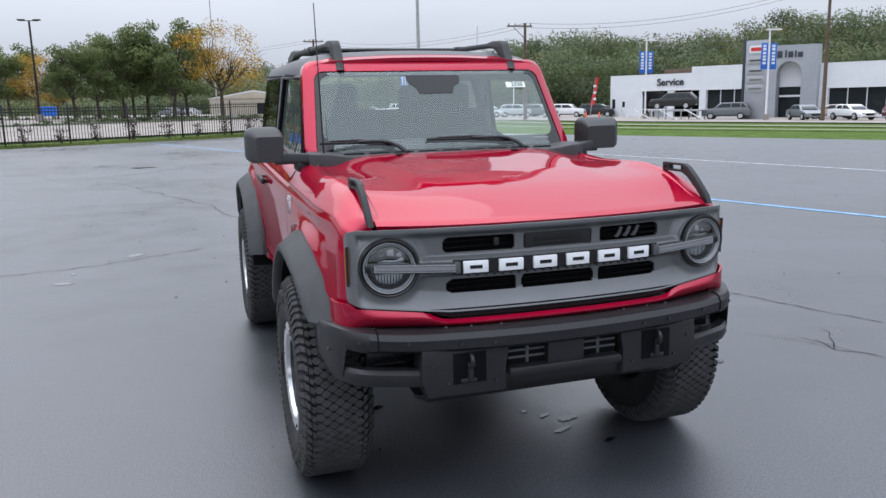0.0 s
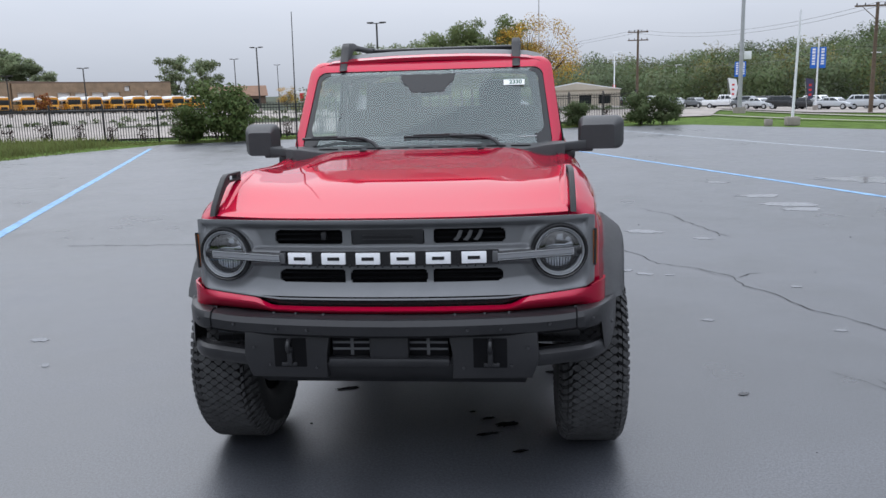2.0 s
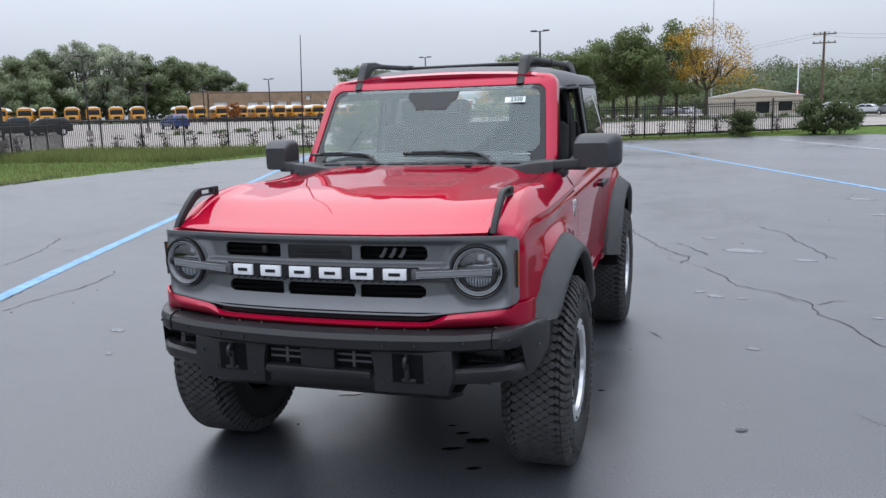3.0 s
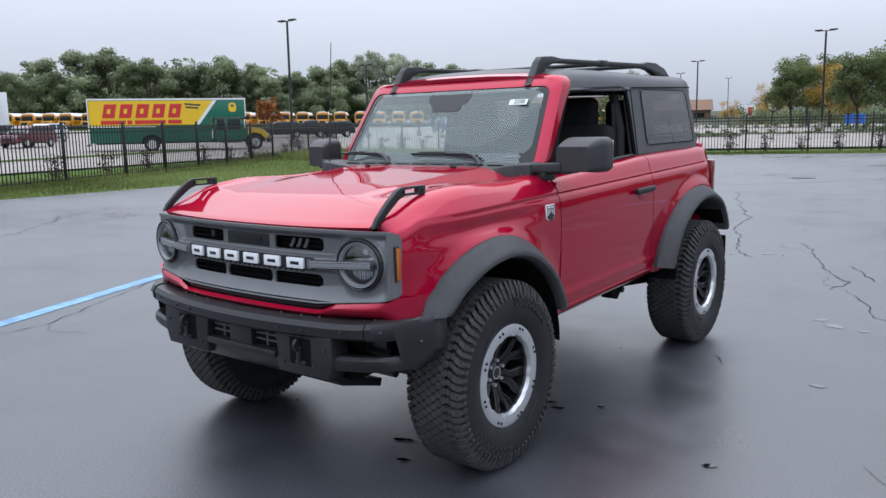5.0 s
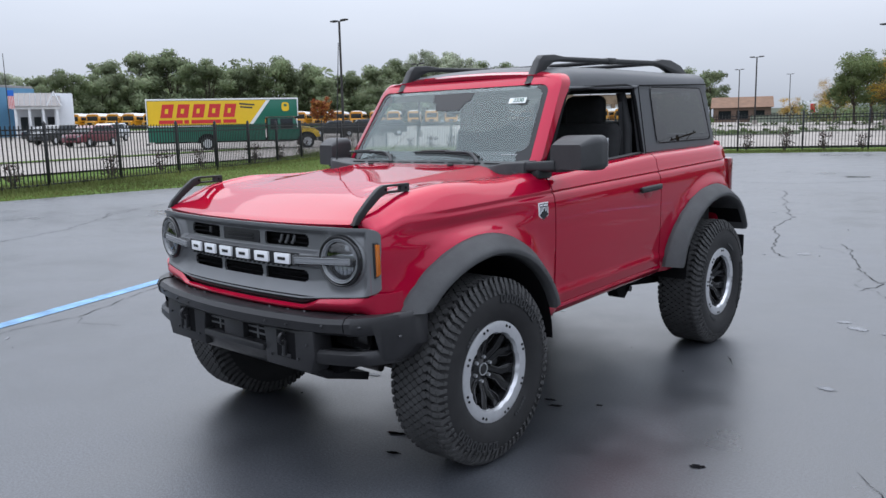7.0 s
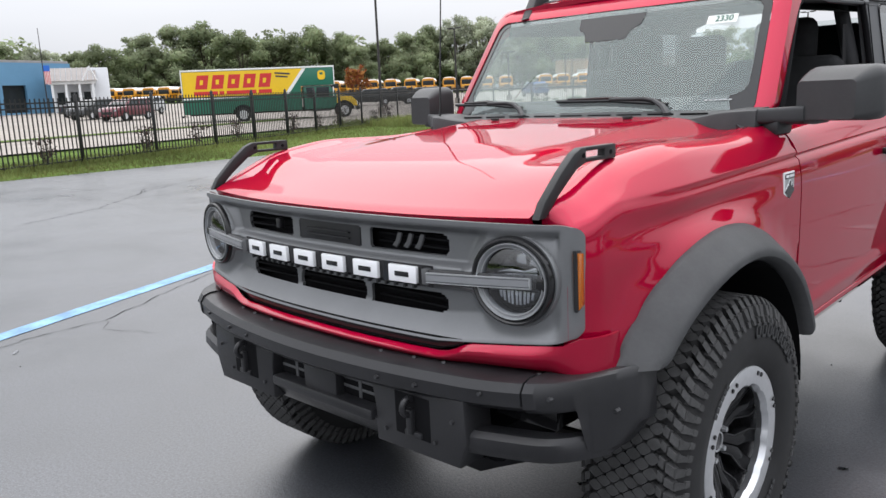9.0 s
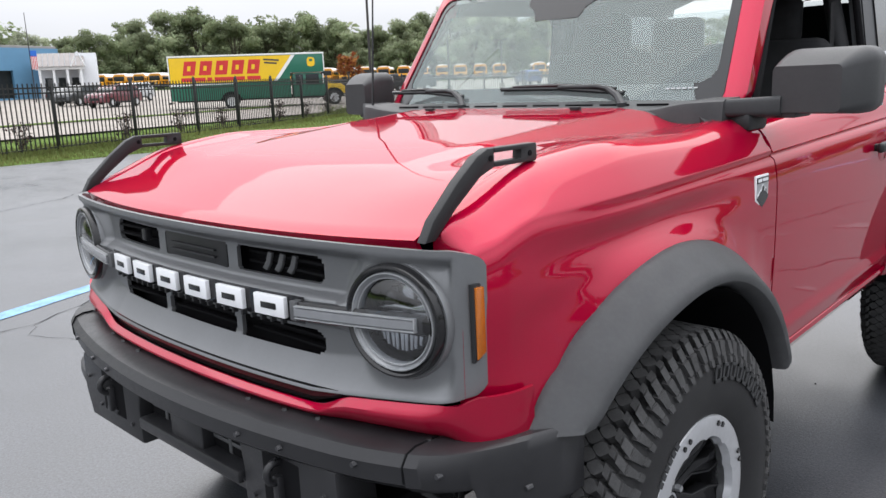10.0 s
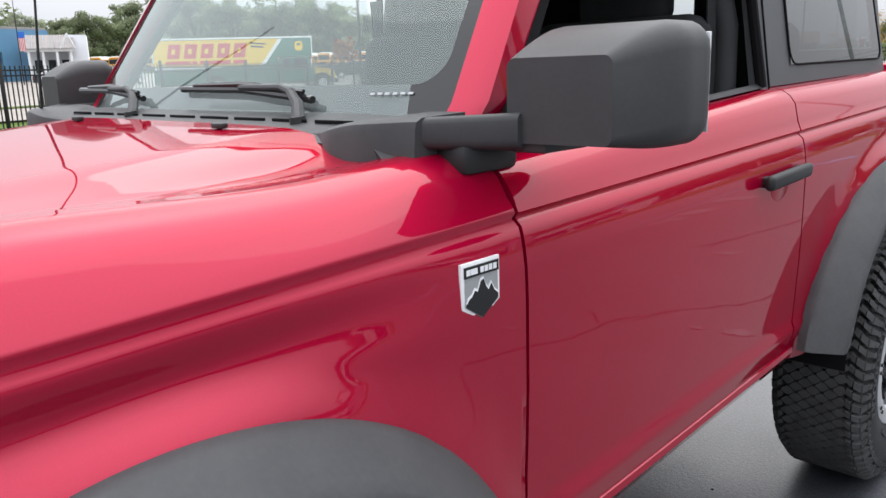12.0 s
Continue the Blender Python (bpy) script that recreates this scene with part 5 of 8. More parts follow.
    part("cowl_end", raked(bm), M_MIRROR, suv)
    part("mirror_foot", box((0.085, 0.13, 0.050), (s * 0.735, 0.625, 1.285), 0.014), M_BLACKPLASTIC, mirror)
    # head: a small facet in front swells to the full rim behind
    head_rows = []
    for k in range(17):
        f = k / 16
        g = math.sin(math.pi / 2 * min(1.0, f * 1.55))
        x0, x1 = (0.806 if s > 0 else 0.824) + 0.004 * (1 - g), (0.980 if s > 0 else 0.955) + (0.060 if s > 0 else 0.045) * g
        z0, z1 = 1.308 - 0.008 * g, 1.430 + 0.045 * g
        y = 0.622 + 0.165 * f
        rad = 0.014 + 0.026 * g
        shrink = 0.008 * (f > 0.99)
        ring = rounded_rect(x1 - x0 - shrink, z1 - z0 - shrink, rad, 5)
        head_rows.append([(s * ((x0 + x1) / 2 + a), y + 0.050 * a * (1 - 0.5 * f), (z0 + z1) / 2 + b) for a, b in ring])
    bmesh_head = grid(head_rows, closed=True)
    bmesh_head.verts.ensure_lookup_table()
    kk = len(head_rows[0])
    bmesh_head.faces.new([bmesh_head.verts[i] for i in range(kk)]), bmesh_head.faces.new([bmesh_head.verts[16 * kk + i] for i in range(kk - 1, -1, -1)])
    bmesh.ops.recalc_face_normals(bmesh_head, faces=bmesh_head.faces)
    part("mirror_head", bmesh_head, M_MIRROR, mirror)
    part("mirror_neck", box((0.070, 0.125, 0.058), (s * 0.838, 0.688, 1.322), 0.008, seg=2), M_MIRROR, mirror)
    part("mirror_glass", box((0.210 if s > 0 else 0.150, 0.004, 0.140), (s * (0.930 if s > 0 else 0.912), 0.792, 1.388), 0.001), M_ALU, mirror)
    # tail lamp
    part("tail_light", raked(box((0.080, 0.06, 0.25), (s * 0.775, 2.975, 1.050), 0.014)), M_REDLENS, suv, "dark red tail lamp")
for y in (1.79, 2.46):
    part("roof_crossbar", raked(tube([(-0.475, y, 1.860), (0.475, y, 1.860)], 0.015, 10)), M_GLOSSBLACK, suv)
# passenger window stands closed
bm = bmesh.new()
bm.faces.new([bm.verts.new((-(wall_x(z) - 0.004), y, z)) for y, z in ((0.70, 1.272), (0.985, 1.675), (1.67, 1.69), (1.73, 1.285))])
facing(bm, (-1, 0, 0))
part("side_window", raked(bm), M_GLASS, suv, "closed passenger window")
# rear: tailgate, back window
part("tailgate", raked(box((1.46, 0.05, 0.74), (0, 2.96, 0.93), 0.02)), M_PAINT, suv)
bm = grid([[(x, 2.89 - 0.10 * (z - 1.28) / 0.42, z) for x in (-0.68, 0.68)] for z in (1.28, 1.36)])
part("rear_window_sill", raked(shell(bm, 0.02)), M_HARDTOP, suv)
bm = grid([[(x, 2.89 - 0.10 * (z - 1.28) / 0.42, z) for x in (-0.62, 0.62)] for z in (1.36, 1.67)])
facing(bm, (0, 1, 0))
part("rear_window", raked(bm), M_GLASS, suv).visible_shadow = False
part("rear_bumper", box((1.56, 0.16, 0.16), (0, 3.0, 0.68), 0.03), M_BUMPER, suv)

# ---- interior ----
part("cabin_floor", raked(box((1.44, 2.3, 0.06), (0, 1.75, 0.70), 0.01)), M_INTERIOR, suv)
for s in (1, -1):
    part("door_lining", raked(box((0.05, 1.10, 0.60), (s * 0.70, 1.22, 0.93), 0.02)), M_INTERIOR, suv)
    part("rear_lining", raked(box((0.05, 1.05, 0.60), (s * 0.69, 2.33, 0.95), 0.02)), M_INTERIOR, suv)
part("firewall", raked(box((1.38, 0.05, 0.60), (0, 0.56, 0.98), 0.01)), M_INTERIOR, suv)
dash = box((1.36, 0.36, 0.16), (0, 0.80, 1.205), 0.04, seg=3)
dash = box((0.40, 0.06, 0.12), (0.36, 0.80, 1.285), 0.03, bm=dash)
dash = box((0.28, 0.03, 0.14), (0.0, 0.93, 1.285), 0.012, bm=dash)
part("dashboard", raked(dash), M_INTERIOR, suv)
sw = bmesh.new()
tube([(0.37 + 0.185 * math.cos(a), 1.04 + 0.07 * math.sin(a), 1.215 + 0.17 * math.sin(a)) for a in [2 * math.pi * k / 28 for k in range(28)]] , 0.014, 8, sw)
box((0.30, 0.02, 0.04), (0.37, 1.03, 1.215), 0.008, bm=sw)
box((0.10, 0.05, 0.10), (0.37, 1.02, 1.21), 0.02, bm=sw)
part("steering_wheel", raked(sw), M_INTERIOR, suv)


def seat(x, y, w):
    st = new("seat")
    st.parent = suv
    part("cushion", box((w, 0.50, 0.16), (x, y, 0.93), 0.05, seg=3), M_FABRIC, st)
    back = box((w, 0.13, 0.60), (x, y + 0.28, 1.24), 0.055, seg=3, rot=Matrix.Rotation(radians(-12), 4, "X"))
    part("seat_back", back, M_FABRIC, st)
    for dx in ((0.0,) if w < 0.7 else (-0.36, 0.36)):
        part("headrest", box((0.27, 0.10, 0.20), (x + dx, y + 0.365, 1.605), 0.045, seg=3), M_FABRIC, st)
        for d in (-0.06, 0.06):
            part("headrest_post", rod((x + dx + d, y + 0.36, 1.48), (x + dx + d, y + 0.36, 1.55), 0.006), M_STEEL, st)


for s in (1, -1):
    seat(s * 0.37, 1.33, 0.52)
seat(0.0, 2.05, 1.18)
for s in (1, -1):
    part("roll_bar", raked(tube([(s * 0.64, 1.74, 0.80), (s * 0.63, 1.75, 1.45), (s * 0.57, 1.76, 1.70), (s * 0.40, 1.76, 1.725), (0, 1.76, 1.725)], 0.032, 10)), M_INTERIOR, suv)
    part("seat_belt", raked(box((0.004, 0.045, 0.62), (s * 0.62, 1.70, 1.30), rot=Matrix.Rotation(radians(5), 4, "X"))), M_FABRIC, suv)
part("headliner", raked(grid([[(x, y, z - 0.04) for x, z in ((-0.62, 1.70), (-0.4, 1.775), (0, 1.78), (0.4, 1.775), (0.62, 1.70))] for y in (0.95, 1.8, 2.7)])), M_HEADLINER, suv)
part("interior_mirror", raked(box((0.24, 0.03, 0.065), (0.0, 0.93, 1.610), 0.015)), M_BLACKPLASTIC, suv)

# ---- the ground ----
LOT = [(-17.3, -60), (-17.3, 12), (-17.6, 24), (-16.2, 31.0), (-9.2, 34.8), (0.6, 39.4), (3.0, 40.6), (9.2, 40.8), (15.5, 28.5), (22.0, 15.0), (34, -10), (58, -60)]


def lot_gap(x, y):
    """Metres outside the car park (0 inside)."""
    inside, best = False, 1e9
    for (x0, y0), (x1, y1) in zip(LOT, LOT[1:] + LOT[:1]):
        if (y0 > y) != (y1 > y) and x < x0 + (x1 - x0) * (y - y0) / (y1 - y0):
            inside = not inside
        dx, dy = x1 - x0, y1 - y0
        k = max(0.0, min(1.0, ((x - x0) * dx + (y - y0) * dy) / (dx * dx + dy * dy)))
        best = min(best, math.hypot(x - x0 - k * dx, y - y0 - k * dy))
    return 0.0 if inside else best


def terrain(x, y):
    """The land falls gently to the east, rises to the west, with a low swell to the north."""
    g = lot_gap(x, y)
    far = min(1.0, 300.0 / max(1.0, math.hypot(x, y)))
    lift = 0.05 * smooth_step(0.0, 0.3, g)
    swell_n = 0.65 * smooth_step(38, 66, y) * (1 - smooth_step(100, 140, y)) * (1 - smooth_step(8, 32, x)) * smooth_step(-48, -22, x)
    return -0.0162 * x * far * min(1.0, g / (75.0 if x < 0 else 45.0)) + swell_n + lift if g > 0 else 0.0


xs = sorted({-2600, -1500, -800, -500, -350} | {-260 + 10 * i for i in range(53)} | {-60 + 2 * i for i in range(61)} | {350, 500, 800, 1500, 2600})
bm = grid([[(x, y, terrain(x, y) - 0.055 + (0.0 if lot_gap(x, y) > 0 else -0.05)) for x in xs] for y in xs])
tagged(new("ground", finish(bm, "ground", M_LAWN, 80)), "mown grassy land reaching to the horizon", "ground", kind="structure")
bm = bmesh.new()
bm.faces.new([bm.verts.new((x, y, 0.0)) for x, y in LOT])
bmesh.ops.triangulate(bm, faces=bm.faces[:])
bmesh.ops.recalc_face_normals(bm, faces=bm.faces)
tagged(new("pavement", finish(bm, "pavement", M_ASPHALT)), "damp dark asphalt car park with cracks and worn lines", "pavement", kind="structure")


def draped(name, corners, mat, label, category, lift=0.03, n=24, kind="structure"):
    """A sheet over four corners that follows the land."""
    a, b, c, d = [Vector((*p, 0)) for p in corners]
    rr = []
    for i in range(n + 1):
        u = i / n
        row = []
        for j in range(n + 1):
            v = j / n
            p = (a * (1 - u) + b * u) * (1 - v) + (d * (1 - u) + c * u) * v
            row.append((p.x, p.y, terrain(p.x, p.y) + lift))
        rr.append(row)
    bm = grid(rr)
    bmesh.ops.recalc_face_normals(bm, faces=bm.faces)
    return tagged(new(name, finish(bm, name, mat, 80)), label, category, kind=kind)


draped("road", [(-24.5, -4), (-33.5, 31.5), (-118, 62), (-118, -20)], M_CONCRETE, "pale concrete yard behind the fence", "road", 0.02, 40)
draped("road", [(-34.0, 32.0), (12.0, 49.5), (40, 150), (-100, 160)], M_CONCRETE, "pale concrete drive behind the fence", "road", 0.02, 40)
draped("road", [(-33.4, 31.6), (-34.0, 32.2), (-100, 160), (-118, 62)], M_CONCRETE, "pale concrete yard", "road", 0.02, 40)
draped("grass_verge", [(-34.5, 2), (-42.8, 31), (-44.0, 30.6), (-35.8, 1.6)], M_LAWN, "thin grass strip in the yard", "grass", 0.06)
for k, (x, y, w, d, a) in enumerate(((-10, 58, 26, 2.2, 14), (2, 63, 24, 5.5, 12), (-22, 52, 14, 2.0, 16), (-16, 76, 30, 3.0, 10), (-36, 60, 20, 1.6, 20), (8, 78, 30, 4, 5))):
    ca, sa = math.cos(radians(a)), math.sin(radians(a))
    cs = [(x + ca * px - sa * py, y + sa * px + ca * py) for px, py in ((-w / 2, -d / 2), (w / 2, -d / 2), (w / 2, d / 2), (-w / 2, d / 2))]
    draped("planted_island", cs, M_BED, "planted bed of low cover in the concrete yard", "grass", 0.06)
PLANTING = []
rng = random.Random(23)
for x, y, w, d, a in ((-10, 58, 26, 2.2, 14), (2, 63, 24, 5.5, 12), (-22, 52, 14, 2.0, 16), (-16, 76, 30, 3.0, 10), (-36, 60, 20, 1.6, 20)):
    ca, sa = math.cos(radians(a)), math.sin(radians(a))
    for k in range(int(w / 1.1)):
        px, py, rr = -w / 2 + 1.1 * k + rng.uniform(-0.3, 0.3), rng.uniform(-0.35, 0.35) * d, rng.uniform(0.25, 0.55)
        gx, gy = x + ca * px - sa * py, y + sa * px + ca * py
        PLANTING.append(((gx, gy, terrain(gx, gy) + 0.45 * rr), (rr, rr, rr * rng.uniform(0.25, 0.5))))
# footpath, lawn and dealer's yard to the north-east
U, NRM = Vector((0.46, -0.888, 0)), Vector((0.888, 0.46, 0))
EDGE = Vector((9.2, 41.0, 0))


def strip(u0, u1, d0, d1):
    return [tuple((EDGE + U * u + NRM * d)[:2]) for u, d in ((u0, d0), (u1, d0), (u1, d1), (u0, d1))]


draped("footpath", strip(-40, 90, 13.2, 14.5), M_CONCRETE, "pale concrete footpath between lawns", "pavement", 0.02)
draped("footpath", strip(-8, 90, 6.8, 7.4), M_CONCRETE, "low concrete edging in the lawn", "pavement", 0.03)
draped("road", strip(-70, 90, 24.0, 100.0), M_CONCRETE, "pale concrete dealership yard", "road", 0.02, 30)
draped("road", strip(-60, -8, 17.0, 25.0), M_CONCRETE, "concrete side street", "road", 0.02, 30)


def ribbon(points, width, mat, name, label, z=0.004, jag=0.0, seed=1, step=0.25, ends=True):
    """A flat painted or cracked line on the asphalt."""
    rng = random.Random(seed)
    pts = []
    for (x0, y0), (x1, y1) in zip(points, points[1:]):
        n = max(1, int(math.hypot(x1 - x0, y1 - y0) / step))
        for k in range(n):
            f = k / n
            pts.append(Vector((x0 + (x1 - x0) * f, y0 + (y1 - y0) * f, z)))
    pts.append(Vector((*points[-1], z)))
    left, right = [], []
    for i, p in enumerate(pts):
        d = (pts[min(i + 1, len(pts) - 1)] - pts[max(i - 1, 0)]).normalized()
        s = Vector((-d.y, d.x, 0))
        off = s * (rng.uniform(-jag, jag) + (jag * (1.0 * math.sin(0.42 * i + seed) + 0.9 * math.sin(1.13 * i + 2.1 * seed)) if jag and 0 < i < len(pts) - 1 else 0.0))
        w = width * (rng.uniform(0.35, 1.3) if jag else rng.uniform(0.93, 1.05))
        if jag and i in (0, len(pts) - 1):
            w *= 0.2
        left.append(p + off + s * w / 2), right.append(p + off - s * w / 2)
    bm = grid([left, right])
    bmesh.ops.recalc_face_normals(bm, faces=bm.faces)
    for f in bm.faces:
        if f.normal.z < 0:
            f.normal_flip()
    return tagged(new(name, finish(bm, name, mat)), label, "marking" if not jag else "crack", kind="structure")


ribbon([(-2.2, -4.6), (-3.9, -0.35), (-5.46, 3.48), (-7.45, 8.4), (-15.2, 27.7)], 0.155, M_BLUELINE, "painted_line", "pale blue painted parking line on asphalt", 0.004)
ribbon([(9.2, -2.0), (7.1, 4.5), (5.2, 10.5), (3.5, 15.8), (0.0, 26.5), (-3.2, 35.4)], 0.14, M_BLUELINE, "painted_line", "faded blue painted parking line", 0.004)
ribbon([(13.6, 4.5), (12.1, 9.2), (9.6, 17.5), (6.9, 27.0), (4.4, 36.5)], 0.10, M_WHITELINE, "painted_line", "worn pale parking line", 0.004)
EAST_CRACKS = [
    [(-2.89, 14.85), (-2.51, 13.95), (-2.39, 13.28), (-1.95, 12.34), (-1.88, 11.9), (-1.48, 11.02), (-1.4, 10.66), (-1.12, 10.16), (-1.03, 9.51), (-0.97, 8.9), (-0.74, 8.23), (-0.57, 7.95), (-0.41, 7.3), (-0.21, 6.71), (-0.04, 6.38), (0.1, 6.29)],
    [(0.27, 7.66), (0.47, 7.25), (0.64, 6.77), (0.76, 6.4), (0.91, 5.99), (1.05, 5.71), (1.14, 5.48), (1.28, 5.32), (1.27, 5.11), (1.2, 4.87)],
    [(1.43, 4.74), (1.51, 4.55), (1.62, 4.34), (1.73, 3.95), (2.03, 3.72), (2.29, 3.34), (2.29, 3.02), (2.4, 2.84), (2.48, 2.62), (2.55, 2.31), (2.65, 2.16), (2.78, 1.94), (2.97, 1.45), (3.08, 1.12), (3.21, 0.81)],
    [(1.11, 6.23), (1.35, 5.78), (1.48, 5.46)], [(1.09, 2.25), (1.18, 2.08)],
]
SIDE_CRACKS = [
    [(2.05, 7.79), (2.36, 7.22), (2.54, 6.14), (2.73, 5.4)], [(2.31, 3.31), (2.43, 3.49), (2.58, 3.52)], [(1.2, 5.31), (1.29, 5.43)],
    [(2.5, 0.7), (2.45, 0.46), (2.54, 0.36), (2.61, 0.23)], [(2.45, 0.46), (2.69, 0.76), (2.71, 0.87)],
    [(-9.44, 1.38), (-10.12, 2.64), (-11.77, 4.19), (-13.04, 6.08)], [(-11.22, 3.76), (-12.14, 4.3), (-12.46, 5.1)],
]
WEST_CRACKS = [
    [(-4.41, 1.67), (-4.45, 2.07), (-4.41, 2.58), (-4.6, 3.31)], [(-6.34, 3.42), (-6.51, 3.94), (-6.85, 4.59), (-7.38, 5.38)],
    [(-4.98, 5.1), (-3.19, 5.13), (-2.6, 5.22), (-1.98, 5.51), (-1.28, 5.92)], [(-4.67, 16.77), (-3.46, 16.84), (-2.5, 17.62), (-1.57, 19.0)],
    [(-3.0, -1.8), (-3.63, -0.48), (-3.63, 0.05), (-4.02, 0.65), (-4.59, 1.62), (-5.0, 2.6)],
]
for k, c in enumerate(EAST_CRACKS + SIDE_CRACKS + WEST_CRACKS):
    far = min(math.hypot(x, y + 2) for x, y in c)
    ribbon(c, 0.005 + 0.0010 * far, M_CRACK, "asphalt_crack", "jagged dark crack in the asphalt", 0.003, 0.007 + 0.0006 * far, 10 + k, 0.06)
# hairlines that branch off at random
rng = random.Random(47)
for k in range(12):
    c = rng.choice(EAST_CRACKS[:4] + SIDE_CRACKS + WEST_CRACKS)
    x, y = rng.choice(c)
    a = rng.uniform(0, 6.28)
    line = [(x, y)]
    for q in range(rng.randint(2, 5)):
        a += rng.uniform(-0.7, 0.7)
        x, y = x + 0.22 * math.cos(a), y + 0.22 * math.sin(a)
        line.append((x, y))
    ribbon(line, 0.004, M_CRACK, "asphalt_crack", "hairline crack in the asphalt", 0.003, 0.012, 70 + k, 0.06)


def blot(x, y, r, mat, name, label, seed, stretch=1.0, turn=0.0, z=0.003, n=22):
    rng = random.Random(seed)
    bm = bmesh.new()
    vs = []
    for k in range(n):
        a = 2 * math.pi * k / n
        rr = r * rng.uniform(0.6, 1.15)
        px, py = rr * stretch * math.cos(a), rr * math.sin(a)
        vs.append(bm.verts.new((x + px * math.cos(turn) - py * math.sin(turn), y + px * math.sin(turn) + py * math.cos(turn), z)))
    bm.faces.new(vs)
    return tagged(new(name, finish(bm, name, mat)), label, "stain", kind="structure")


for k, (x, y, r, q) in enumerate(((0.42, 0.07, 0.05, 1.8), (0.32, 0.14, 0.03, 1.6), (0.24, 0.22, 0.02, 1.4), (-0.49, 0.53, 0.04, 2.2), (1.66, 0.53, 0.035, 1.4), (0.73, 0.78, 0.03, 1.9), (0.65, 0.84, 0.028, 1.8), (0.91, 0.93, 0.02, 1.5), (0.35, 1.17, 0.03, 1.8), (0.49, -0.23, 0.025, 2.0), (0.33, -0.05, 0.03, 3.0))):
    blot(x, y, 0.62 * r, M_STAIN, "oil_stain", "small wet dark stain on asphalt", 60 + k, q * 1.3, 0.4, 0.004)
# puddle spots: the reflected sky is put into their pale base colour
SPOTS = ((4.06, 9.06, 0.22), (4.17, 8.04, 0.26), (4.19, 7.5, 0.20), (1.85, 5.8, 0.15), (2.43, 5.3, 0.075), (1.55, 3.48, 0.055), (3.88, 11.14, 0.15), (1.78, 1.97, 0.035), (2.69, 2.98, 0.035), (2.59, 1.73, 0.035),
         (-2.69, 19.64, 0.26), (0.17, 6.63, 0.06), (1.42, 3.63, 0.035), (1.75, 3.44, 0.03), (1.5, 6.64, 0.07), (-2.91, 1.39, 0.05), (-2.55, 4.52, 0.07), (-1.99, 5.76, 0.08))
for k, (x, y, r) in enumerate(SPOTS):
    blot(x, y, r, M_PATCH, "pale_patch", "small puddle on asphalt with sky reflection in its pale colour", 80 + k, 1.6, rng.uniform(-0.4, 0.9), 0.003)
for k in range(24):
    px, py = rng.uniform(-9, 9), rng.uniform(-1, 16)
    if math.hypot(px, py) < 2.6:
        py += 5
    blot(px, py, rng.uniform(0.010, 0.028), M_PATCH, "pale_patch", "tiny pale chip in the asphalt", 200 + k, rng.uniform(1.0, 2.2), rng.uniform(0, 3), 0.003, 10)
blot(6.72, 11.19, 0.72, M_PATCH, "puddle", "shallow rain puddle with sky reflection in its pale colour", 7, 1.45, -0.16, 0.004, 40)
blot(-18.15, 14.9, 0.62, M_WATER, "puddle", "rain puddle at the grass edge", 8, 4.2, 1.95, 0.016, 60)
rng = random.Random(5)
pebble = finish(lathe([(0.0, 0.006), (0.006, 0.004), (0.008, 0.0)], 7, axis="z"), "pebble", M_STAIN)
for k in range(60):
    ob = new("pebble", pebble)
    ob.location, ob.scale = (rng.uniform(-5, 6), rng.uniform(-1.5, 9), 0.0), (rng.uniform(0.5, 1.6),) * 3
    tagged(ob, "tiny dark pebble on the asphalt", "pebble", "pebbles")


# ---- foliage ----
def leaf_cloud(blobs, count, size, seed, flat=0.35):
    """Leaf-clump quads scattered through ellipsoids; blobs: (centre, radii)."""
    r = np.random.RandomState(seed)
    vol = np.array([b[1][0] * b[1][1] * b[1][2] for b in blobs]) ** 0.7
    pick = r.choice(len(blobs), count, p=vol / vol.sum())
    cen = np.array([b[0] for b in blobs])[pick]
    rad = np.array([b[1] for b in blobs])[pick]
    d = r.normal(size=(count, 3))
    d /= np.linalg.norm(d, axis=1)[:, None]
    shellr = r.uniform(0.10, 1.25, count) ** 0.6
    p = cen + d * rad * shellr[:, None]
    n = d + r.normal(size=(count, 3)) * 0.5
    n /= np.linalg.norm(n, axis=1)[:, None]
    t = np.cross(n, r.normal(size=(count, 3)))
    t /= np.linalg.norm(t, axis=1)[:, None]
    b = np.cross(n, t)
    s = size * r.uniform(0.5, 1.3, count)[:, None]
    quad = np.stack([p - t * s, p - b * s * 0.55, p + t * s, p + b * s * 0.55], 1).reshape(-1, 3)
    faces = np.arange(count * 4).reshape(-1, 4)
    me = bpy.data.meshes.new("leaves")
    me.vertices.add(count * 4)
    me.vertices.foreach_set("co", quad.astype(np.float32).ravel())
    me.loops.add(count * 4)
    me.loops.foreach_set("vertex_index", faces.astype(np.int32).ravel())
    me.polygons.add(count)
    me.polygons.foreach_set("loop_start", (np.arange(count) * 4).astype(np.int32))
    me.update(calc_edges=True)
    # leaves share the light of the crown's rounded outside
    soft_n = d + n * 0.45 + np.array((0, 0, 0.12))
    soft_n /= np.linalg.norm(soft_n, axis=1)[:, None]
    rounded = me.attributes.new("custom_normal", "FLOAT_VECTOR", "POINT")
    rounded.data.foreach_set("vector", np.repeat(soft_n, 4, 0).astype(np.float32).ravel())
    return me


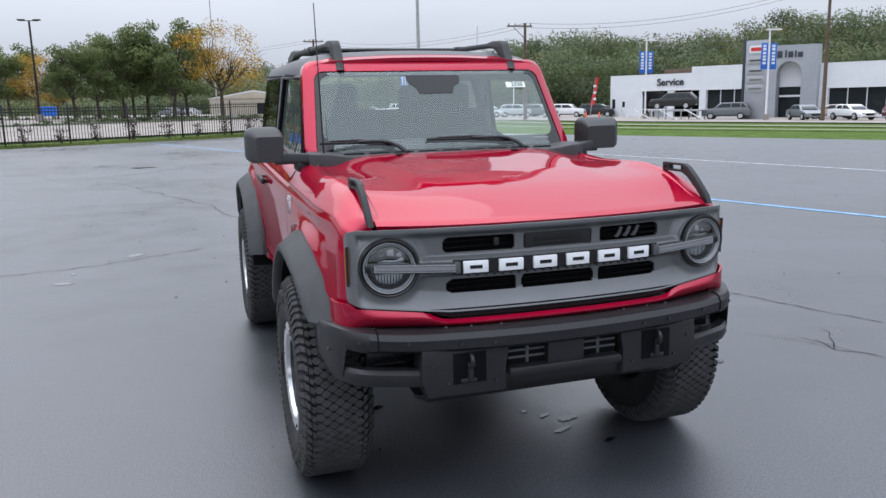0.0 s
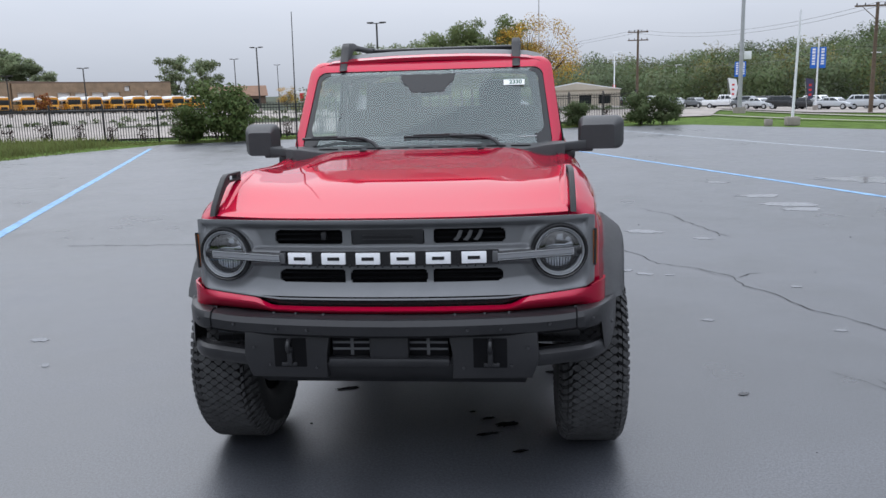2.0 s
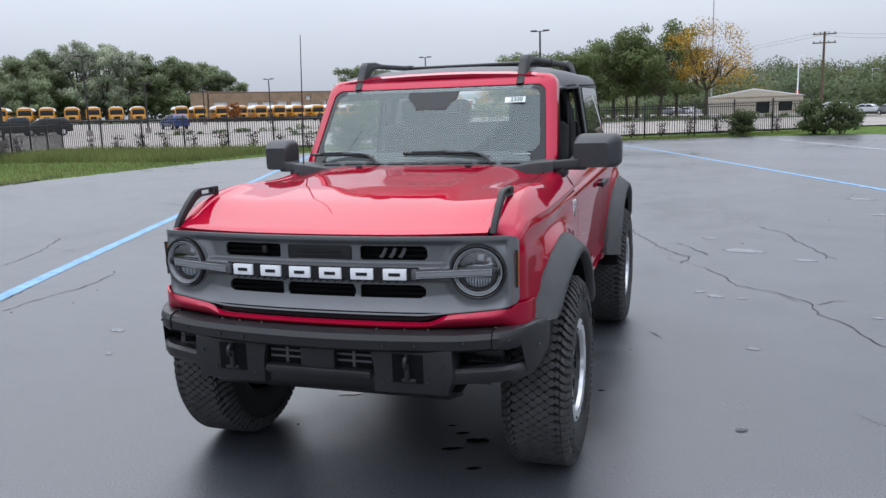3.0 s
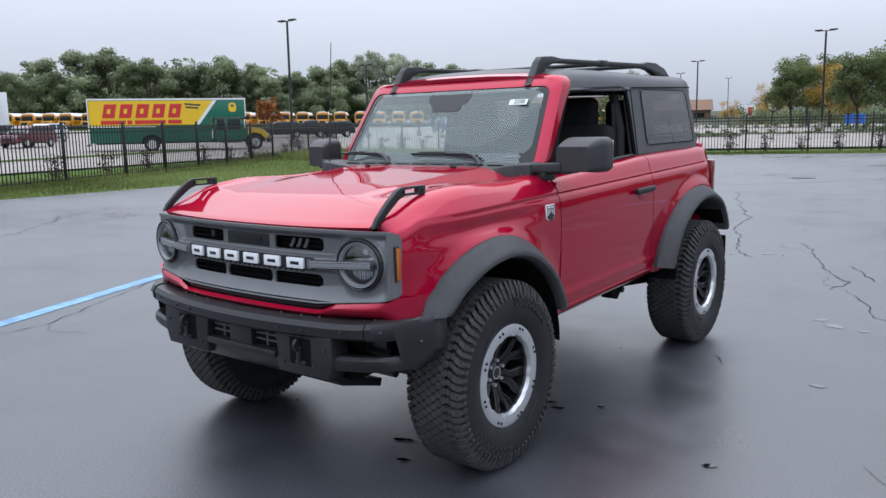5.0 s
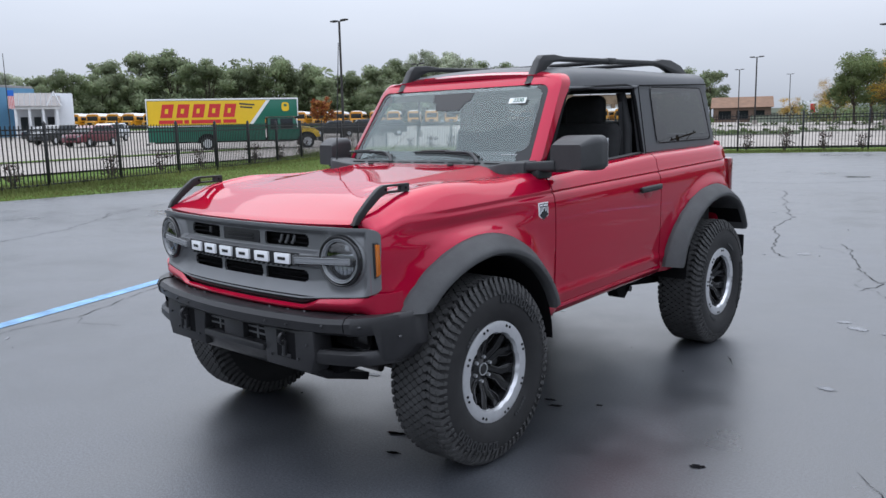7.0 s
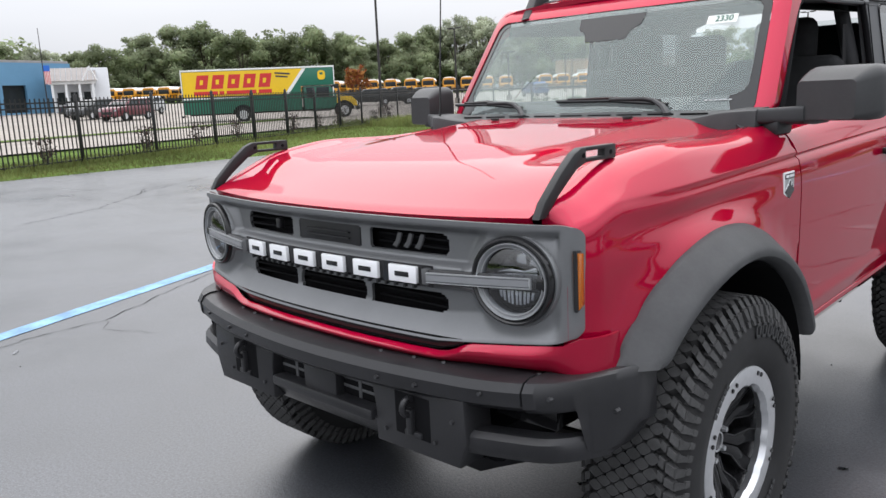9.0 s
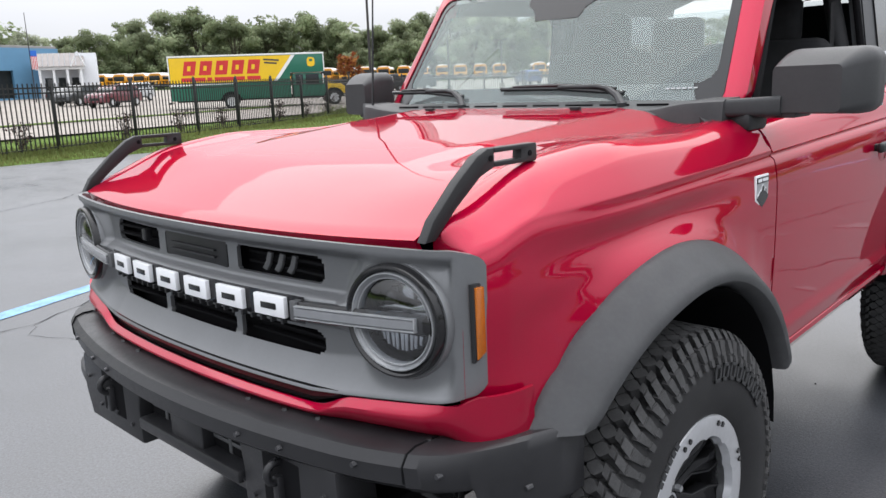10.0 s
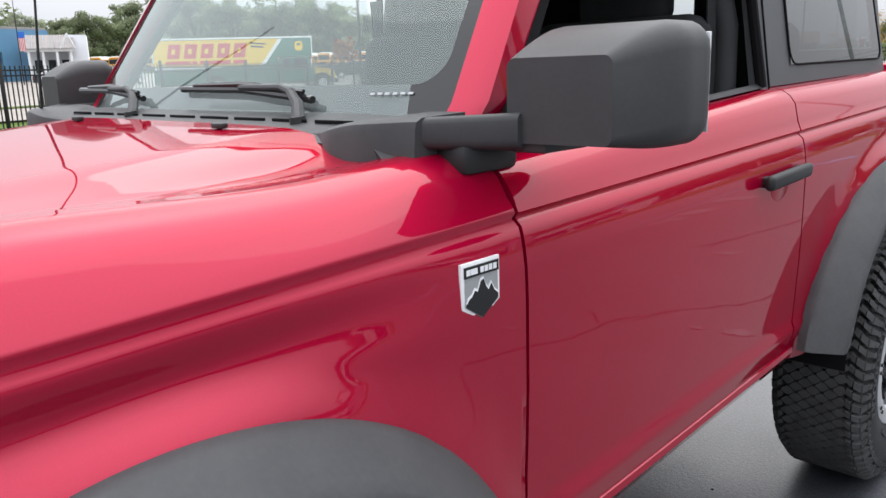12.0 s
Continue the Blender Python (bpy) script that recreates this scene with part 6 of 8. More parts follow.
def make_tree(name, height, crown_r, trunk_h, mat, seed, count, size, label, twigs=3, squash=1.0):
    """Tapered trunk with limbs and a crown of many clumps, base at the origin."""
    r = random.Random(seed)
    tree = thing(name, (0, 0, 0), label, "tree")
    bm = bmesh.new()
    tr = max(0.06, height * 0.018)
    top = Vector((r.uniform(-0.2, 0.2), r.uniform(-0.2, 0.2), trunk_h))
    tube([(0, 0, -0.2), (top.x * 0.4, top.y * 0.4, trunk_h * 0.5), tuple(top)], [tr * 1.3, tr, tr * 0.8], 8, bm)
    blobs = []
    limbs = 7
    for k in range(limbs):
        a = 2 * math.pi * k / limbs + r.uniform(-0.4, 0.4)
        rise = r.uniform(0.12, 0.95)
        out = crown_r * r.uniform(0.35, 0.72) * (1.15 - 0.5 * rise)
        end = Vector((out * math.cos(a), out * math.sin(a), trunk_h + (height - trunk_h) * rise * 0.82))
        mid = (top * 0.5 + end * 0.5) + Vector((0, 0, -0.06 * height * r.random()))
        tube([tuple(top * 0.92), tuple(mid), tuple(end)], [tr * 0.55, tr * 0.36, tr * 0.10], 6, bm)
        for q in range(twigs):
            e2 = end + Vector((r.uniform(-1, 1), r.uniform(-1, 1), r.uniform(-0.2, 0.9))) * crown_r * 0.42
            tube([tuple(mid), tuple((mid + e2) / 2 + Vector((0, 0, 0.05 * height))), tuple(e2)], [tr * 0.26, tr * 0.16, tr * 0.05], 5, bm)
        s = crown_r * r.uniform(0.26, 0.42)
        blobs.append((tuple(end), (s, s, s * 0.72 * squash)))
    for k in range(30):
        a = r.uniform(0, 6.28)
        q = crown_r * 0.86 * math.sqrt(r.random())
        s = crown_r * r.uniform(0.15, 0.32)
        blobs.append(((q * math.cos(a), q * math.sin(a), trunk_h + (height - trunk_h) * r.uniform(0.06, 0.93) * (1 - 0.30 * (q / crown_r) ** 2)), (s, s, s * 0.7 * squash)))
    part("trunk", bm, M_BARK, tree)
    me = leaf_cloud(blobs, count, size, seed)
    me.materials.append(mat)
    crown = new("crown", me)
    crown.parent = tree
    return tree


M_LEAF_DARK = leaf_material("dark_green_leaves", (0.102, 0.133, 0.060), 0.22)
# far trees: distance haze is lightened into this green
M_LEAF_MID = leaf_material("mid_green_leaves", (0.200, 0.240, 0.132), 0.20)
M_LEAF_STREET = leaf_material("street_tree_leaves", (0.138, 0.175, 0.070), 0.25)
M_LEAF_HILL = leaf_material("hill_green_leaves", (0.125, 0.158, 0.085), 0.2)
M_LEAF_BUSH = leaf_material("fresh_green_leaves", (0.095, 0.135, 0.045), 0.25)
# greyed further, the haze before the far wood is in this colour
M_LEAF_SOFT = leaf_material("hazed_green_leaves", (0.268, 0.312, 0.185), 0.22)
M_LEAF_PALE = leaf_material("silvery_green_leaves", (0.38, 0.415, 0.30), 0.25)
M_LEAF_GOLD = leaf_material("golden_leaves", (0.42, 0.27, 0.05), 0.4)
M_LEAF_RUST = leaf_material("rust_leaves", (0.26, 0.10, 0.03), 0.4)
M_LEAF_WINE = leaf_material("wine_shrub_leaves", (0.075, 0.048, 0.045), 0.5)
M_LEAF_OLIVE = leaf_material("olive_leaves", (0.15, 0.145, 0.055), 0.22)


def stand(ob, x, y, scale=1.0, turn=0.0, tall=1.0, sink=0.0):
    ob.matrix_world = Matrix.Translation((x, y, terrain(x, y) - sink)) @ Matrix.Rotation(turn, 4, "Z") @ Matrix.Diagonal((scale, scale, scale * tall, 1))
    return ob


def again(ob, x, y, scale=1.0, turn=0.0, tall=1.0, sink=0.0):
    keep = ob.scale.copy()
    ob.scale = (1, 1, 1)
    c = copy_thing(ob, Matrix.Translation((x, y, terrain(x, y) - sink)) @ Matrix.Rotation(turn, 4, "Z") @ Matrix.Diagonal((scale, scale, scale * tall, 1)))
    ob.scale = keep
    return c


def at_azimuth(az, dist, cx=1.6, cy=-1.8):
    return cx + dist * math.sin(radians(az)), cy + dist * math.cos(radians(az))


# row of green street trees to the north, with a golden one
tree_a = make_tree("tree", 7.4, 3.0, 2.0, M_LEAF_STREET, 3, 11000, 0.115, "leafy dark green tree behind the fence")
tree_b = make_tree("tree", 7.8, 3.3, 1.9, M_LEAF_STREET, 8, 11500, 0.115, "leafy dark green tree behind the fence")
gold = make_tree("golden_tree", 8.2, 3.8, 2.4, M_LEAF_GOLD, 17, 7500, 0.075, "thin tree with golden autumn leaves and bare twigs", 10)
for t in (tree_a, tree_b):
    tagged(t, group="trees behind the fence")
stand(tree_a, *at_azimuth(-7.4, 70, -1.26, -3.3), 0.88)
stand(tree_b, *at_azimuth(-4.4, 72, -1.26, -3.3), 1.0)
for az, d, sc, src in ((-6.0, 78, 0.9, tree_b), (-2.9, 75, 1.02, tree_a), (-1.3, 71, 1.08, tree_b), (-3.8, 84, 1.05, tree_a), (-0.4, 82, 1.0, tree_a)):
    again(src, *at_azimuth(az, d, -1.26, -3.3), sc, az * 1.7)
stand(gold, *at_azimuth(1.9, 68, -1.26, -3.3), 1.0)
for az, d, sc, src in ((-10.1, 84, 0.80, gold), (-12.4, 84, 0.90, tree_a), (-11.6, 92, 1.0, tree_b)):
    again(src, *at_azimuth(az, d, -0.4, -3.5), sc, az)
for az, d, sc in ((-9.0, 82, 0.5), (-14.0, 104, 0.66), (-17.0, 125, 0.5)):
    again(gold, *at_azimuth(az, d, -0.4, -3.5), sc, az)
# two loose trees beside the brick warehouse
elm = make_tree("tree", 10.5, 3.8, 2.6, M_LEAF_MID, 21, 6000, 0.22, "tall loose green tree beside a warehouse")
stand(elm, *at_azimuth(-25.0, 186, 0.99, -3.5), 1.18)
again(elm, *at_azimuth(-22.9, 189, 0.99, -3.5), 1.14, 2.0)
rust = make_tree("small_tree", 3.6, 1.5, 0.9, M_LEAF_RUST, 31, 900, 0.17, "small tree with rust-red leaves")
stand(rust, *at_azimuth(-50.6, 115, 3.02, -2.8), 1.35)
again(rust, *at_azimuth(-33.1, 132, 1.0, -3.5), 0.95, 1.0)
# tall woods behind the bus yard
big_a = make_tree("tree", 15.0, 6.2, 1.8, M_LEAF_MID, 41, 15000, 0.26, "tall dark green tree in the wood's edge")
big_b = make_tree("tree", 15.0, 5.6, 2.0, M_LEAF_SOFT, 42, 15000, 0.25, "tall green tree in the wood's edge")
big_c = make_tree("tree", 15.5, 5.0, 2.4, M_LEAF_PALE, 43, 11000, 0.22, "tall silvery green tree in the wood's edge")
first = {}
WEST = [(-76, 4.4, 0), (-73, 4.6, 1), (-71.2, 4.2, 2), (-69.4, 3.9, 1), (-67.5, 4.3, 0), (-65.2, 5.0, 1), (-62.9, 5.6, 1), (-60.7, 5.6, 0), (-58.5, 5.0, 0), (-56.3, 4.5, 0), (-53.9, 5.2, 0),
        (-51.8, 4.7, 0), (-50.1, 3.8, 1), (-48.5, 4.1, 0), (-46.5, 4.6, 1), (-45.0, 4.9, 0), (-43.3, 5.5, 2), (-41.8, 5.5, 2), (-40.4, 5.0, 2), (-38.8, 4.6, 0), (-37.2, 4.5, 0), (-35.6, 4.1, 0), (-34.2, 3.5, 0), (-33.3, 2.7, 1)]
rng = random.Random(77)
for az, el, kind in WEST:
    d = 203 + rng.uniform(-6, 10)
    src = (big_a, big_b, big_c)[kind]
    x, y = at_azimuth(az, d)
    h = 1.45 + d * math.tan(radians(el)) - terrain(x, y)
    tagged(src, group="trees of the wood's edge")
    if kind not in first:
        first[kind] = stand(src, x, y, h / 15.0 * 1.04, az)
    else:
        again(src, x, y, h / 15.0 * 1.04, az * 3.1)


def woods(name, items, mat, label, count, size, seed):
    """A far wood as one mass of clumps over many crowns."""
    me = leaf_cloud(items, count, size, seed)
    me.materials.append(mat)
    ob = new(name, me)
    return tagged(ob, label, "woods", kind="stuff")


rng = random.Random(9)
blobs_dark, blobs_mid = [], []
for k in range(70):
    az = -82 + 44.5 * k / 69
    x, y = at_azimuth(az, 222 + rng.uniform(-8, 8))
    s = rng.uniform(4.5, 6.5)
    blobs_dark.append(((x, y, terrain(x, y) + rng.uniform(3.0, 11.0)), (s, s, s * 0.9)))
woods("woods", blobs_dark, M_LEAF_MID, "dense dark green undergrowth behind the tall trees", 36000, 0.8, 5)
# wooded hill to the north-east
HILL = [(-18, 1.2), (-8, 1.3), (-2, 1.8), (3.8, 3.0), (7.0, 2.8), (8.5, 2.6), (12.4, 3.4), (16.1, 3.3), (19.4, 3.6), (23.1, 4.4), (26.4, 4.7), (28.4, 4.8), (31.7, 4.2), (34.7, 4.4), (37.3, 4.3), (38.4, 5.1), (39.8, 5.6), (42.2, 5.1), (46, 5.2), (56, 5.2), (70, 5.0)]
hill_a, hill_b, hill_c = [], [], []
# dark colour stands in for the shade between the crowns
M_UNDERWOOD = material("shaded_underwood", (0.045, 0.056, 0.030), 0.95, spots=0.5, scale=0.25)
for k in range(150):
    az = -16 + 84 * k / 149 + rng.uniform(-0.3, 0.3)
    el = lerp_table(HILL, az)
    for row in range(4):
        d = 150 + 22 * row + rng.uniform(-6, 6)
        x, y = at_azimuth(az + rng.uniform(-0.4, 0.4), d, 0, -3)
        top = 1.5 + (150 + 22 * 3) * math.tan(radians(el)) * (0.42 + 0.58 * row / 3) * rng.uniform(0.90, 1.03)
        s = rng.uniform(2.6, 4.4)
        ztop = top - s * 0.8
        pickk = rng.random()
        dest = hill_a if pickk < 0.42 else hill_b if pickk < 0.82 else hill_c
        dest.append(((x, y, ztop), (s, s, s * 0.85)))
        if row == 0 or rng.random() < 0.5:
            dest.append(((x, y, ztop - s * 1.3), (s, s, s * 0.9)))
woods("wooded_hill", hill_a, M_LEAF_DARK, "dark green trees of a wooded hill", 190000, 0.31, 61)
woods("wooded_hill", hill_b, M_LEAF_HILL, "green trees of a wooded hill", 170000, 0.31, 62)
woods("wooded_hill", hill_c, M_LEAF_OLIVE, "yellowing trees of a wooded hill", 60000, 0.30, 63)
# backing sheet that closes the gaps between the hill's crowns
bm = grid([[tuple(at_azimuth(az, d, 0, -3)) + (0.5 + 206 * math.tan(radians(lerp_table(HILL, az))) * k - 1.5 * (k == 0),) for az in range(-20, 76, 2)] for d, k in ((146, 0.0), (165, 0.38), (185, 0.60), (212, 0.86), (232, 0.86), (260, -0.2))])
tagged(new("hillside", finish(bm, "hillside", M_UNDERWOOD, 80)), "dark backing slope behind the hill's trees, shade in its colour", "hill", kind="structure")

# unseen belt of trees behind the camera, added for dark, unbroken reflections
belt = []
rng = random.Random(19)
for k in range(190):
    az = 68 + 212 * k / 189
    x, y = at_azimuth(az + rng.uniform(-0.4, 0.4), 165 + rng.uniform(-10, 10), 0, -3)
    top = 9.0 + 2.5 * math.sin(az * 0.21) + 1.5 * math.sin(az * 0.083 + 1) + rng.uniform(-1, 1)
    for z in (top, top * 0.55):
        s_ = rng.uniform(3.2, 4.8)
        belt.append(((x, y, z - s_ * 0.8), (s_, s_, s_ * 0.9)))
woods("unseen_tree_belt", belt, M_LEAF_DARK, "unseen added belt of dark green trees for reflections", 90000, 0.55, 64)
# dark backing sheet closes the gaps in the added belt
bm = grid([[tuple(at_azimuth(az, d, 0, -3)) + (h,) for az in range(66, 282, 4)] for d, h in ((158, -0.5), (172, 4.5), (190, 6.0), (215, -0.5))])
tagged(new("hillside", finish(bm, "hillside", M_UNDERWOOD, 80)), "unseen dark backing bank under the added belt of trees", "hill", kind="structure")



def shrub(name, w, h, mat, seed, count, size, label, group=""):
    r = random.Random(seed)
    sh = thing(name, (0, 0, 0), label, "shrub", group)
    bm = bmesh.new()
    blobs = []
    for k in range(9):
        a = r.uniform(0, 6.28)
        e = (w * 0.42 * r.random() * math.cos(a), w * 0.42 * r.random() * math.sin(a), h * r.uniform(0.45, 0.9))
        tube([(e[0] * 0.2, e[1] * 0.2, -0.05), (e[0] * 0.6, e[1] * 0.6, e[2] * 0.6), e], [0.02, 0.014, 0.005], 5, bm)
        s = w * r.uniform(0.16, 0.28)
        blobs.append((e, (s, s, min(s, h * 0.25))))
        blobs.append(((e[0] * 0.9, e[1] * 0.9, h * r.uniform(0.12, 0.4)), (s, s, h * 0.16)))
    part("branchwork", bm, M_BARK, sh)
    me = leaf_cloud(blobs, count, size, seed)
    me.materials.append(mat)
    ob = new("foliage", me)
    ob.parent = sh
    return sh


woods("low_planting", PLANTING, M_LEAF_DARK, "low dark green planting in the yard's beds", 5500, 0.10, 71)
bush = shrub("bush", 3.0, 2.6, M_LEAF_BUSH, 51, 5200, 0.10, "large unclipped green bush by the fence")
stand(bush, -13.6, 32.3, 1.0, 0.3)
again(bush, -15.4, 32.0, 0.7, 2.0, 0.9)
bush2 = shrub("bush", 2.2, 1.8, M_LEAF_DARK, 53, 3600, 0.09, "dense dark green bush at the fence's end")
stand(bush2, 6.6, 42.0, 0.95)
again(bush2, 7.7, 41.4, 0.9, 1.4)
again(bush2, 2.9, 41.4, 0.72, 2.4)
# fence line
WEST_LINE = [Vector(p) for p in ((-13.97, -6.97, 0), (-22.2, 11.5, 0), (-33.0, 31.9, 0))]
NORTH_LINE = [Vector(p) for p in ((-33.0, 31.9, 0), (-17.0, 32.2, 0), (-9.4, 36.2, 0), (0.6, 41.2, 0), (6.6, 44.6, 0))]


def along_line(line, a):
    """The point at the share a of a bent line's length."""
    total = sum((q - p).length for p, q in zip(line, line[1:]))
    left = a * total
    for p, q in zip(line, line[1:]):
        d = (q - p).length
        if left <= d or q is line[-1]:
            return p + (q - p) * (left / d)
        left -= d


dead = shrub("fence_shrub", 1.15, 1.0, M_LEAF_WINE, 55, 170, 0.06, "thin brownish-red low shrub behind the fence", "shrubs behind the fence")
stand(dead, -20.5, 2.6, 0.9)
for k in range(13):
    p = along_line(WEST_LINE, (k + 0.6) / 13.5) + Vector((-1.3, -0.5, 0)) * (1.0 + 0.3 * math.sin(k * 2.1))
    again(dead, p.x, p.y, 0.68 + 0.22 * math.sin(k * 1.7) ** 2, k * 1.3)
for k in range(24):
    p = along_line(NORTH_LINE, (k + 0.7) / 24.5) + Vector((-0.5, 1.3, 0)) * (1.0 + 0.2 * math.sin(k * 1.3))
    again(dead, p.x, p.y, 0.72 + 0.22 * math.sin(k * 2.3) ** 2, k * 0.9)


def grass(name, zone, count, h0, h1, seed, mat, label):
    """Blades over a zone given as a function of two random numbers."""
    r = np.random.RandomState(seed)
    vs, fs = [], []
    for k in range(count):
        x, y = zone(r.rand(), r.rand())
        z = terrain(x, y) - 0.03
        h = r.uniform(h0, h1)
        a = r.uniform(0, 6.28)
        w = 0.010 + 0.012 * r.rand()
        lx, ly = r.normal(0, 0.3, 2) * h
        i = len(vs)
        dx, dy = w * math.cos(a), w * math.sin(a)
        vs += [(x - dx, y - dy, z), (x + dx, y + dy, z), (x + lx, y + ly, z + h)]
        fs.append((i, i + 1, i + 2))
    me = bpy.data.meshes.new(name)
    me.from_pydata(vs, [], fs)
    me.materials.append(mat)
    return tagged(new(name, me), label, "grass", kind="stuff")


def west_zone(a, b):
    p = along_line(WEST_LINE, a)
    return p.x - 3.2 + (b ** 0.8) * (-17.3 - p.x + 3.2 + 0.05), p.y


def north_zone(a, b):
    p = along_line(NORTH_LINE, a)
    return p.x + 0.9 * (1 - 2.4 * b), p.y - 3.4 * b + 1.0


def fence_foot(a, b):
    p = along_line(WEST_LINE, a)
    return p.x - 1.2 * b + 0.4, p.y


grass("fence_grass", west_zone, 30000, 0.04, 0.13, 3, M_GRASS, "rough green grass along the fence")
grass("fence_grass", north_zone, 18000, 0.04, 0.13, 4, M_GRASS, "rough green grass along the fence")
grass("tall_weeds", lambda a, b: (-31.0 + 12.5 * a, 23.0 + 8.4 * b), 15000, 0.15, 0.50, 5, M_GRASS, "tall weedy grass in the corner of the fence")
grass("fence_grass", fence_foot, 9000, 0.10, 0.28, 6, M_GRASS, "longer grass at the foot of the fence")

# ---- fence ----
fence = thing("fence", (0, 0, 0), "black steel picket fence with square posts", "fence")
POST_ME = finish(box((0.075, 0.075, 1.86), (0, 0, 0.93), 0.006), "post", M_FENCE)
CAP_ME = finish(lathe([(0.0, 0.05), (0.03, 0.03), (0.045, 0.0), (0.0, 0.0)], 4, axis="z"), "post_cap", M_FENCE)
PICKET_ME = finish(box((0.024, 0.024, 1.66), (0, 0, 0.91)), "picket", M_FENCE)
rest = bmesh.new()
n_pickets = 0
for a, e in list(zip(WEST_LINE, WEST_LINE[1:])) + list(zip(NORTH_LINE, NORTH_LINE[1:])):
    ln, d = (e - a).length, (e - a).normalized()
    turn = Matrix.Rotation(math.atan2(d.y, d.x), 4, "Z")
    bays = round(ln / 2.70)
    bay = ln / bays
    for b in range(bays + 1):
        p = a + d * (bay * b)
        z = terrain(p.x, p.y)
        if b > 0 or a is WEST_LINE[0]:
            post = child("post", POST_ME, fence, Matrix.Translation((p.x, p.y, z - 0.04)) @ turn)
            child("post_cap", CAP_ME, post, Matrix.Translation((0, 0, 1.86)))
        if b == bays:
            continue
        q = a + d * (bay * (b + 1))
        zq = terrain(q.x, q.y)
        for h in (0.12, 1.50, 1.63):
            part("rail", box((bay, 0.03, 0.038), (0, 0, 0)), M_FENCE, fence).matrix_basis = Matrix.Translation(((p.x + q.x) / 2, (p.y + q.y) / 2, (z + zq) / 2 + h)) @ turn
        for k in range(1, 20):
            f = k / 20
            m = Matrix.Translation((p.x + (q.x - p.x) * f, p.y + (q.y - p.y) * f, z + (zq - z) * f)) @ turn
            if n_pickets < 300 and a.x < -13 and p.y > 2:
                child("picket", PICKET_ME, fence, m)
                n_pickets += 1
            else:
                t = bmesh.ops.create_cube(rest, size=1.0, matrix=m @ Matrix.Translation((0, 0, 0.91)) @ Matrix.Diagonal((0.024, 0.024, 1.66, 1)))
tagged(part("picketing", rest, M_FENCE, fence), kind="stuff")

# ---- poles, wires ----
def street_pole(x, y, h, mat, label, kind="twin", z=None):
    base = terrain(x, y)
    pole = thing("street_lamp", (x, y, base), label, "street lamp", "yard lamps")
    part("pole", rod((0, 0, -0.1), (0, 0, h), 0.10, 0.075, 10), mat, pole)
    part("pole_base", rod((0, 0, -0.1), (0, 0, 0.55), 0.28, 0.28, 12), M_CONCRETE, pole)
    if kind == "twin":
        part("lamp_arm", box((1.3, 0.07, 0.06), (0, 0, h - 0.03), 0.01), mat, pole)
        for s in (-1, 1):
            part("lamp_head", box((0.55, 0.32, 0.10), (s * 0.55, 0, h + 0.03), 0.02), mat, pole)
    elif kind == "single":
        part("lamp_head", box((1.4, 0.35, 0.12), (0.45, 0, h + 0.02), 0.03), mat, pole)
    return pole


for x, y, h in ((-12.9, 66.2, 8.5 - terrain(-12.9, 66.2)), (-33.4, 93.5, 8.85 - terrain(-33.4, 93.5)), (-54.0, 139.9, 10.4 - terrain(-54.0, 139.9)), (-63.0, 192.7, 11.9 - terrain(-63.0, 192.7)), (-40.8, 35.1, 8.8), (-52.7, 55.4, 7.2), (-52.0, 62.6, 4.9), (-60.0, 99.6, 6.4), (-66, 92, 5.2)):
    street_pole(x, y, h, M_POLEDARK, "dark bronze twin-head yard lamp", "twin")


def banner(pole, z, s, seed):
    """Hanging banner with plain bars for writing that cannot be read."""
    b = part("banner", box((0.72, 0.02, 2.3), (s * 0.48, 0, z), 0.005), M_BLUESIGN, pole, "blue hanging banner")
    r = random.Random(seed)
    zz = z + 0.9
    while zz > z - 0.85:
        hh = r.uniform(0.16, 0.26)
        part("bar", box((0.34, 0.006, hh), (s * 0.48, -0.013, zz)), M_POLEWHITE, b)
        zz -= hh + 0.10


M_BLUESIGN = material("blue_banner_cloth", (0.02, 0.13, 0.52), 0.7, spots=0.1, scale=3)
M_WALLWHITE = material("white_render_wall", (0.66, 0.68, 0.71), 0.8, spots=0.06, scale=0.8)
M_WALLGREY = material("grey_metal_panel", (0.34, 0.36, 0.39), 0.5, 0.2, spots=0.08, scale=0.6)
M_WINDOWDARK = material("dark_shop_glass", (0.020, 0.025, 0.028), 0.08, spots=0.2, scale=0.5, spec=0.3)
M_BRICK = material("tan_brick", (0.27, 0.195, 0.13), 0.9, spots=0.25, scale=0.9, bump=0.3, bump_scale=14)
M_TANWALL = material("tan_metal_wall", (0.46, 0.41, 0.33), 0.7, spots=0.1, scale=0.5)
M_BROWN = material("brown_roof_edge", (0.14, 0.095, 0.07), 0.8, spots=0.2, scale=1)
M_BLUEWALL = material("blue_metal_wall", (0.10, 0.24, 0.38), 0.55, spots=0.08, scale=0.7)
M_ROOFGREY = material("standing_seam_roof", (0.27, 0.25, 0.24), 0.6, 0.2, spots=0.15, scale=1.2)
M_ROOFTILE = material("brown_tile_roof", (0.185, 0.105, 0.065), 0.85, spots=0.25, scale=1.0)
M_BUS = material("school_bus_yellow", (0.60, 0.27, 0.015), 0.4, spots=0.1, scale=0.6, coat=0.3)
M_DARKFLAG = material("dark_violet_flag_cloth", (0.05, 0.045, 0.09), 0.7, spots=0.15, scale=3)
M_SIGNGREY = material("dark_sign_letters", (0.035, 0.04, 0.05), 0.5, spots=0.1, scale=4)
M_REDSIGN = material("red_sign", (0.55, 0.03, 0.03), 0.5, spots=0.1, scale=4)
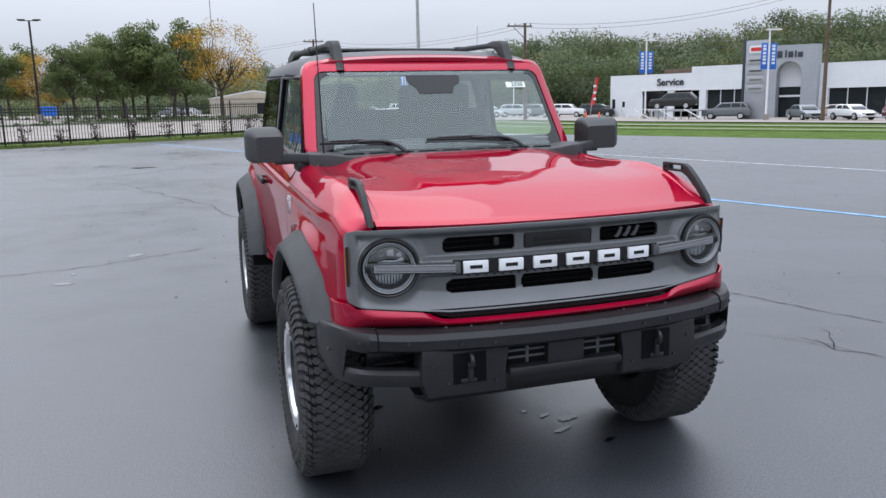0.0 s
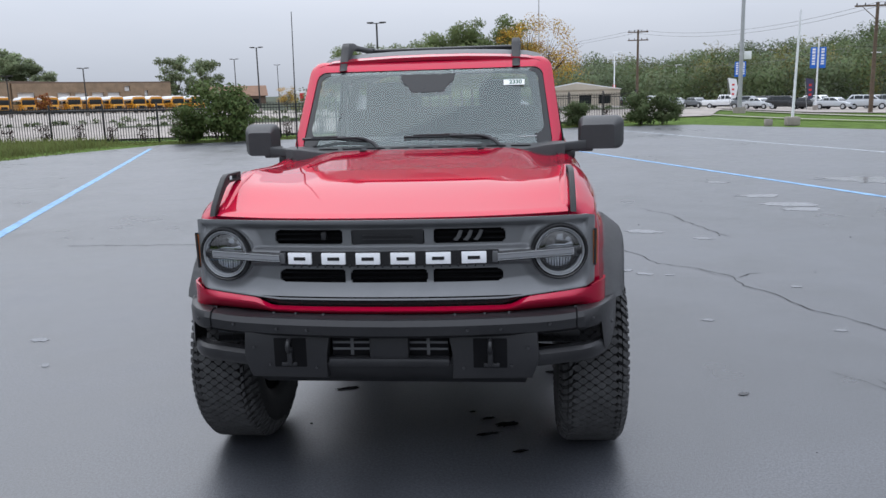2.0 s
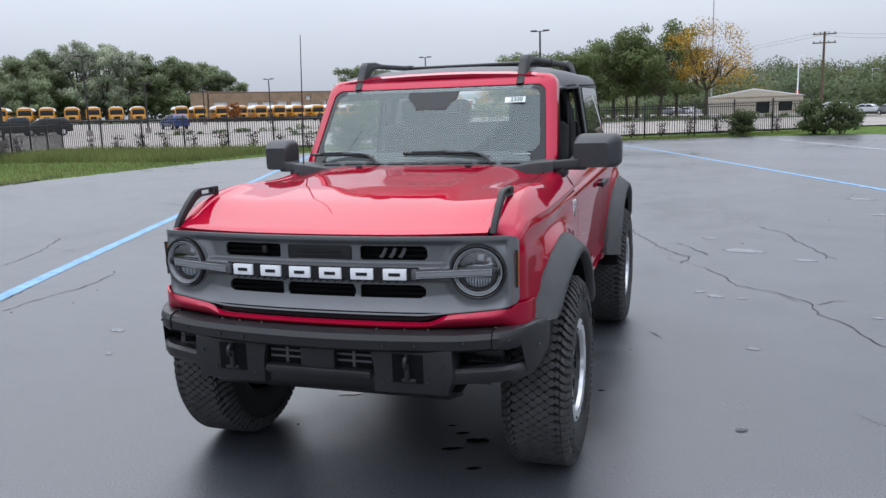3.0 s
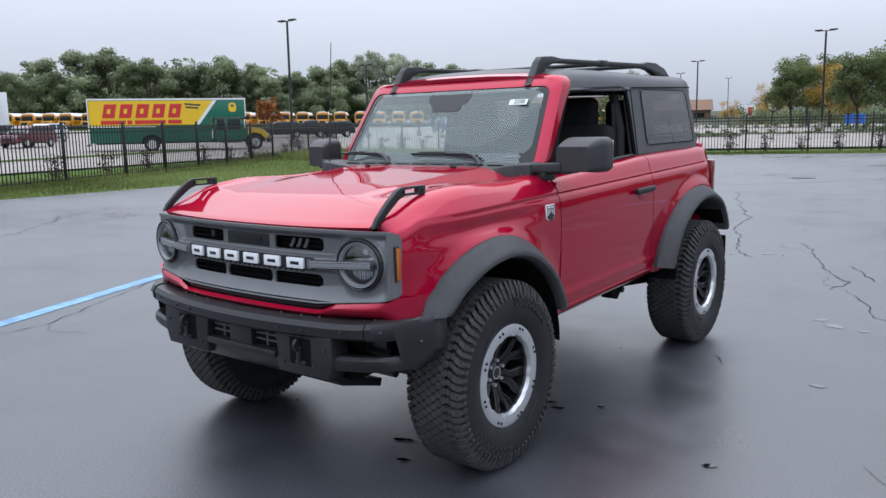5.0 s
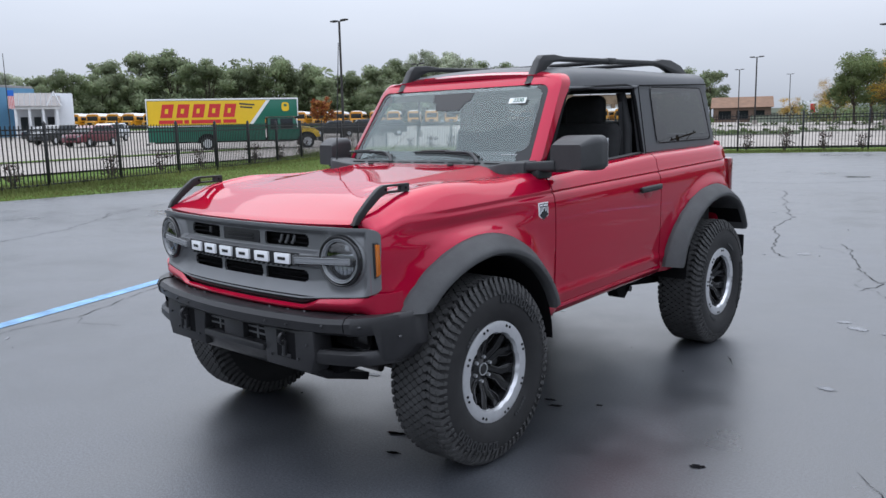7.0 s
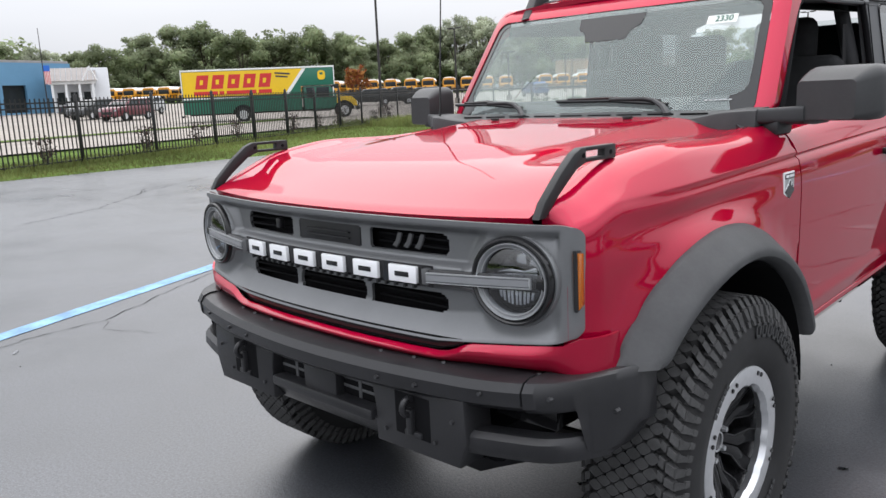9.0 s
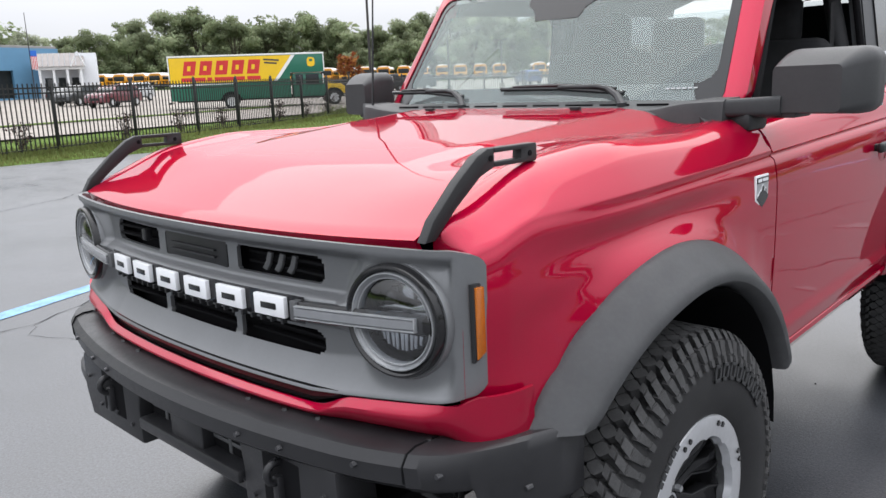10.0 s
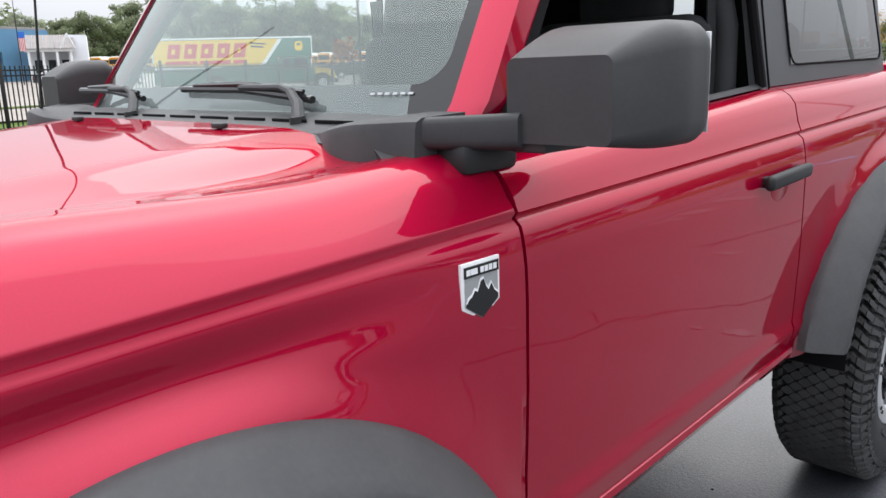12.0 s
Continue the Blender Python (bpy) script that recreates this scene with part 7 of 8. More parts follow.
M_YELLOWSIGN = material("truck_yellow", (0.75, 0.48, 0.015), 0.4, spots=0.06, scale=1.0, coat=0.3)
M_GREENTRUCK = material("truck_green", (0.012, 0.13, 0.085), 0.4, spots=0.08, scale=1.0, coat=0.3)

for x, y, h, ban in ((48.2, 57.0, 7.95, True), (45.8, 73.4, 8.3, True), (9.5, 186.2, 8.3, True), (12.9, 120.8, 8.1, False), (29.5, 163.9, 8.1, False), (32.5, 125.5, 8.1, True), (59.4, 192.8, 8.3, False), (32.4, 91.2, 8.1, True), (53.0, 128.4, 8.1, False)):
    pl = street_pole(x, y, h, M_POLEWHITE, "white painted lamp post of the car dealer", "single")
    if ban:
        for s in (-1, 1):
            banner(pl, h - 2.3, s, int(x * 7))
big_pole = thing("flag_pole", (15.0, 54.6, terrain(15, 54.6)), "tall galvanised pole on the lawn", "pole")
part("pole", rod((0, 0, -0.1), (0, 0, 14.5), 0.16, 0.09, 12), M_POLEGREY, big_pole)
part("pole_base", rod((0, 0, -0.1), (0, 0, 0.35), 0.42, 0.42, 14), M_CONCRETE, big_pole)
part("notice", box((0.5, 0.03, 0.55), (0.42, 0, 3.9), 0.01), M_POLEWHITE, big_pole)
mast = thing("mast", (*at_azimuth(1.55, 96, -1.26, -3.3), 0), "slim tall grey mast behind the golden tree", "pole")
part("pole", rod((0, 0, -0.2), (0, 0, 17.5), 0.09, 0.04, 8), M_POLEGREY, mast)
post = thing("white_post", (13.0, 36.5, 0), "slim white post on a concrete block", "post")
part("pole", rod((0, 0, 0.4), (0.12, 0, 5.4), 0.07, 0.05, 10), M_POLEWHITE, post)
part("block", box((0.62, 0.5, 0.42), (0, 0, 0.21), 0.05), M_CONCRETE, post)
tagged(new("utility_box", finish(box((0.34, 0.3, 0.32), (12.0, 36.9, 0.16), 0.02), "utility_box", M_CONCRETE)), "small pale utility box on the lawn's edge", "utility box")


def utility_pole(x, y, h, arms=1):
    p = thing("utility_pole", (x, y, terrain(x, y)), "weathered wooden utility pole with crossarm", "utility pole", "utility poles")
    part("pole", rod((0, 0, -0.2), (0, 0, h), 0.17, 0.11, 10), M_WOODPOLE, p)
    for k in range(arms):
        part("crossarm", box((2.3, 0.10, 0.12), (-0.5 if arms == 1 else 0, 0, h - 0.25 - 0.9 * k), 0.01), M_WOODPOLE, p)
        for dx in (-1.0, -0.4, 0.4, 1.0):
            part("insulator", lathe([(0.0, 0.18), (0.04, 0.15), (0.05, 0.0)], 8, axis="z"), M_GLOSSBLACK, p).location = (dx - (0.5 if arms == 1 else 0), 0, h - 0.19 - 0.9 * k)
    if arms == 1:
        part("brace", rod((0, 0, h - 1.3), (-1.1, 0, h - 0.3), 0.03, n=6), M_WOODPOLE, p)
    return x, y, terrain(x, y) + h


poles = [utility_pole(12.5, 90.6, 8.6, 2), utility_pole(26.4, 61.2, 8.2, 1), utility_pole(47.6, 49.5, 10.8, 2)]
far_l, far_r = (-30.0, 160.0, 10.0), (90.0, 20.0, 11.0)
chain_pts = [far_l, poles[0], poles[1], poles[2], far_r]
for a, b in zip(chain_pts, chain_pts[1:]):
    for off in (0.0, -0.35, -3.2):
        a3, b3 = Vector(a) + Vector((off * 0.5, 0, off)), Vector(b) + Vector((off * 0.5, 0, off))
        pts = [a3.lerp(b3, k / 16) - Vector((0, 0, 1.1 * 4 * (k / 16) * (1 - k / 16))) for k in range(17)]
        tagged(new("power_line", finish(tube(pts, 0.013, 5), "power_line", M_GLOSSBLACK)), "thin sagging overhead power line", "cable", "power lines")


# ---- buildings ----
def wall_with_holes(length, height, holes, thick, mat, name, parent, top_fn=None):
    """A wall in the local x-z plane with real rectangular openings."""
    xs_ = sorted({0.0, length} | {h[0] for h in holes} | {h[1] for h in holes})
    zs_ = sorted({0.0, height} | {h[2] for h in holes} | {h[3] for h in holes})
    bm = bmesh.new()
    for x0, x1 in zip(xs_, xs_[1:]):
        for z0, z1 in zip(zs_, zs_[1:]):
            cx, cz = (x0 + x1) / 2, (z0 + z1) / 2
            if any(h[0] < cx < h[1] and h[2] < cz < h[3] for h in holes):
                continue
            v = [bm.verts.new(p) for p in ((x0, 0, z0), (x1, 0, z0), (x1, 0, z1), (x0, 0, z1))]
            bm.faces.new(v)
    bmesh.ops.remove_doubles(bm, verts=bm.verts, dist=0.001)
    bmesh.ops.solidify(bm, geom=bm.faces[:], thickness=-thick)
    bmesh.ops.recalc_face_normals(bm, faces=bm.faces)
    return part(name, bm, mat, parent)


def facade_frame(p, q):
    """Local x from p to q, local y away from the viewer, at ground level."""
    d = Vector((q[0] - p[0], q[1] - p[1], 0)).normalized()
    n = Vector((-d.y, d.x, 0))
    z = min(terrain(*p), terrain(*q))
    return Matrix((( d.x, n.x, 0, p[0]), (d.y, n.y, 0, p[1]), (0, 0, 1, z), (0, 0, 0, 1)))


# car dealer with service bays and arched entrance
dealer_m = facade_frame((50.0, 88.3), (64.2, 66.2))
dealer_m[2][3] = -0.95
dealer = thing("dealership", dealer_m, "white flat-roofed car dealership with grey arched entrance", "building")
low_holes = [(0.25, 0.7, 1.2, 2.4), (1.5, 2.2, 0.3, 2.45), (4.4, 7.7, 0.0, 3.28), (8.55, 10.69, 0.0, 3.28)]
wall_with_holes(10.7, 5.3, low_holes, 0.3, M_WALLWHITE, "wall", dealer)
hi = wall_with_holes(8.3, 6.0, [(0.0, 1.0, 0.0, 3.25), (1.8, 8.2, 0.4, 3.25)], 0.3, M_WALLWHITE, "wall", dealer)
hi.location = (10.7, -0.05, 0)
part("side_wall", box((0.3, 14, 5.3), (0.15, 7.3, 2.65)), M_WALLWHITE, dealer)
part("roof", box((19, 13.6, 0.3), (9.6, 7.3, 4.95), 0.02), M_BROWN, dealer)
part("roof_edge", box((4.8, 0.4, 0.75), (8.2, 3.0, 5.55), 0.02), M_BROWN, dealer)
part("back_wall", box((48, 0.3, 5.2), (24, 14.5, 2.6)), M_WALLWHITE, dealer)
part("service_door", box((0.68, 0.08, 2.12), (1.85, -0.22, 1.37), 0.01), M_POLEWHITE, dealer)
part("door_window", box((0.36, 0.04, 0.7), (1.85, -0.27, 1.75)), M_WINDOWDARK, dealer)
part("office_window", box((0.44, 0.06, 1.18), (0.475, -0.18, 1.8)), M_WINDOWDARK, dealer)
part("bay_floor", box((10, 6, 0.1), (9, 3.5, 0.05)), M_ROAD, dealer)
part("bay_inside", box((10, 0.2, 4.5), (9, 7.0, 2.3)), M_INTERIOR, dealer)
part("bay_ceiling", box((10, 6.4, 0.1), (9, 3.6, 4.0)), M_INTERIOR, dealer)
part("half_open_door", box((1.9, 0.08, 2.2), (6.7, 0.35, 1.1)), M_WALLGREY, dealer)
part("bay_lintel", box((8.2, 0.06, 0.22), (8.0, -0.34, 3.42)), M_POLEWHITE, dealer)
for k in range(4):
    part("shop_window", box((1.52, 0.06, 2.8), (13.35 + 1.6 * k, 0.10, 1.85)), M_WINDOWDARK, dealer)
    part("mullion", box((0.08, 0.12, 2.85), (12.54 + 1.6 * k, 0.02, 1.85)), M_WALLWHITE, dealer)
# arched tower
arch_o = [(20.7, 0.0), (20.7, 4.75)] + [(22.0 - 1.3 * math.cos(radians(a)), 4.75 + 1.32 * math.sin(radians(a))) for a in range(10, 171, 10)] + [(23.3, 4.75), (23.3, 0.0)]
outline = [(19.0, 0.0)] + arch_o + [(24.95, 0.0), (24.95, 7.75), (19.0, 7.85)]
part("entrance_tower", prism(outline, 1.2, "y", (0, -0.6, 0)), M_WALLGREY, dealer)
part("entrance_panel", box((2.8, 0.2, 3.2), (22.0, 0.1, 4.95)), M_WALLWHITE, dealer)
part("entrance_glass", box((2.6, 0.1, 3.3), (22.0, 0.1, 1.65)), M_WINDOWDARK, dealer)
part("entrance_beam", box((2.5, 0.2, 0.22), (22.0, -0.1, 2.35)), M_WALLWHITE, dealer)
for x, w, h in ((20.95, 0.55, 0.72), (21.6, 0.16, 0.78), (22.1, 0.5, 0.62), (22.62, 0.16, 0.70), (23.1, 0.5, 0.54)):
    part("sign_block", box((w, 0.08, h), (x, -1.24, 6.48 + 0.5 * h), 0.02), M_SIGNGREY, dealer)
wing = wall_with_holes(24.0, 5.75, [(0.9, 23.4, 0.3, 3.1)], 0.3, M_WALLWHITE, "wall", dealer)
wing.location = (24.95, 0, 0)
for k in range(12):
    part("shop_window", box((1.78, 0.06, 2.8), (26.8 + 1.86 * k, 0.12, 1.7)), M_WINDOWDARK, dealer)
    part("mullion", box((0.08, 0.14, 2.8), (25.88 + 1.86 * k, 0.02, 1.7)), M_WALLWHITE, dealer)
part("roof", box((30, 13.6, 0.3), (34, 7.3, 5.4), 0.02), M_ROOFGREY, dealer)
word = bpy.data.curves.new("service_word", "FONT")
word.body, word.size, word.extrude, word.offset = "Service", 1.18, 0.05, 0.022
word.align_x, word.align_y = "CENTER", "CENTER"
word.materials.append(M_SIGNGREY)
wob = new("service_word", word)
wob.parent = dealer
wob.matrix_basis = Matrix.Translation((8.04, -0.37, 4.28)) @ Matrix.Rotation(radians(90), 4, "X")
# ramp rail with the display ramp
ramp = thing("display_ramp", facade_frame((42.6, 70.5), (48.0, 63.4)), "white railed display ramp carrying a car", "ramp")
part("deck", box((5.4, 2.4, 0.16), (4.6, 0.4, 0.95), 0.02), M_POLEGREY, ramp)
for k in range(4):
    for s in (-0.9, 1.5):
        part("leg", box((0.10, 0.10, 0.95), (2.2 + 1.6 * k, s, 0.45)), M_POLEGREY, ramp)
for k, x in enumerate((0.0, 1.3, 2.6, 3.9)):
    part("rail_post", box((0.07, 0.07, 1.15), (x, -1.5, 0.57)), M_POLEWHITE, ramp)
part("rail_bar", box((4.0, 0.06, 0.07), (1.9, -1.5, 1.12)), M_POLEWHITE, ramp)
for k in range(3):
    part("rail_brace", rod((0.6 + 2.6 * k, -1.3, 1.1), (2.6 + 2.6 * k, -1.3, 0.05), 0.05, n=6), M_POLEWHITE, ramp)
# pylon sign
pylon = thing("pylon_sign", facade_frame((50.9, 63.9), (52.5, 61.5)), "tall grey pylon sign with plain panels", "sign")
part("panel", box((1.95, 0.5, 7.6), (1.25, 0, 3.8), 0.03), M_WALLGREY, pylon)
part("edge", box((0.25, 0.56, 7.7), (0.12, 0, 3.85), 0.02), M_SIGNGREY, pylon)
for k, z in enumerate((5.7, 4.7, 3.85, 3.0)):
    part("sign_panel", box((1.6, 0.04, 0.75), (1.28, -0.27, z), 0.01), M_POLEGREY, pylon)
    part("sign_bar", box((1.2, 0.02, 0.14), (1.28, -0.30, z), 0.0), M_SIGNGREY if k < 2 else M_GRILLE, pylon)
part("badge", prism(rounded_rect(1.35, 0.72, 0.2), 0.06, "y", (1.28, -0.28, 6.75)), M_POLEWHITE, pylon)
part("badge_bar", box((1.0, 0.03, 0.34), (1.28, -0.32, 6.75), 0.0), M_REDSIGN, pylon)


def feather_flag(x, y, h, mat, lean):
    f = thing("feather_flag", (x, y, terrain(x, y)), "tall feather flag with plain bars", "flag", "feather flags")
    part("pole", rod((0, 0, 0), (lean, 0, h), 0.03, 0.015, 6), M_POLEGREY, f)
    out = [(0.05, h * 0.32), (0.55, h * 0.36), (0.75, h * 0.7), (0.72 + lean * 0.4, h * 0.96), (lean + 0.1, h)]
    fl = part("flag", prism(out, 0.02, "y"), mat, f)
    for k in range(3):
        part("bar", box((0.30, 0.03, 0.22), (0.36 + lean * 0.3, 0, h * (0.48 + 0.15 * k))), M_POLEWHITE if mat is M_REDSIGN else M_REDSIGN, fl)


feather_flag(23.7, 93.7, 3.6, M_POLEWHITE, -0.5)
feather_flag(36.5, 68.5, 4.2, M_REDSIGN, 0.6)
feather_flag(31.6, 91.5, 3.6, M_DARKFLAG, -0.4)
feather_flag(12.8, 125.8, 3.6, M_REDSIGN, 0.3)
sandwich = thing("sandwich_board", (31.6, 66.2, terrain(31.6, 66.2)), "white folding sign board on the yard", "sign")
part("board", box((0.9, 0.05, 1.1), (0, 0, 0.6), 0.01, rot=Matrix.Rotation(radians(12), 4, "X")), M_POLEWHITE, sandwich)
part("bar", box((0.6, 0.03, 0.3), (0, -0.06, 0.7), 0.0, rot=Matrix.Rotation(radians(12), 4, "X")), M_GRILLE, sandwich)
M_CONE = material("orange_cone", (0.75, 0.12, 0.03), 0.6, spots=0.1, scale=8)
for x, y in ((34.8, 66.0), (37.4, 68.2)):
    c = thing("traffic_cone", (x, y, terrain(x, y)), "small orange traffic cone", "cone", "traffic cones")
    part("cone", rod((0, 0, 0.04), (0, 0, 0.75), 0.18, 0.04, 12), M_CONE, c)
    part("foot", box((0.42, 0.42, 0.05), (0, 0, 0.025), 0.01), M_GLOSSBLACK, c)


def shed(name, p, q, depth, h, mat, roof_mat, label, rise=0.0, holes=(), hole_mat=None, front_rise=False):
    """A plain building: walls with openings filled by panes or doors, and a roof."""
    b = thing(name, facade_frame(p, q), label, "building")
    ln = math.hypot(q[0] - p[0], q[1] - p[1])
    wall_with_holes(ln, h, list(holes), 0.3, mat, "wall", b)
    for x in (0.15, ln - 0.15):
        part("side_wall", box((0.3, depth, h), (x, depth / 2 + 0.3, h / 2)), mat, b)
    part("back_wall", box((ln, 0.3, h), (ln / 2, depth + 0.4, h / 2)), mat, b)
    if rise > 0:
        if front_rise:
            out = [(-0.3, h - 0.02), (ln + 0.3, h - 0.02), (ln / 2, h + rise)]
            part("roof", prism(out, depth + 0.8, "y", (0, depth / 2 + 0.1, 0)), roof_mat, b)
            part("gable", prism([(0, h - 0.05), (ln, h - 0.05), (ln / 2, h + rise - 0.15)], 0.3, "y", (0, -0.32, 0)), mat, b)
        else:
            out = [(-0.8, h), (depth + 1.0, h), (depth / 2, h + rise)]
            part("roof", prism(out, ln + 1.0, "x", (ln / 2, 0, 0)), roof_mat, b)
    else:
        part("roof", box((ln + 0.2, depth + 0.3, 0.35), (ln / 2, depth / 2 + 0.2, h + 0.10), 0.03), roof_mat, b)
    for x0, x1, z0, z1 in holes:
        part("pane", box((x1 - x0, 0.06, z1 - z0), ((x0 + x1) / 2, 0.16, (z0 + z1) / 2)), hole_mat or M_WINDOWDARK, b)
    return b


shed("warehouse", (-95.9, 136.1), (-75.4, 158.3), 18, 5.9, M_BRICK, M_BROWN, "long tan brick warehouse with white dock doors", 0, [(0.8, 3.7, 1.0, 4.2), (7.8, 10.1, 1.0, 4.1), (11.0, 13.3, 1.0, 4.1), (14.2, 16.4, 1.0, 4.1), (17.2, 19.6, 1.0, 4.1), (20.6, 21.7, 4.3, 5.3), (24.6, 25.3, 3.2, 4.4)], M_POLEWHITE)
shed("warehouse", (-101.6, 138.2), (-96.2, 136.2), 10, 5.75, M_BRICK, M_BROWN, "end block of a tan brick warehouse", 0)
shed("shop", (0.8, 106.5), (12.2, 105.9), 16, 2.3, M_TANWALL, M_WALLWHITE, "low tan metal-clad shop building", 1.0, [(6.0, 7.6, 0.0, 1.6), (8.6, 10.2, 0.4, 1.5)], M_WINDOWDARK, True)
shed("house", (-64.4, 153.2), (-54.4, 157.2), 10, 3.0, M_BROWN, M_ROOFTILE, "low house with wide brown hipped roof", 2.2, [(1, 3.4, 0.8, 2.4), (4.4, 6.6, 0.8, 2.4), (7.6, 9.6, 0.8, 2.4)])
shed("shed", (-49.0, 178.0), (-41.0, 180.0), 8, 3.4, M_WALLGREY, M_WALLWHITE, "pale grey flat shed in the distance", 0, [(2, 4, 0.1, 2.4)])
sign_far = thing("sign", (-47.4, 159.5, terrain(-47.4, 159.5)), "white sign panel with a red field", "sign")
part("panel", box((2.2, 0.2, 3.0), (0, 0, 2.4), 0.03), M_POLEWHITE, sign_far)
part("red_field", box((0.9, 0.06, 1.7), (0.1, -0.12, 2.6), 0.02), M_REDSIGN, sign_far)
part("post", box((0.3, 0.2, 1.2), (0, 0, 0.5)), M_POLEGREY, sign_far)
tagged(new("dumpster", finish(box((2.3, 1.6, 1.5), (-20.8, 120.0, terrain(-20.8, 120) + 0.75), 0.06), "dumpster", M_BLUESIGN)), "blue steel dumpster far across the yard", "dumpster")
# blue building with a white gabled porch
blue = shed("blue_building", (-81.5, 9.0), (-90.6, 32.8), 16, 5.5, M_BLUEWALL, M_ROOFGREY, "blue metal-clad building with dark shop windows", 0, [(4 + 3.2 * k, 6.8 + 3.2 * k, 0.4, 3.2) for k in range(5)])
porch = thing("porch", facade_frame((-86.1, 29.05), (-84.3, 33.2)), "white porch with a ribbed grey gable roof", "porch")
for k in range(4):
    part("column", box((0.24, 0.24, 3.1), (0.2 + 1.3 * k, 0, 1.55), 0.02), M_POLEWHITE, porch)
part("wall", box((4.4, 0.3, 3.2), (2.1, 2.6, 1.6)), M_WALLWHITE, porch)
for k in range(3):
    part("window", box((0.7, 0.06, 1.3), (0.8 + 1.3 * k, 2.42, 1.6)), M_WINDOWDARK, porch)
part("beam", box((4.6, 0.4, 0.35), (2.15, 0, 3.2), 0.02), M_POLEWHITE, porch)
part("roof", prism([(-0.5, 3.35), (3.2, 3.35), (1.3, 4.75)], 4.7, "x", (2.15, 0, 0)), M_ROOFGREY, porch)
for k in range(9):
    part("roof_seam", rod((0.05 + 0.52 * k, -0.5, 3.39), (0.05 + 0.52 * k, 1.3, 4.79), 0.025, n=4), M_WALLGREY, porch)
part("gable_beam", rod((3.2, -0.7, 3.3), (3.95, -0.8, 4.8), 0.06, n=6), M_POLEWHITE, porch)
part("gable_beam", rod((4.6, -0.7, 3.3), (3.95, -0.8, 4.8), 0.06, n=6), M_POLEWHITE, porch)
part("end_wall", box((1.9, 4, 4.7), (4.75, 2.9, 2.35), 0.02), M_WALLWHITE, porch)
fp = thing("flag_pole", (-78.7, 26.0, terrain(-78.7, 26.0)), "slim flag pole with a striped flag hanging down", "flag pole")
part("pole", rod((0, 0, 0), (0, 0, 8.2), 0.06, 0.03, 8), M_POLEDARK, fp)
flag = part("flag", box((0.06, 0.55, 1.7), (0.05, 0.3, 3.9), 0.01), M_POLEWHITE, fp)
for k in range(4):
    part("stripe", box((0.07, 0.06, 1.2), (0.06, 0.09 + 0.14 * k, 3.65)), M_REDSIGN, flag)
part("canton", box((0.075, 0.56, 0.55), (0.05, 0.3, 4.5)), M_BLUESIGN, flag)


# ---- vehicles far off ----
def car_paint(name, c):
    return material(name, c, 0.3, 0.25, coat=0.8, spots=0.05, scale=3)


PAINTS = {"silver": car_paint("silver_paint", (0.50, 0.52, 0.54)), "white": car_paint("white_paint", (0.78, 0.79, 0.80)), "black": car_paint("black_paint", (0.014, 0.015, 0.017)),
          "grey": car_paint("grey_paint", (0.14, 0.155, 0.165)), "maroon": car_paint("maroon_paint", (0.11, 0.010, 0.020)), "blue": car_paint("blue_paint", (0.02, 0.06, 0.22)), "rose": car_paint("rose_paint", (0.42, 0.32, 0.31))}
WHEEL_BG = finish(lathe([(0.0, 0.09), (0.20, 0.10), (0.23, 0.10), (0.24, 0.11), (0.33, 0.10), (0.34, 0.06), (0.34, -0.10), (0.0, -0.10)], 20), "wheel", M_RUBBER)
RIM_BG = finish(lathe([(0.0, 0.115), (0.10, 0.105), (0.21, 0.112), (0.215, 0.09)], 16), "rim", M_ALU)
SHAPES = {
    "sedan": (4.7, 1.82, [(-2.35, 0.35), (-2.30, 0.62), (-1.55, 0.86), (-0.95, 0.93), (1.45, 0.98), (2.28, 0.92), (2.35, 0.55), (2.30, 0.30), (-2.25, 0.28)], [(-1.00, 0.92), (-0.25, 1.38), (0.95, 1.40), (1.75, 0.97)]),
    "suv": (4.65, 1.88, [(-2.32, 0.42), (-2.30, 0.80), (-2.10, 1.00), (-1.15, 1.08), (1.95, 1.12), (2.28, 1.02), (2.32, 0.50), (2.25, 0.36), (-2.25, 0.34)], [(-1.20, 1.06), (-0.55, 1.62), (1.70, 1.66), (2.18, 1.10)]),
    "pickup": (5.6, 1.95, [(-2.8, 0.45), (-2.78, 0.90), (-2.55, 1.06), (-1.35, 1.12), (2.78, 1.12), (2.80, 0.60), (2.70, 0.42), (-2.70, 0.40)], [(-1.40, 1.10), (-0.80, 1.75), (0.50, 1.78), (0.75, 1.12)]),
}


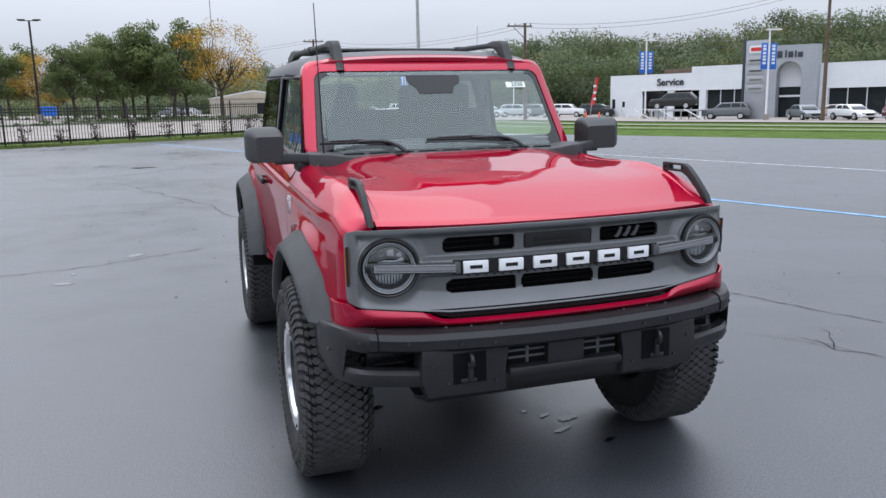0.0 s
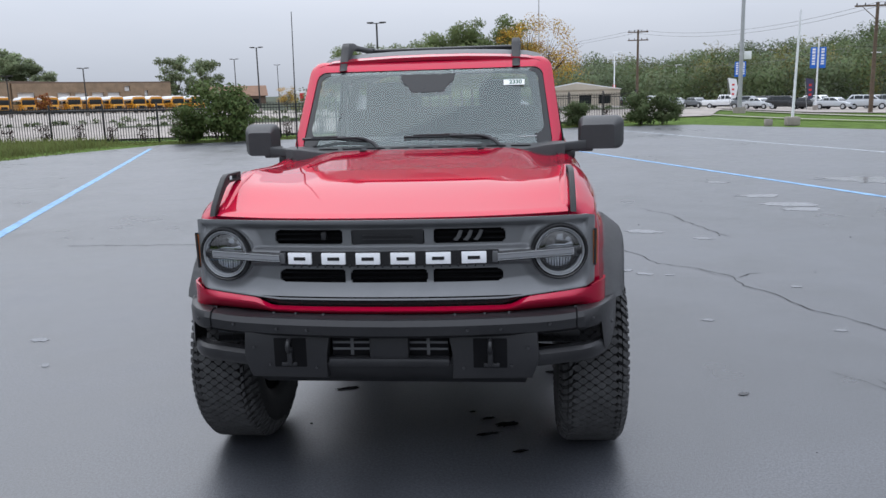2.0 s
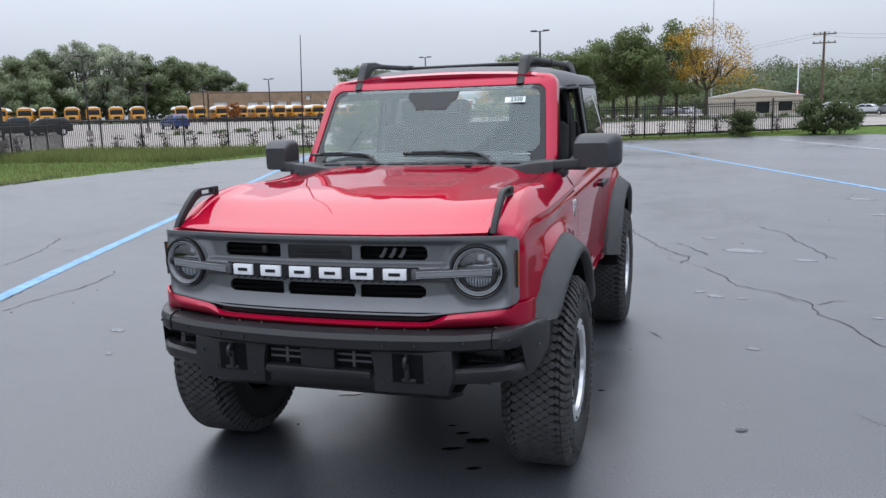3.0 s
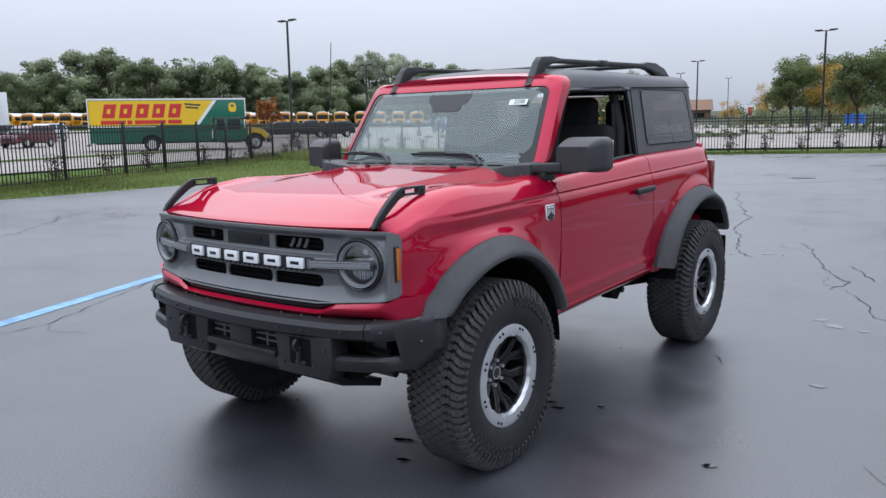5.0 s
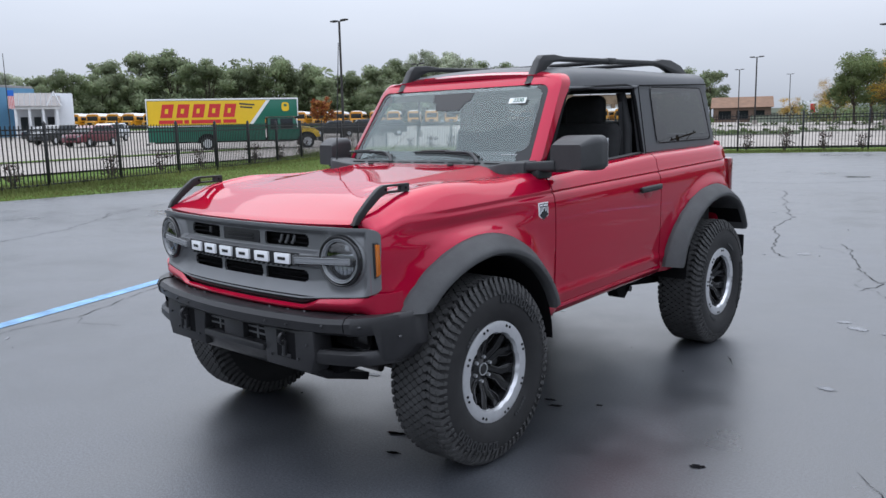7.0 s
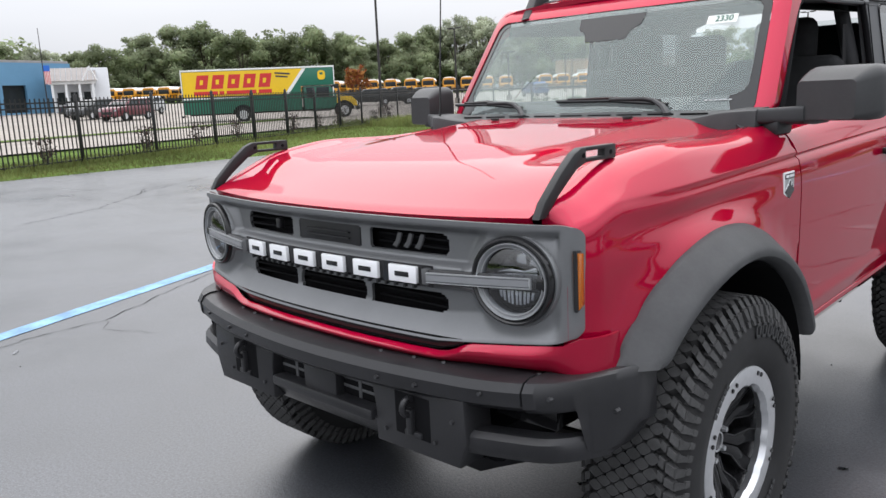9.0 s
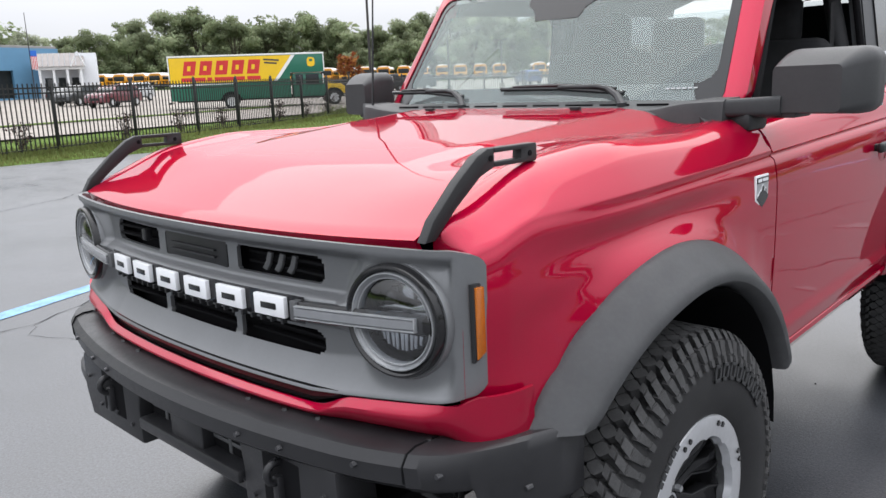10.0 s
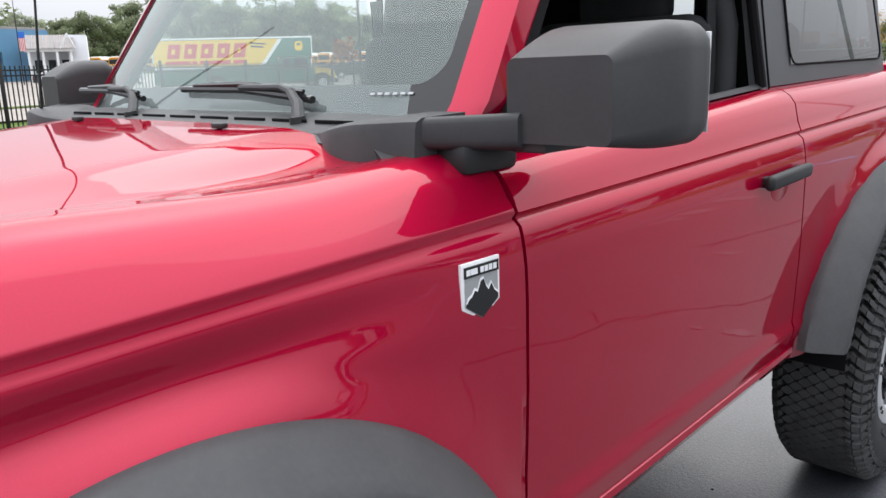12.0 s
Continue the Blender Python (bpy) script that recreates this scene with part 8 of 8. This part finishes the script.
def far_car(shape, paint, x, y, heading, group, lift=0.0):
    """A parked car: body, glasshouse, roof, lamps and four wheels; its nose points along heading."""
    ln, w, low, up = SHAPES[shape]
    car = thing("car" if shape == "sedan" else shape, Matrix.Translation((x, y, terrain(x, y) + 0.03 + lift)) @ Matrix.Rotation(heading, 4, "Z") @ Matrix.Rotation(math.pi / 2, 4, "Z"), f"{paint} {shape} parked on pale concrete", "car", group)
    body = prism(low, w, "x", (0, 0, 0), 0.07)
    for v in body.verts:
        k = 1 - 0.06 * smooth_step(ln / 2 - 0.9, ln / 2, abs(v.co.y))
        v.co.x *= k
    part("body", body, PAINTS[paint], car)
    cab_w = w - 0.14

    def house(outline, width, bevel):
        g = prism(outline, width, "x", (0, 0, 0), bevel)
        for v in g.verts:
            v.co.x *= 1 - 0.17 * smooth_step(up[0][1], up[1][1], v.co.z)
        return g
    part("cabin", house(up, cab_w, 0.05), PAINTS[paint], car)
    cy, cz = sum(p[0] for p in up) / 4, (up[0][1] + up[1][1]) / 2
    pane = [(cy + (a - cy) * 0.86, cz + 0.01 + (b - cz) * 0.68) for a, b in up]
    part("side_glass", house(pane, cab_w + 0.03, 0.0), M_WINDOWDARK, car)
    ends = [(a + (-0.03 if k in (0, 1) else 0.03), cz + (b - cz) * 0.80) for k, (a, b) in enumerate(up)]
    part("windscreen", house(ends, cab_w * 0.82, 0.0), M_WINDOWDARK, car)
    for s in (-1, 1):
        for yw in (-ln * 0.31, ln * 0.30):
            wh = child("wheel", WHEEL_BG, car, Matrix.Translation((s * (w / 2 - 0.09), yw, 0.34)) @ (Matrix.Identity(4) if s > 0 else Matrix.Rotation(math.pi, 4, "Z")))
            child("rim", RIM_BG, wh)
        z = low[1][1] - 0.02
        part("headlight", box((0.34, 0.10, 0.13), (s * (w / 2 - 0.30), low[1][0] + 0.04, z), 0.03), M_LENSRING, car)
        part("tail_light", box((0.20, 0.08, 0.22), (s * (w / 2 - 0.22), ln / 2 - 0.06, z + 0.08), 0.02), M_REDLENS, car)
        for yp in (cy - 0.05, cy + (up[3][0] - cy) * 0.52):
            part("pillar", box((0.05, 0.09, (up[1][1] - up[0][1]) * 0.86), (s * (w / 2 - 0.125), yp, cz), rot=Matrix.Rotation(radians(-s * 9), 4, "Y")), PAINTS[paint], car)
        part("sill", box((0.06, ln * 0.45, 0.12), (s * (w / 2 - 0.02), 0.0, 0.36), 0.02), M_BLACKPLASTIC, car)
    part("grille", box((w * 0.45, 0.06, 0.20), (0, low[0][0] + 0.02, low[0][1] + 0.18), 0.02), M_GLOSSBLACK, car)
    return car


row = [("suv", "silver", 14.5, 93.0), ("sedan", "silver", 17.0, 90.5), ("sedan", "grey", 18.8, 88.5), ("pickup", "white", 21.0, 85.0), ("suv", "grey", 23.0, 83.5), ("sedan", "silver", 23.6, 81.0), ("suv", "black", 25.6, 79.5),
       ("sedan", "black", 27.2, 77.5), ("sedan", "silver", 28.6, 74.6), ("suv", "silver", 31.0, 73.4), ("suv", "grey", 33.0, 72.0), ("suv", "white", 35.2, 70.2), ("suv", "black", 38.4, 70.0), ("sedan", "black", 42.0, 72.5), ("suv", "silver", 44.2, 80.0)]
for k, (sh, pt, x, y) in enumerate(row):
    far_car(sh, pt, 0.5 + (x - 0.5) * 1.25, -3.6 + (y + 3.6) * 1.25, -0.75 + 0.35 * math.sin(k * 2.3), "cars in the dealer's yard")
for sh, pt, x, y in (("suv", "white", 29.5, 84.0), ("suv", "white", 34.5, 79.0), ("suv", "black", 26.0, 90.0), ("pickup", "grey", 16.0, 101.0), ("suv", "silver", 13.0, 104.0)):
    far_car(sh, pt, 0.5 + (x - 0.5) * 1.25, -3.6 + (y + 3.6) * 1.25, 2.2, "cars in the dealer's yard")
far_car("suv", "black", 45.4, 67.4, 2.35, "cars in the dealer's yard", 1.02)
far_car("suv", "grey", 49.6, 64.4, 2.35, "cars in the dealer's yard")
far_car("sedan", "grey", 52.2, 56.6, -1.9, "cars in the dealer's yard")
far_car("sedan", "rose", 58.5, 60.2, 2.5, "cars in the dealer's yard")
far_car("sedan", "white", 55.2, 54.2, -1.7, "cars in the dealer's yard")
far_car("suv", "maroon", 55.6, 48.6, -1.8, "cars in the dealer's yard")
far_car("suv", "maroon", -58.8, 24.8, -1.05, "cars in the yard")
far_car("suv", "black", -65.5, 25.0, -1.05, "cars in the yard")
far_car("sedan", "black", -72.9, 27.2, 2.0, "cars in the yard")
far_car("suv", "silver", -69.6, 31.2, -1.05, "cars in the yard")
far_car("suv", "black", -58.6, 56.2, -2.2, "cars in the yard")
far_car("suv", "black", -62.0, 52.0, -2.2, "cars in the yard")
far_car("pickup", "black", -60.0, 54.6, -2.2, "cars in the yard")
far_car("suv", "blue", -57.5, 74.0, 2.6, "cars in the yard")
far_car("sedan", "grey", -4.8, 130.0, 2.3, "cars in the yard")
far_car("sedan", "silver", -2.4, 130.0, 2.5, "cars in the yard")
far_car("sedan", "black", 3.3, 130.0, 2.2, "cars in the yard")
far_car("suv", "black", 13.3, 130.0, 2.6, "cars in the yard")

# school buses side by side
def make_bus():
    b = thing("school_bus", (0, 0, 0), "yellow school bus with white roof, parked in a row", "bus", "parked school buses")
    sec = [(-1.2, 0.55), (-1.22, 1.6), (-1.18, 2.45), (-0.95, 2.82), (0.95, 2.82), (1.18, 2.45), (1.22, 1.6), (1.2, 0.55)]
    part("body", prism(sec, 9.0, "y", (0, 5.4, 0), 0.05), M_BUS, b)
    part("roof", prism([(-1.19, 2.46), (-0.96, 2.86), (-0.4, 3.0), (0.4, 3.0), (0.96, 2.86), (1.19, 2.46)], 8.6, "y", (0, 5.5, 0.02), 0.03), M_POLEWHITE, b)
    part("bonnet", prism([(-1.0, 0.6), (-0.98, 1.35), (-0.75, 1.55), (0.75, 1.55), (0.98, 1.35), (1.0, 0.6)], 1.5, "y", (0, 0.3, 0), 0.06), M_BUS, b)
    part("windscreen", box((2.0, 0.06, 0.85), (0, 0.88, 2.0), 0.01), M_WINDOWDARK, b)
    part("destination_board", box((1.5, 0.10, 0.28), (0, 0.86, 2.66), 0.03), M_BUS, b)
    part("front_bumper", box((2.2, 0.2, 0.28), (0, -0.5, 0.6), 0.03), M_GLOSSBLACK, b)
    part("radiator_grille", box((1.0, 0.06, 0.45), (0, -0.46, 1.05), 0.01), M_GLOSSBLACK, b)
    for s in (-1, 1):
        part("side_glazing", box((0.04, 7.6, 0.62), (s * 1.21, 5.6, 2.0), 0.01), M_WINDOWDARK, b)
        part("rub_rail", box((0.05, 8.8, 0.08), (s * 1.23, 5.4, 1.35)), M_GLOSSBLACK, b)
        part("headlight", rod((s * 0.75, -0.46, 1.0), (s * 0.75, -0.40, 1.0), 0.13, n=12), M_LENSRING, b)
        part("wing_mirror", box((0.16, 0.08, 0.4), (s * 1.35, -0.1, 1.9), 0.02), M_GLOSSBLACK, b)
        for y in (0.4, 7.4):
            child("wheel", WHEEL_BG, b, Matrix.Translation((s * 1.05, y, 0.48)) @ Matrix.Rotation(0 if s > 0 else math.pi, 4, "Z") @ Matrix.Scale(1.4, 4))
    return b


bus = make_bus()
BUS_FOOT, along = Vector((-98.9, 108.5, 0)), Vector((0.743, 0.669, 0))
n_bus = 35
first_done = False
for k in range(n_bus):
    if k == 23:
        continue
    p = BUS_FOOT + along * (-73 + 3.6 * k + 0.15 * math.sin(k * 2.7)) + Vector((along.y, -along.x, 0)) * (0.5 * math.sin(k * 1.9))
    m = Matrix.Translation((p.x, p.y, terrain(p.x, p.y) + 0.03)) @ Matrix.Rotation(radians(42), 4, "Z")
    if not first_done:
        bus.matrix_world = m
        first_done = True
    else:
        copy_thing(bus, m)
# low dark guard rail before the buses
rail_ob = thing("guard_rail", (0, 0, 0), "low dark guard rail before the buses", "rail")
g0, g1 = BUS_FOOT + along * -62 + Vector((7, -8, 0)), BUS_FOOT + along * 48 + Vector((7, -8, 0))
for k in range(26):
    p, q = g0.lerp(g1, k / 26), g0.lerp(g1, (k + 1) / 26)
    zp, zq = terrain(p.x, p.y), terrain(q.x, q.y)
    part("beam", rod((p.x, p.y, zp + 0.55), (q.x, q.y, zq + 0.55), 0.20, n=6), M_POLEDARK, rail_ob)
    part("post", rod((p.x, p.y, zp - 0.1), (p.x, p.y, zp + 0.6), 0.08, n=6), M_POLEDARK, rail_ob)

# removal truck
truck_m = facade_frame((-46.5, 23.1), (-41.2, 31.4))
truck = thing("moving_truck", truck_m, "yellow and green removal truck with plain sign bars", "truck")
BL, BW, Z1 = 9.85, 2.5, 3.40
shape = [(0, 0.63), (7.6, 0.63), (7.6, 2.2), (BL, 2.2), (BL, Z1), (0, Z1)]
part("box_body", prism(shape, BW, "y", (0, BW / 2, 0), 0.02), M_GREENTRUCK, truck)
part("roof_edge", box((BL + 0.04, BW + 0.04, 0.10), (BL / 2, BW / 2, Z1), 0.02), M_POLEWHITE, truck)
part("corner_rail", box((0.06, BW + 0.05, 2.7), (0.02, BW / 2, 2.0), 0.01), M_POLEWHITE, truck)
part("corner_rail", box((0.06, BW + 0.05, 1.15), (BL - 0.02, BW / 2, 2.8), 0.01), M_POLEWHITE, truck)
part("yellow_field", prism([(0.08, 1.72), (6.55, 1.72), (7.75, Z1 - 0.08), (0.08, Z1 - 0.08)], 0.02, "y", (0, -0.016, 0)), M_YELLOWSIGN, truck)
part("white_stripe", prism([(6.55, 1.72), (6.80, 1.72), (8.00, Z1 - 0.08), (7.75, Z1 - 0.08)], 0.02, "y", (0, -0.014, 0)), M_POLEWHITE, truck)
part("white_stripe", prism([(0.08, 1.56), (4.2, 1.60), (4.0, 1.68), (0.08, 1.70)], 0.02, "y", (0, -0.014, 0)), M_POLEWHITE, truck)
for k in range(5):
    x = 0.85 + 1.0 * k
    part("sign_block", prism([(x, 2.22), (x + 0.74, 2.22), (x + 0.92, 3.10), (x + 0.18, 3.10)], 0.02, "y", (0, -0.032, 0)), M_REDSIGN, truck)
    part("block_gap", prism([(x + 0.30, 2.50), (x + 0.50, 2.50), (x + 0.55, 2.80), (x + 0.35, 2.80)], 0.02, "y", (0, -0.040, 0)), M_YELLOWSIGN, truck)
for x, w in ((0.75, 1.5), (2.35, 0.3), (2.8, 1.9), (4.85, 0.85)):
    part("sign_bar", box((w, 0.02, 0.24), (x + w / 2, -0.032, 1.95)), M_REDSIGN, truck)
part("small_bar", box((1.0, 0.02, 0.10), (6.45, -0.032, 3.05), 0.0, rot=Matrix.Rotation(radians(5), 4, "Y")), M_SIGNGREY, truck)
part("small_bar", box((0.8, 0.02, 0.10), (6.4, -0.032, 2.85), 0.0, rot=Matrix.Rotation(radians(5), 4, "Y")), M_SIGNGREY, truck)
part("emblem", prism(rounded_rect(0.5, 0.6, 0.18), 0.02, "y", (9.0, -0.016, 2.85)), M_YELLOWSIGN, truck)
part("emblem_gap", prism(rounded_rect(0.22, 0.16, 0.06), 0.02, "y", (9.0, -0.022, 2.95)), M_GREENTRUCK, truck)
part("cab", prism([(7.75, 0.62), (7.75, 2.15), (9.55, 2.15), (9.95, 1.55), (10.0, 0.62)], 2.15, "y", (0, 1.25, 0), 0.06), M_GREENTRUCK, truck)
part("bonnet", prism([(9.95, 0.75), (9.95, 1.52), (10.9, 1.42), (11.25, 1.15), (11.35, 0.75)], 2.1, "y", (0, 1.25, 0), 0.07), M_YELLOWSIGN, truck)
part("cab_window", box((0.85, 0.05, 0.68), (9.05, 0.165, 1.72), 0.02), M_WINDOWDARK, truck)
part("rear_cab_window", box((0.5, 0.05, 0.68), (8.2, 0.165, 1.72), 0.02), M_WINDOWDARK, truck)
part("windscreen", box((0.05, 1.8, 0.62), (9.76, 1.25, 1.86), 0.01, rot=Matrix.Rotation(radians(-32), 4, "Y")), M_WINDOWDARK, truck)
part("mirror_frame", box((0.05, 0.14, 0.62), (9.75, 0.02, 1.75), 0.02), M_POLEWHITE, truck)
part("step", box((1.4, 0.3, 0.08), (8.8, 0.25, 0.52), 0.02), M_STEEL, truck)
part("chassis", box((9.8, 0.9, 0.26), (5.2, 1.25, 0.66), 0.02), M_GLOSSBLACK, truck)
part("front_bumper", box((0.2, 2.2, 0.28), (11.38, 1.25, 0.60), 0.03), M_GLOSSBLACK, truck)
part("tail_bar", box((0.15, 2.2, 0.12), (-0.10, 1.25, 0.50), 0.02), M_GLOSSBLACK, truck)
for x in (3.76, 10.42):
    # flat near-black half disc paints the shaded arch opening
    part("arch_shade_disc", prism([(0.66 * math.cos(radians(a)), 0.62 * math.sin(radians(a))) for a in range(0, 181, 12)], 0.03, "y", (x, -0.025 if x < 5 else 0.17, 0.52)), M_DARK, truck)
    for y, a in ((0.10, math.pi / 2), (2.40, -math.pi / 2)):
        wh = child("wheel", WHEEL_BG, truck, Matrix.Translation((x, y, 0.48)) @ Matrix.Rotation(-a, 4, "Z") @ Matrix.Scale(1.40, 4))
        child("rim", RIM_BG, wh)
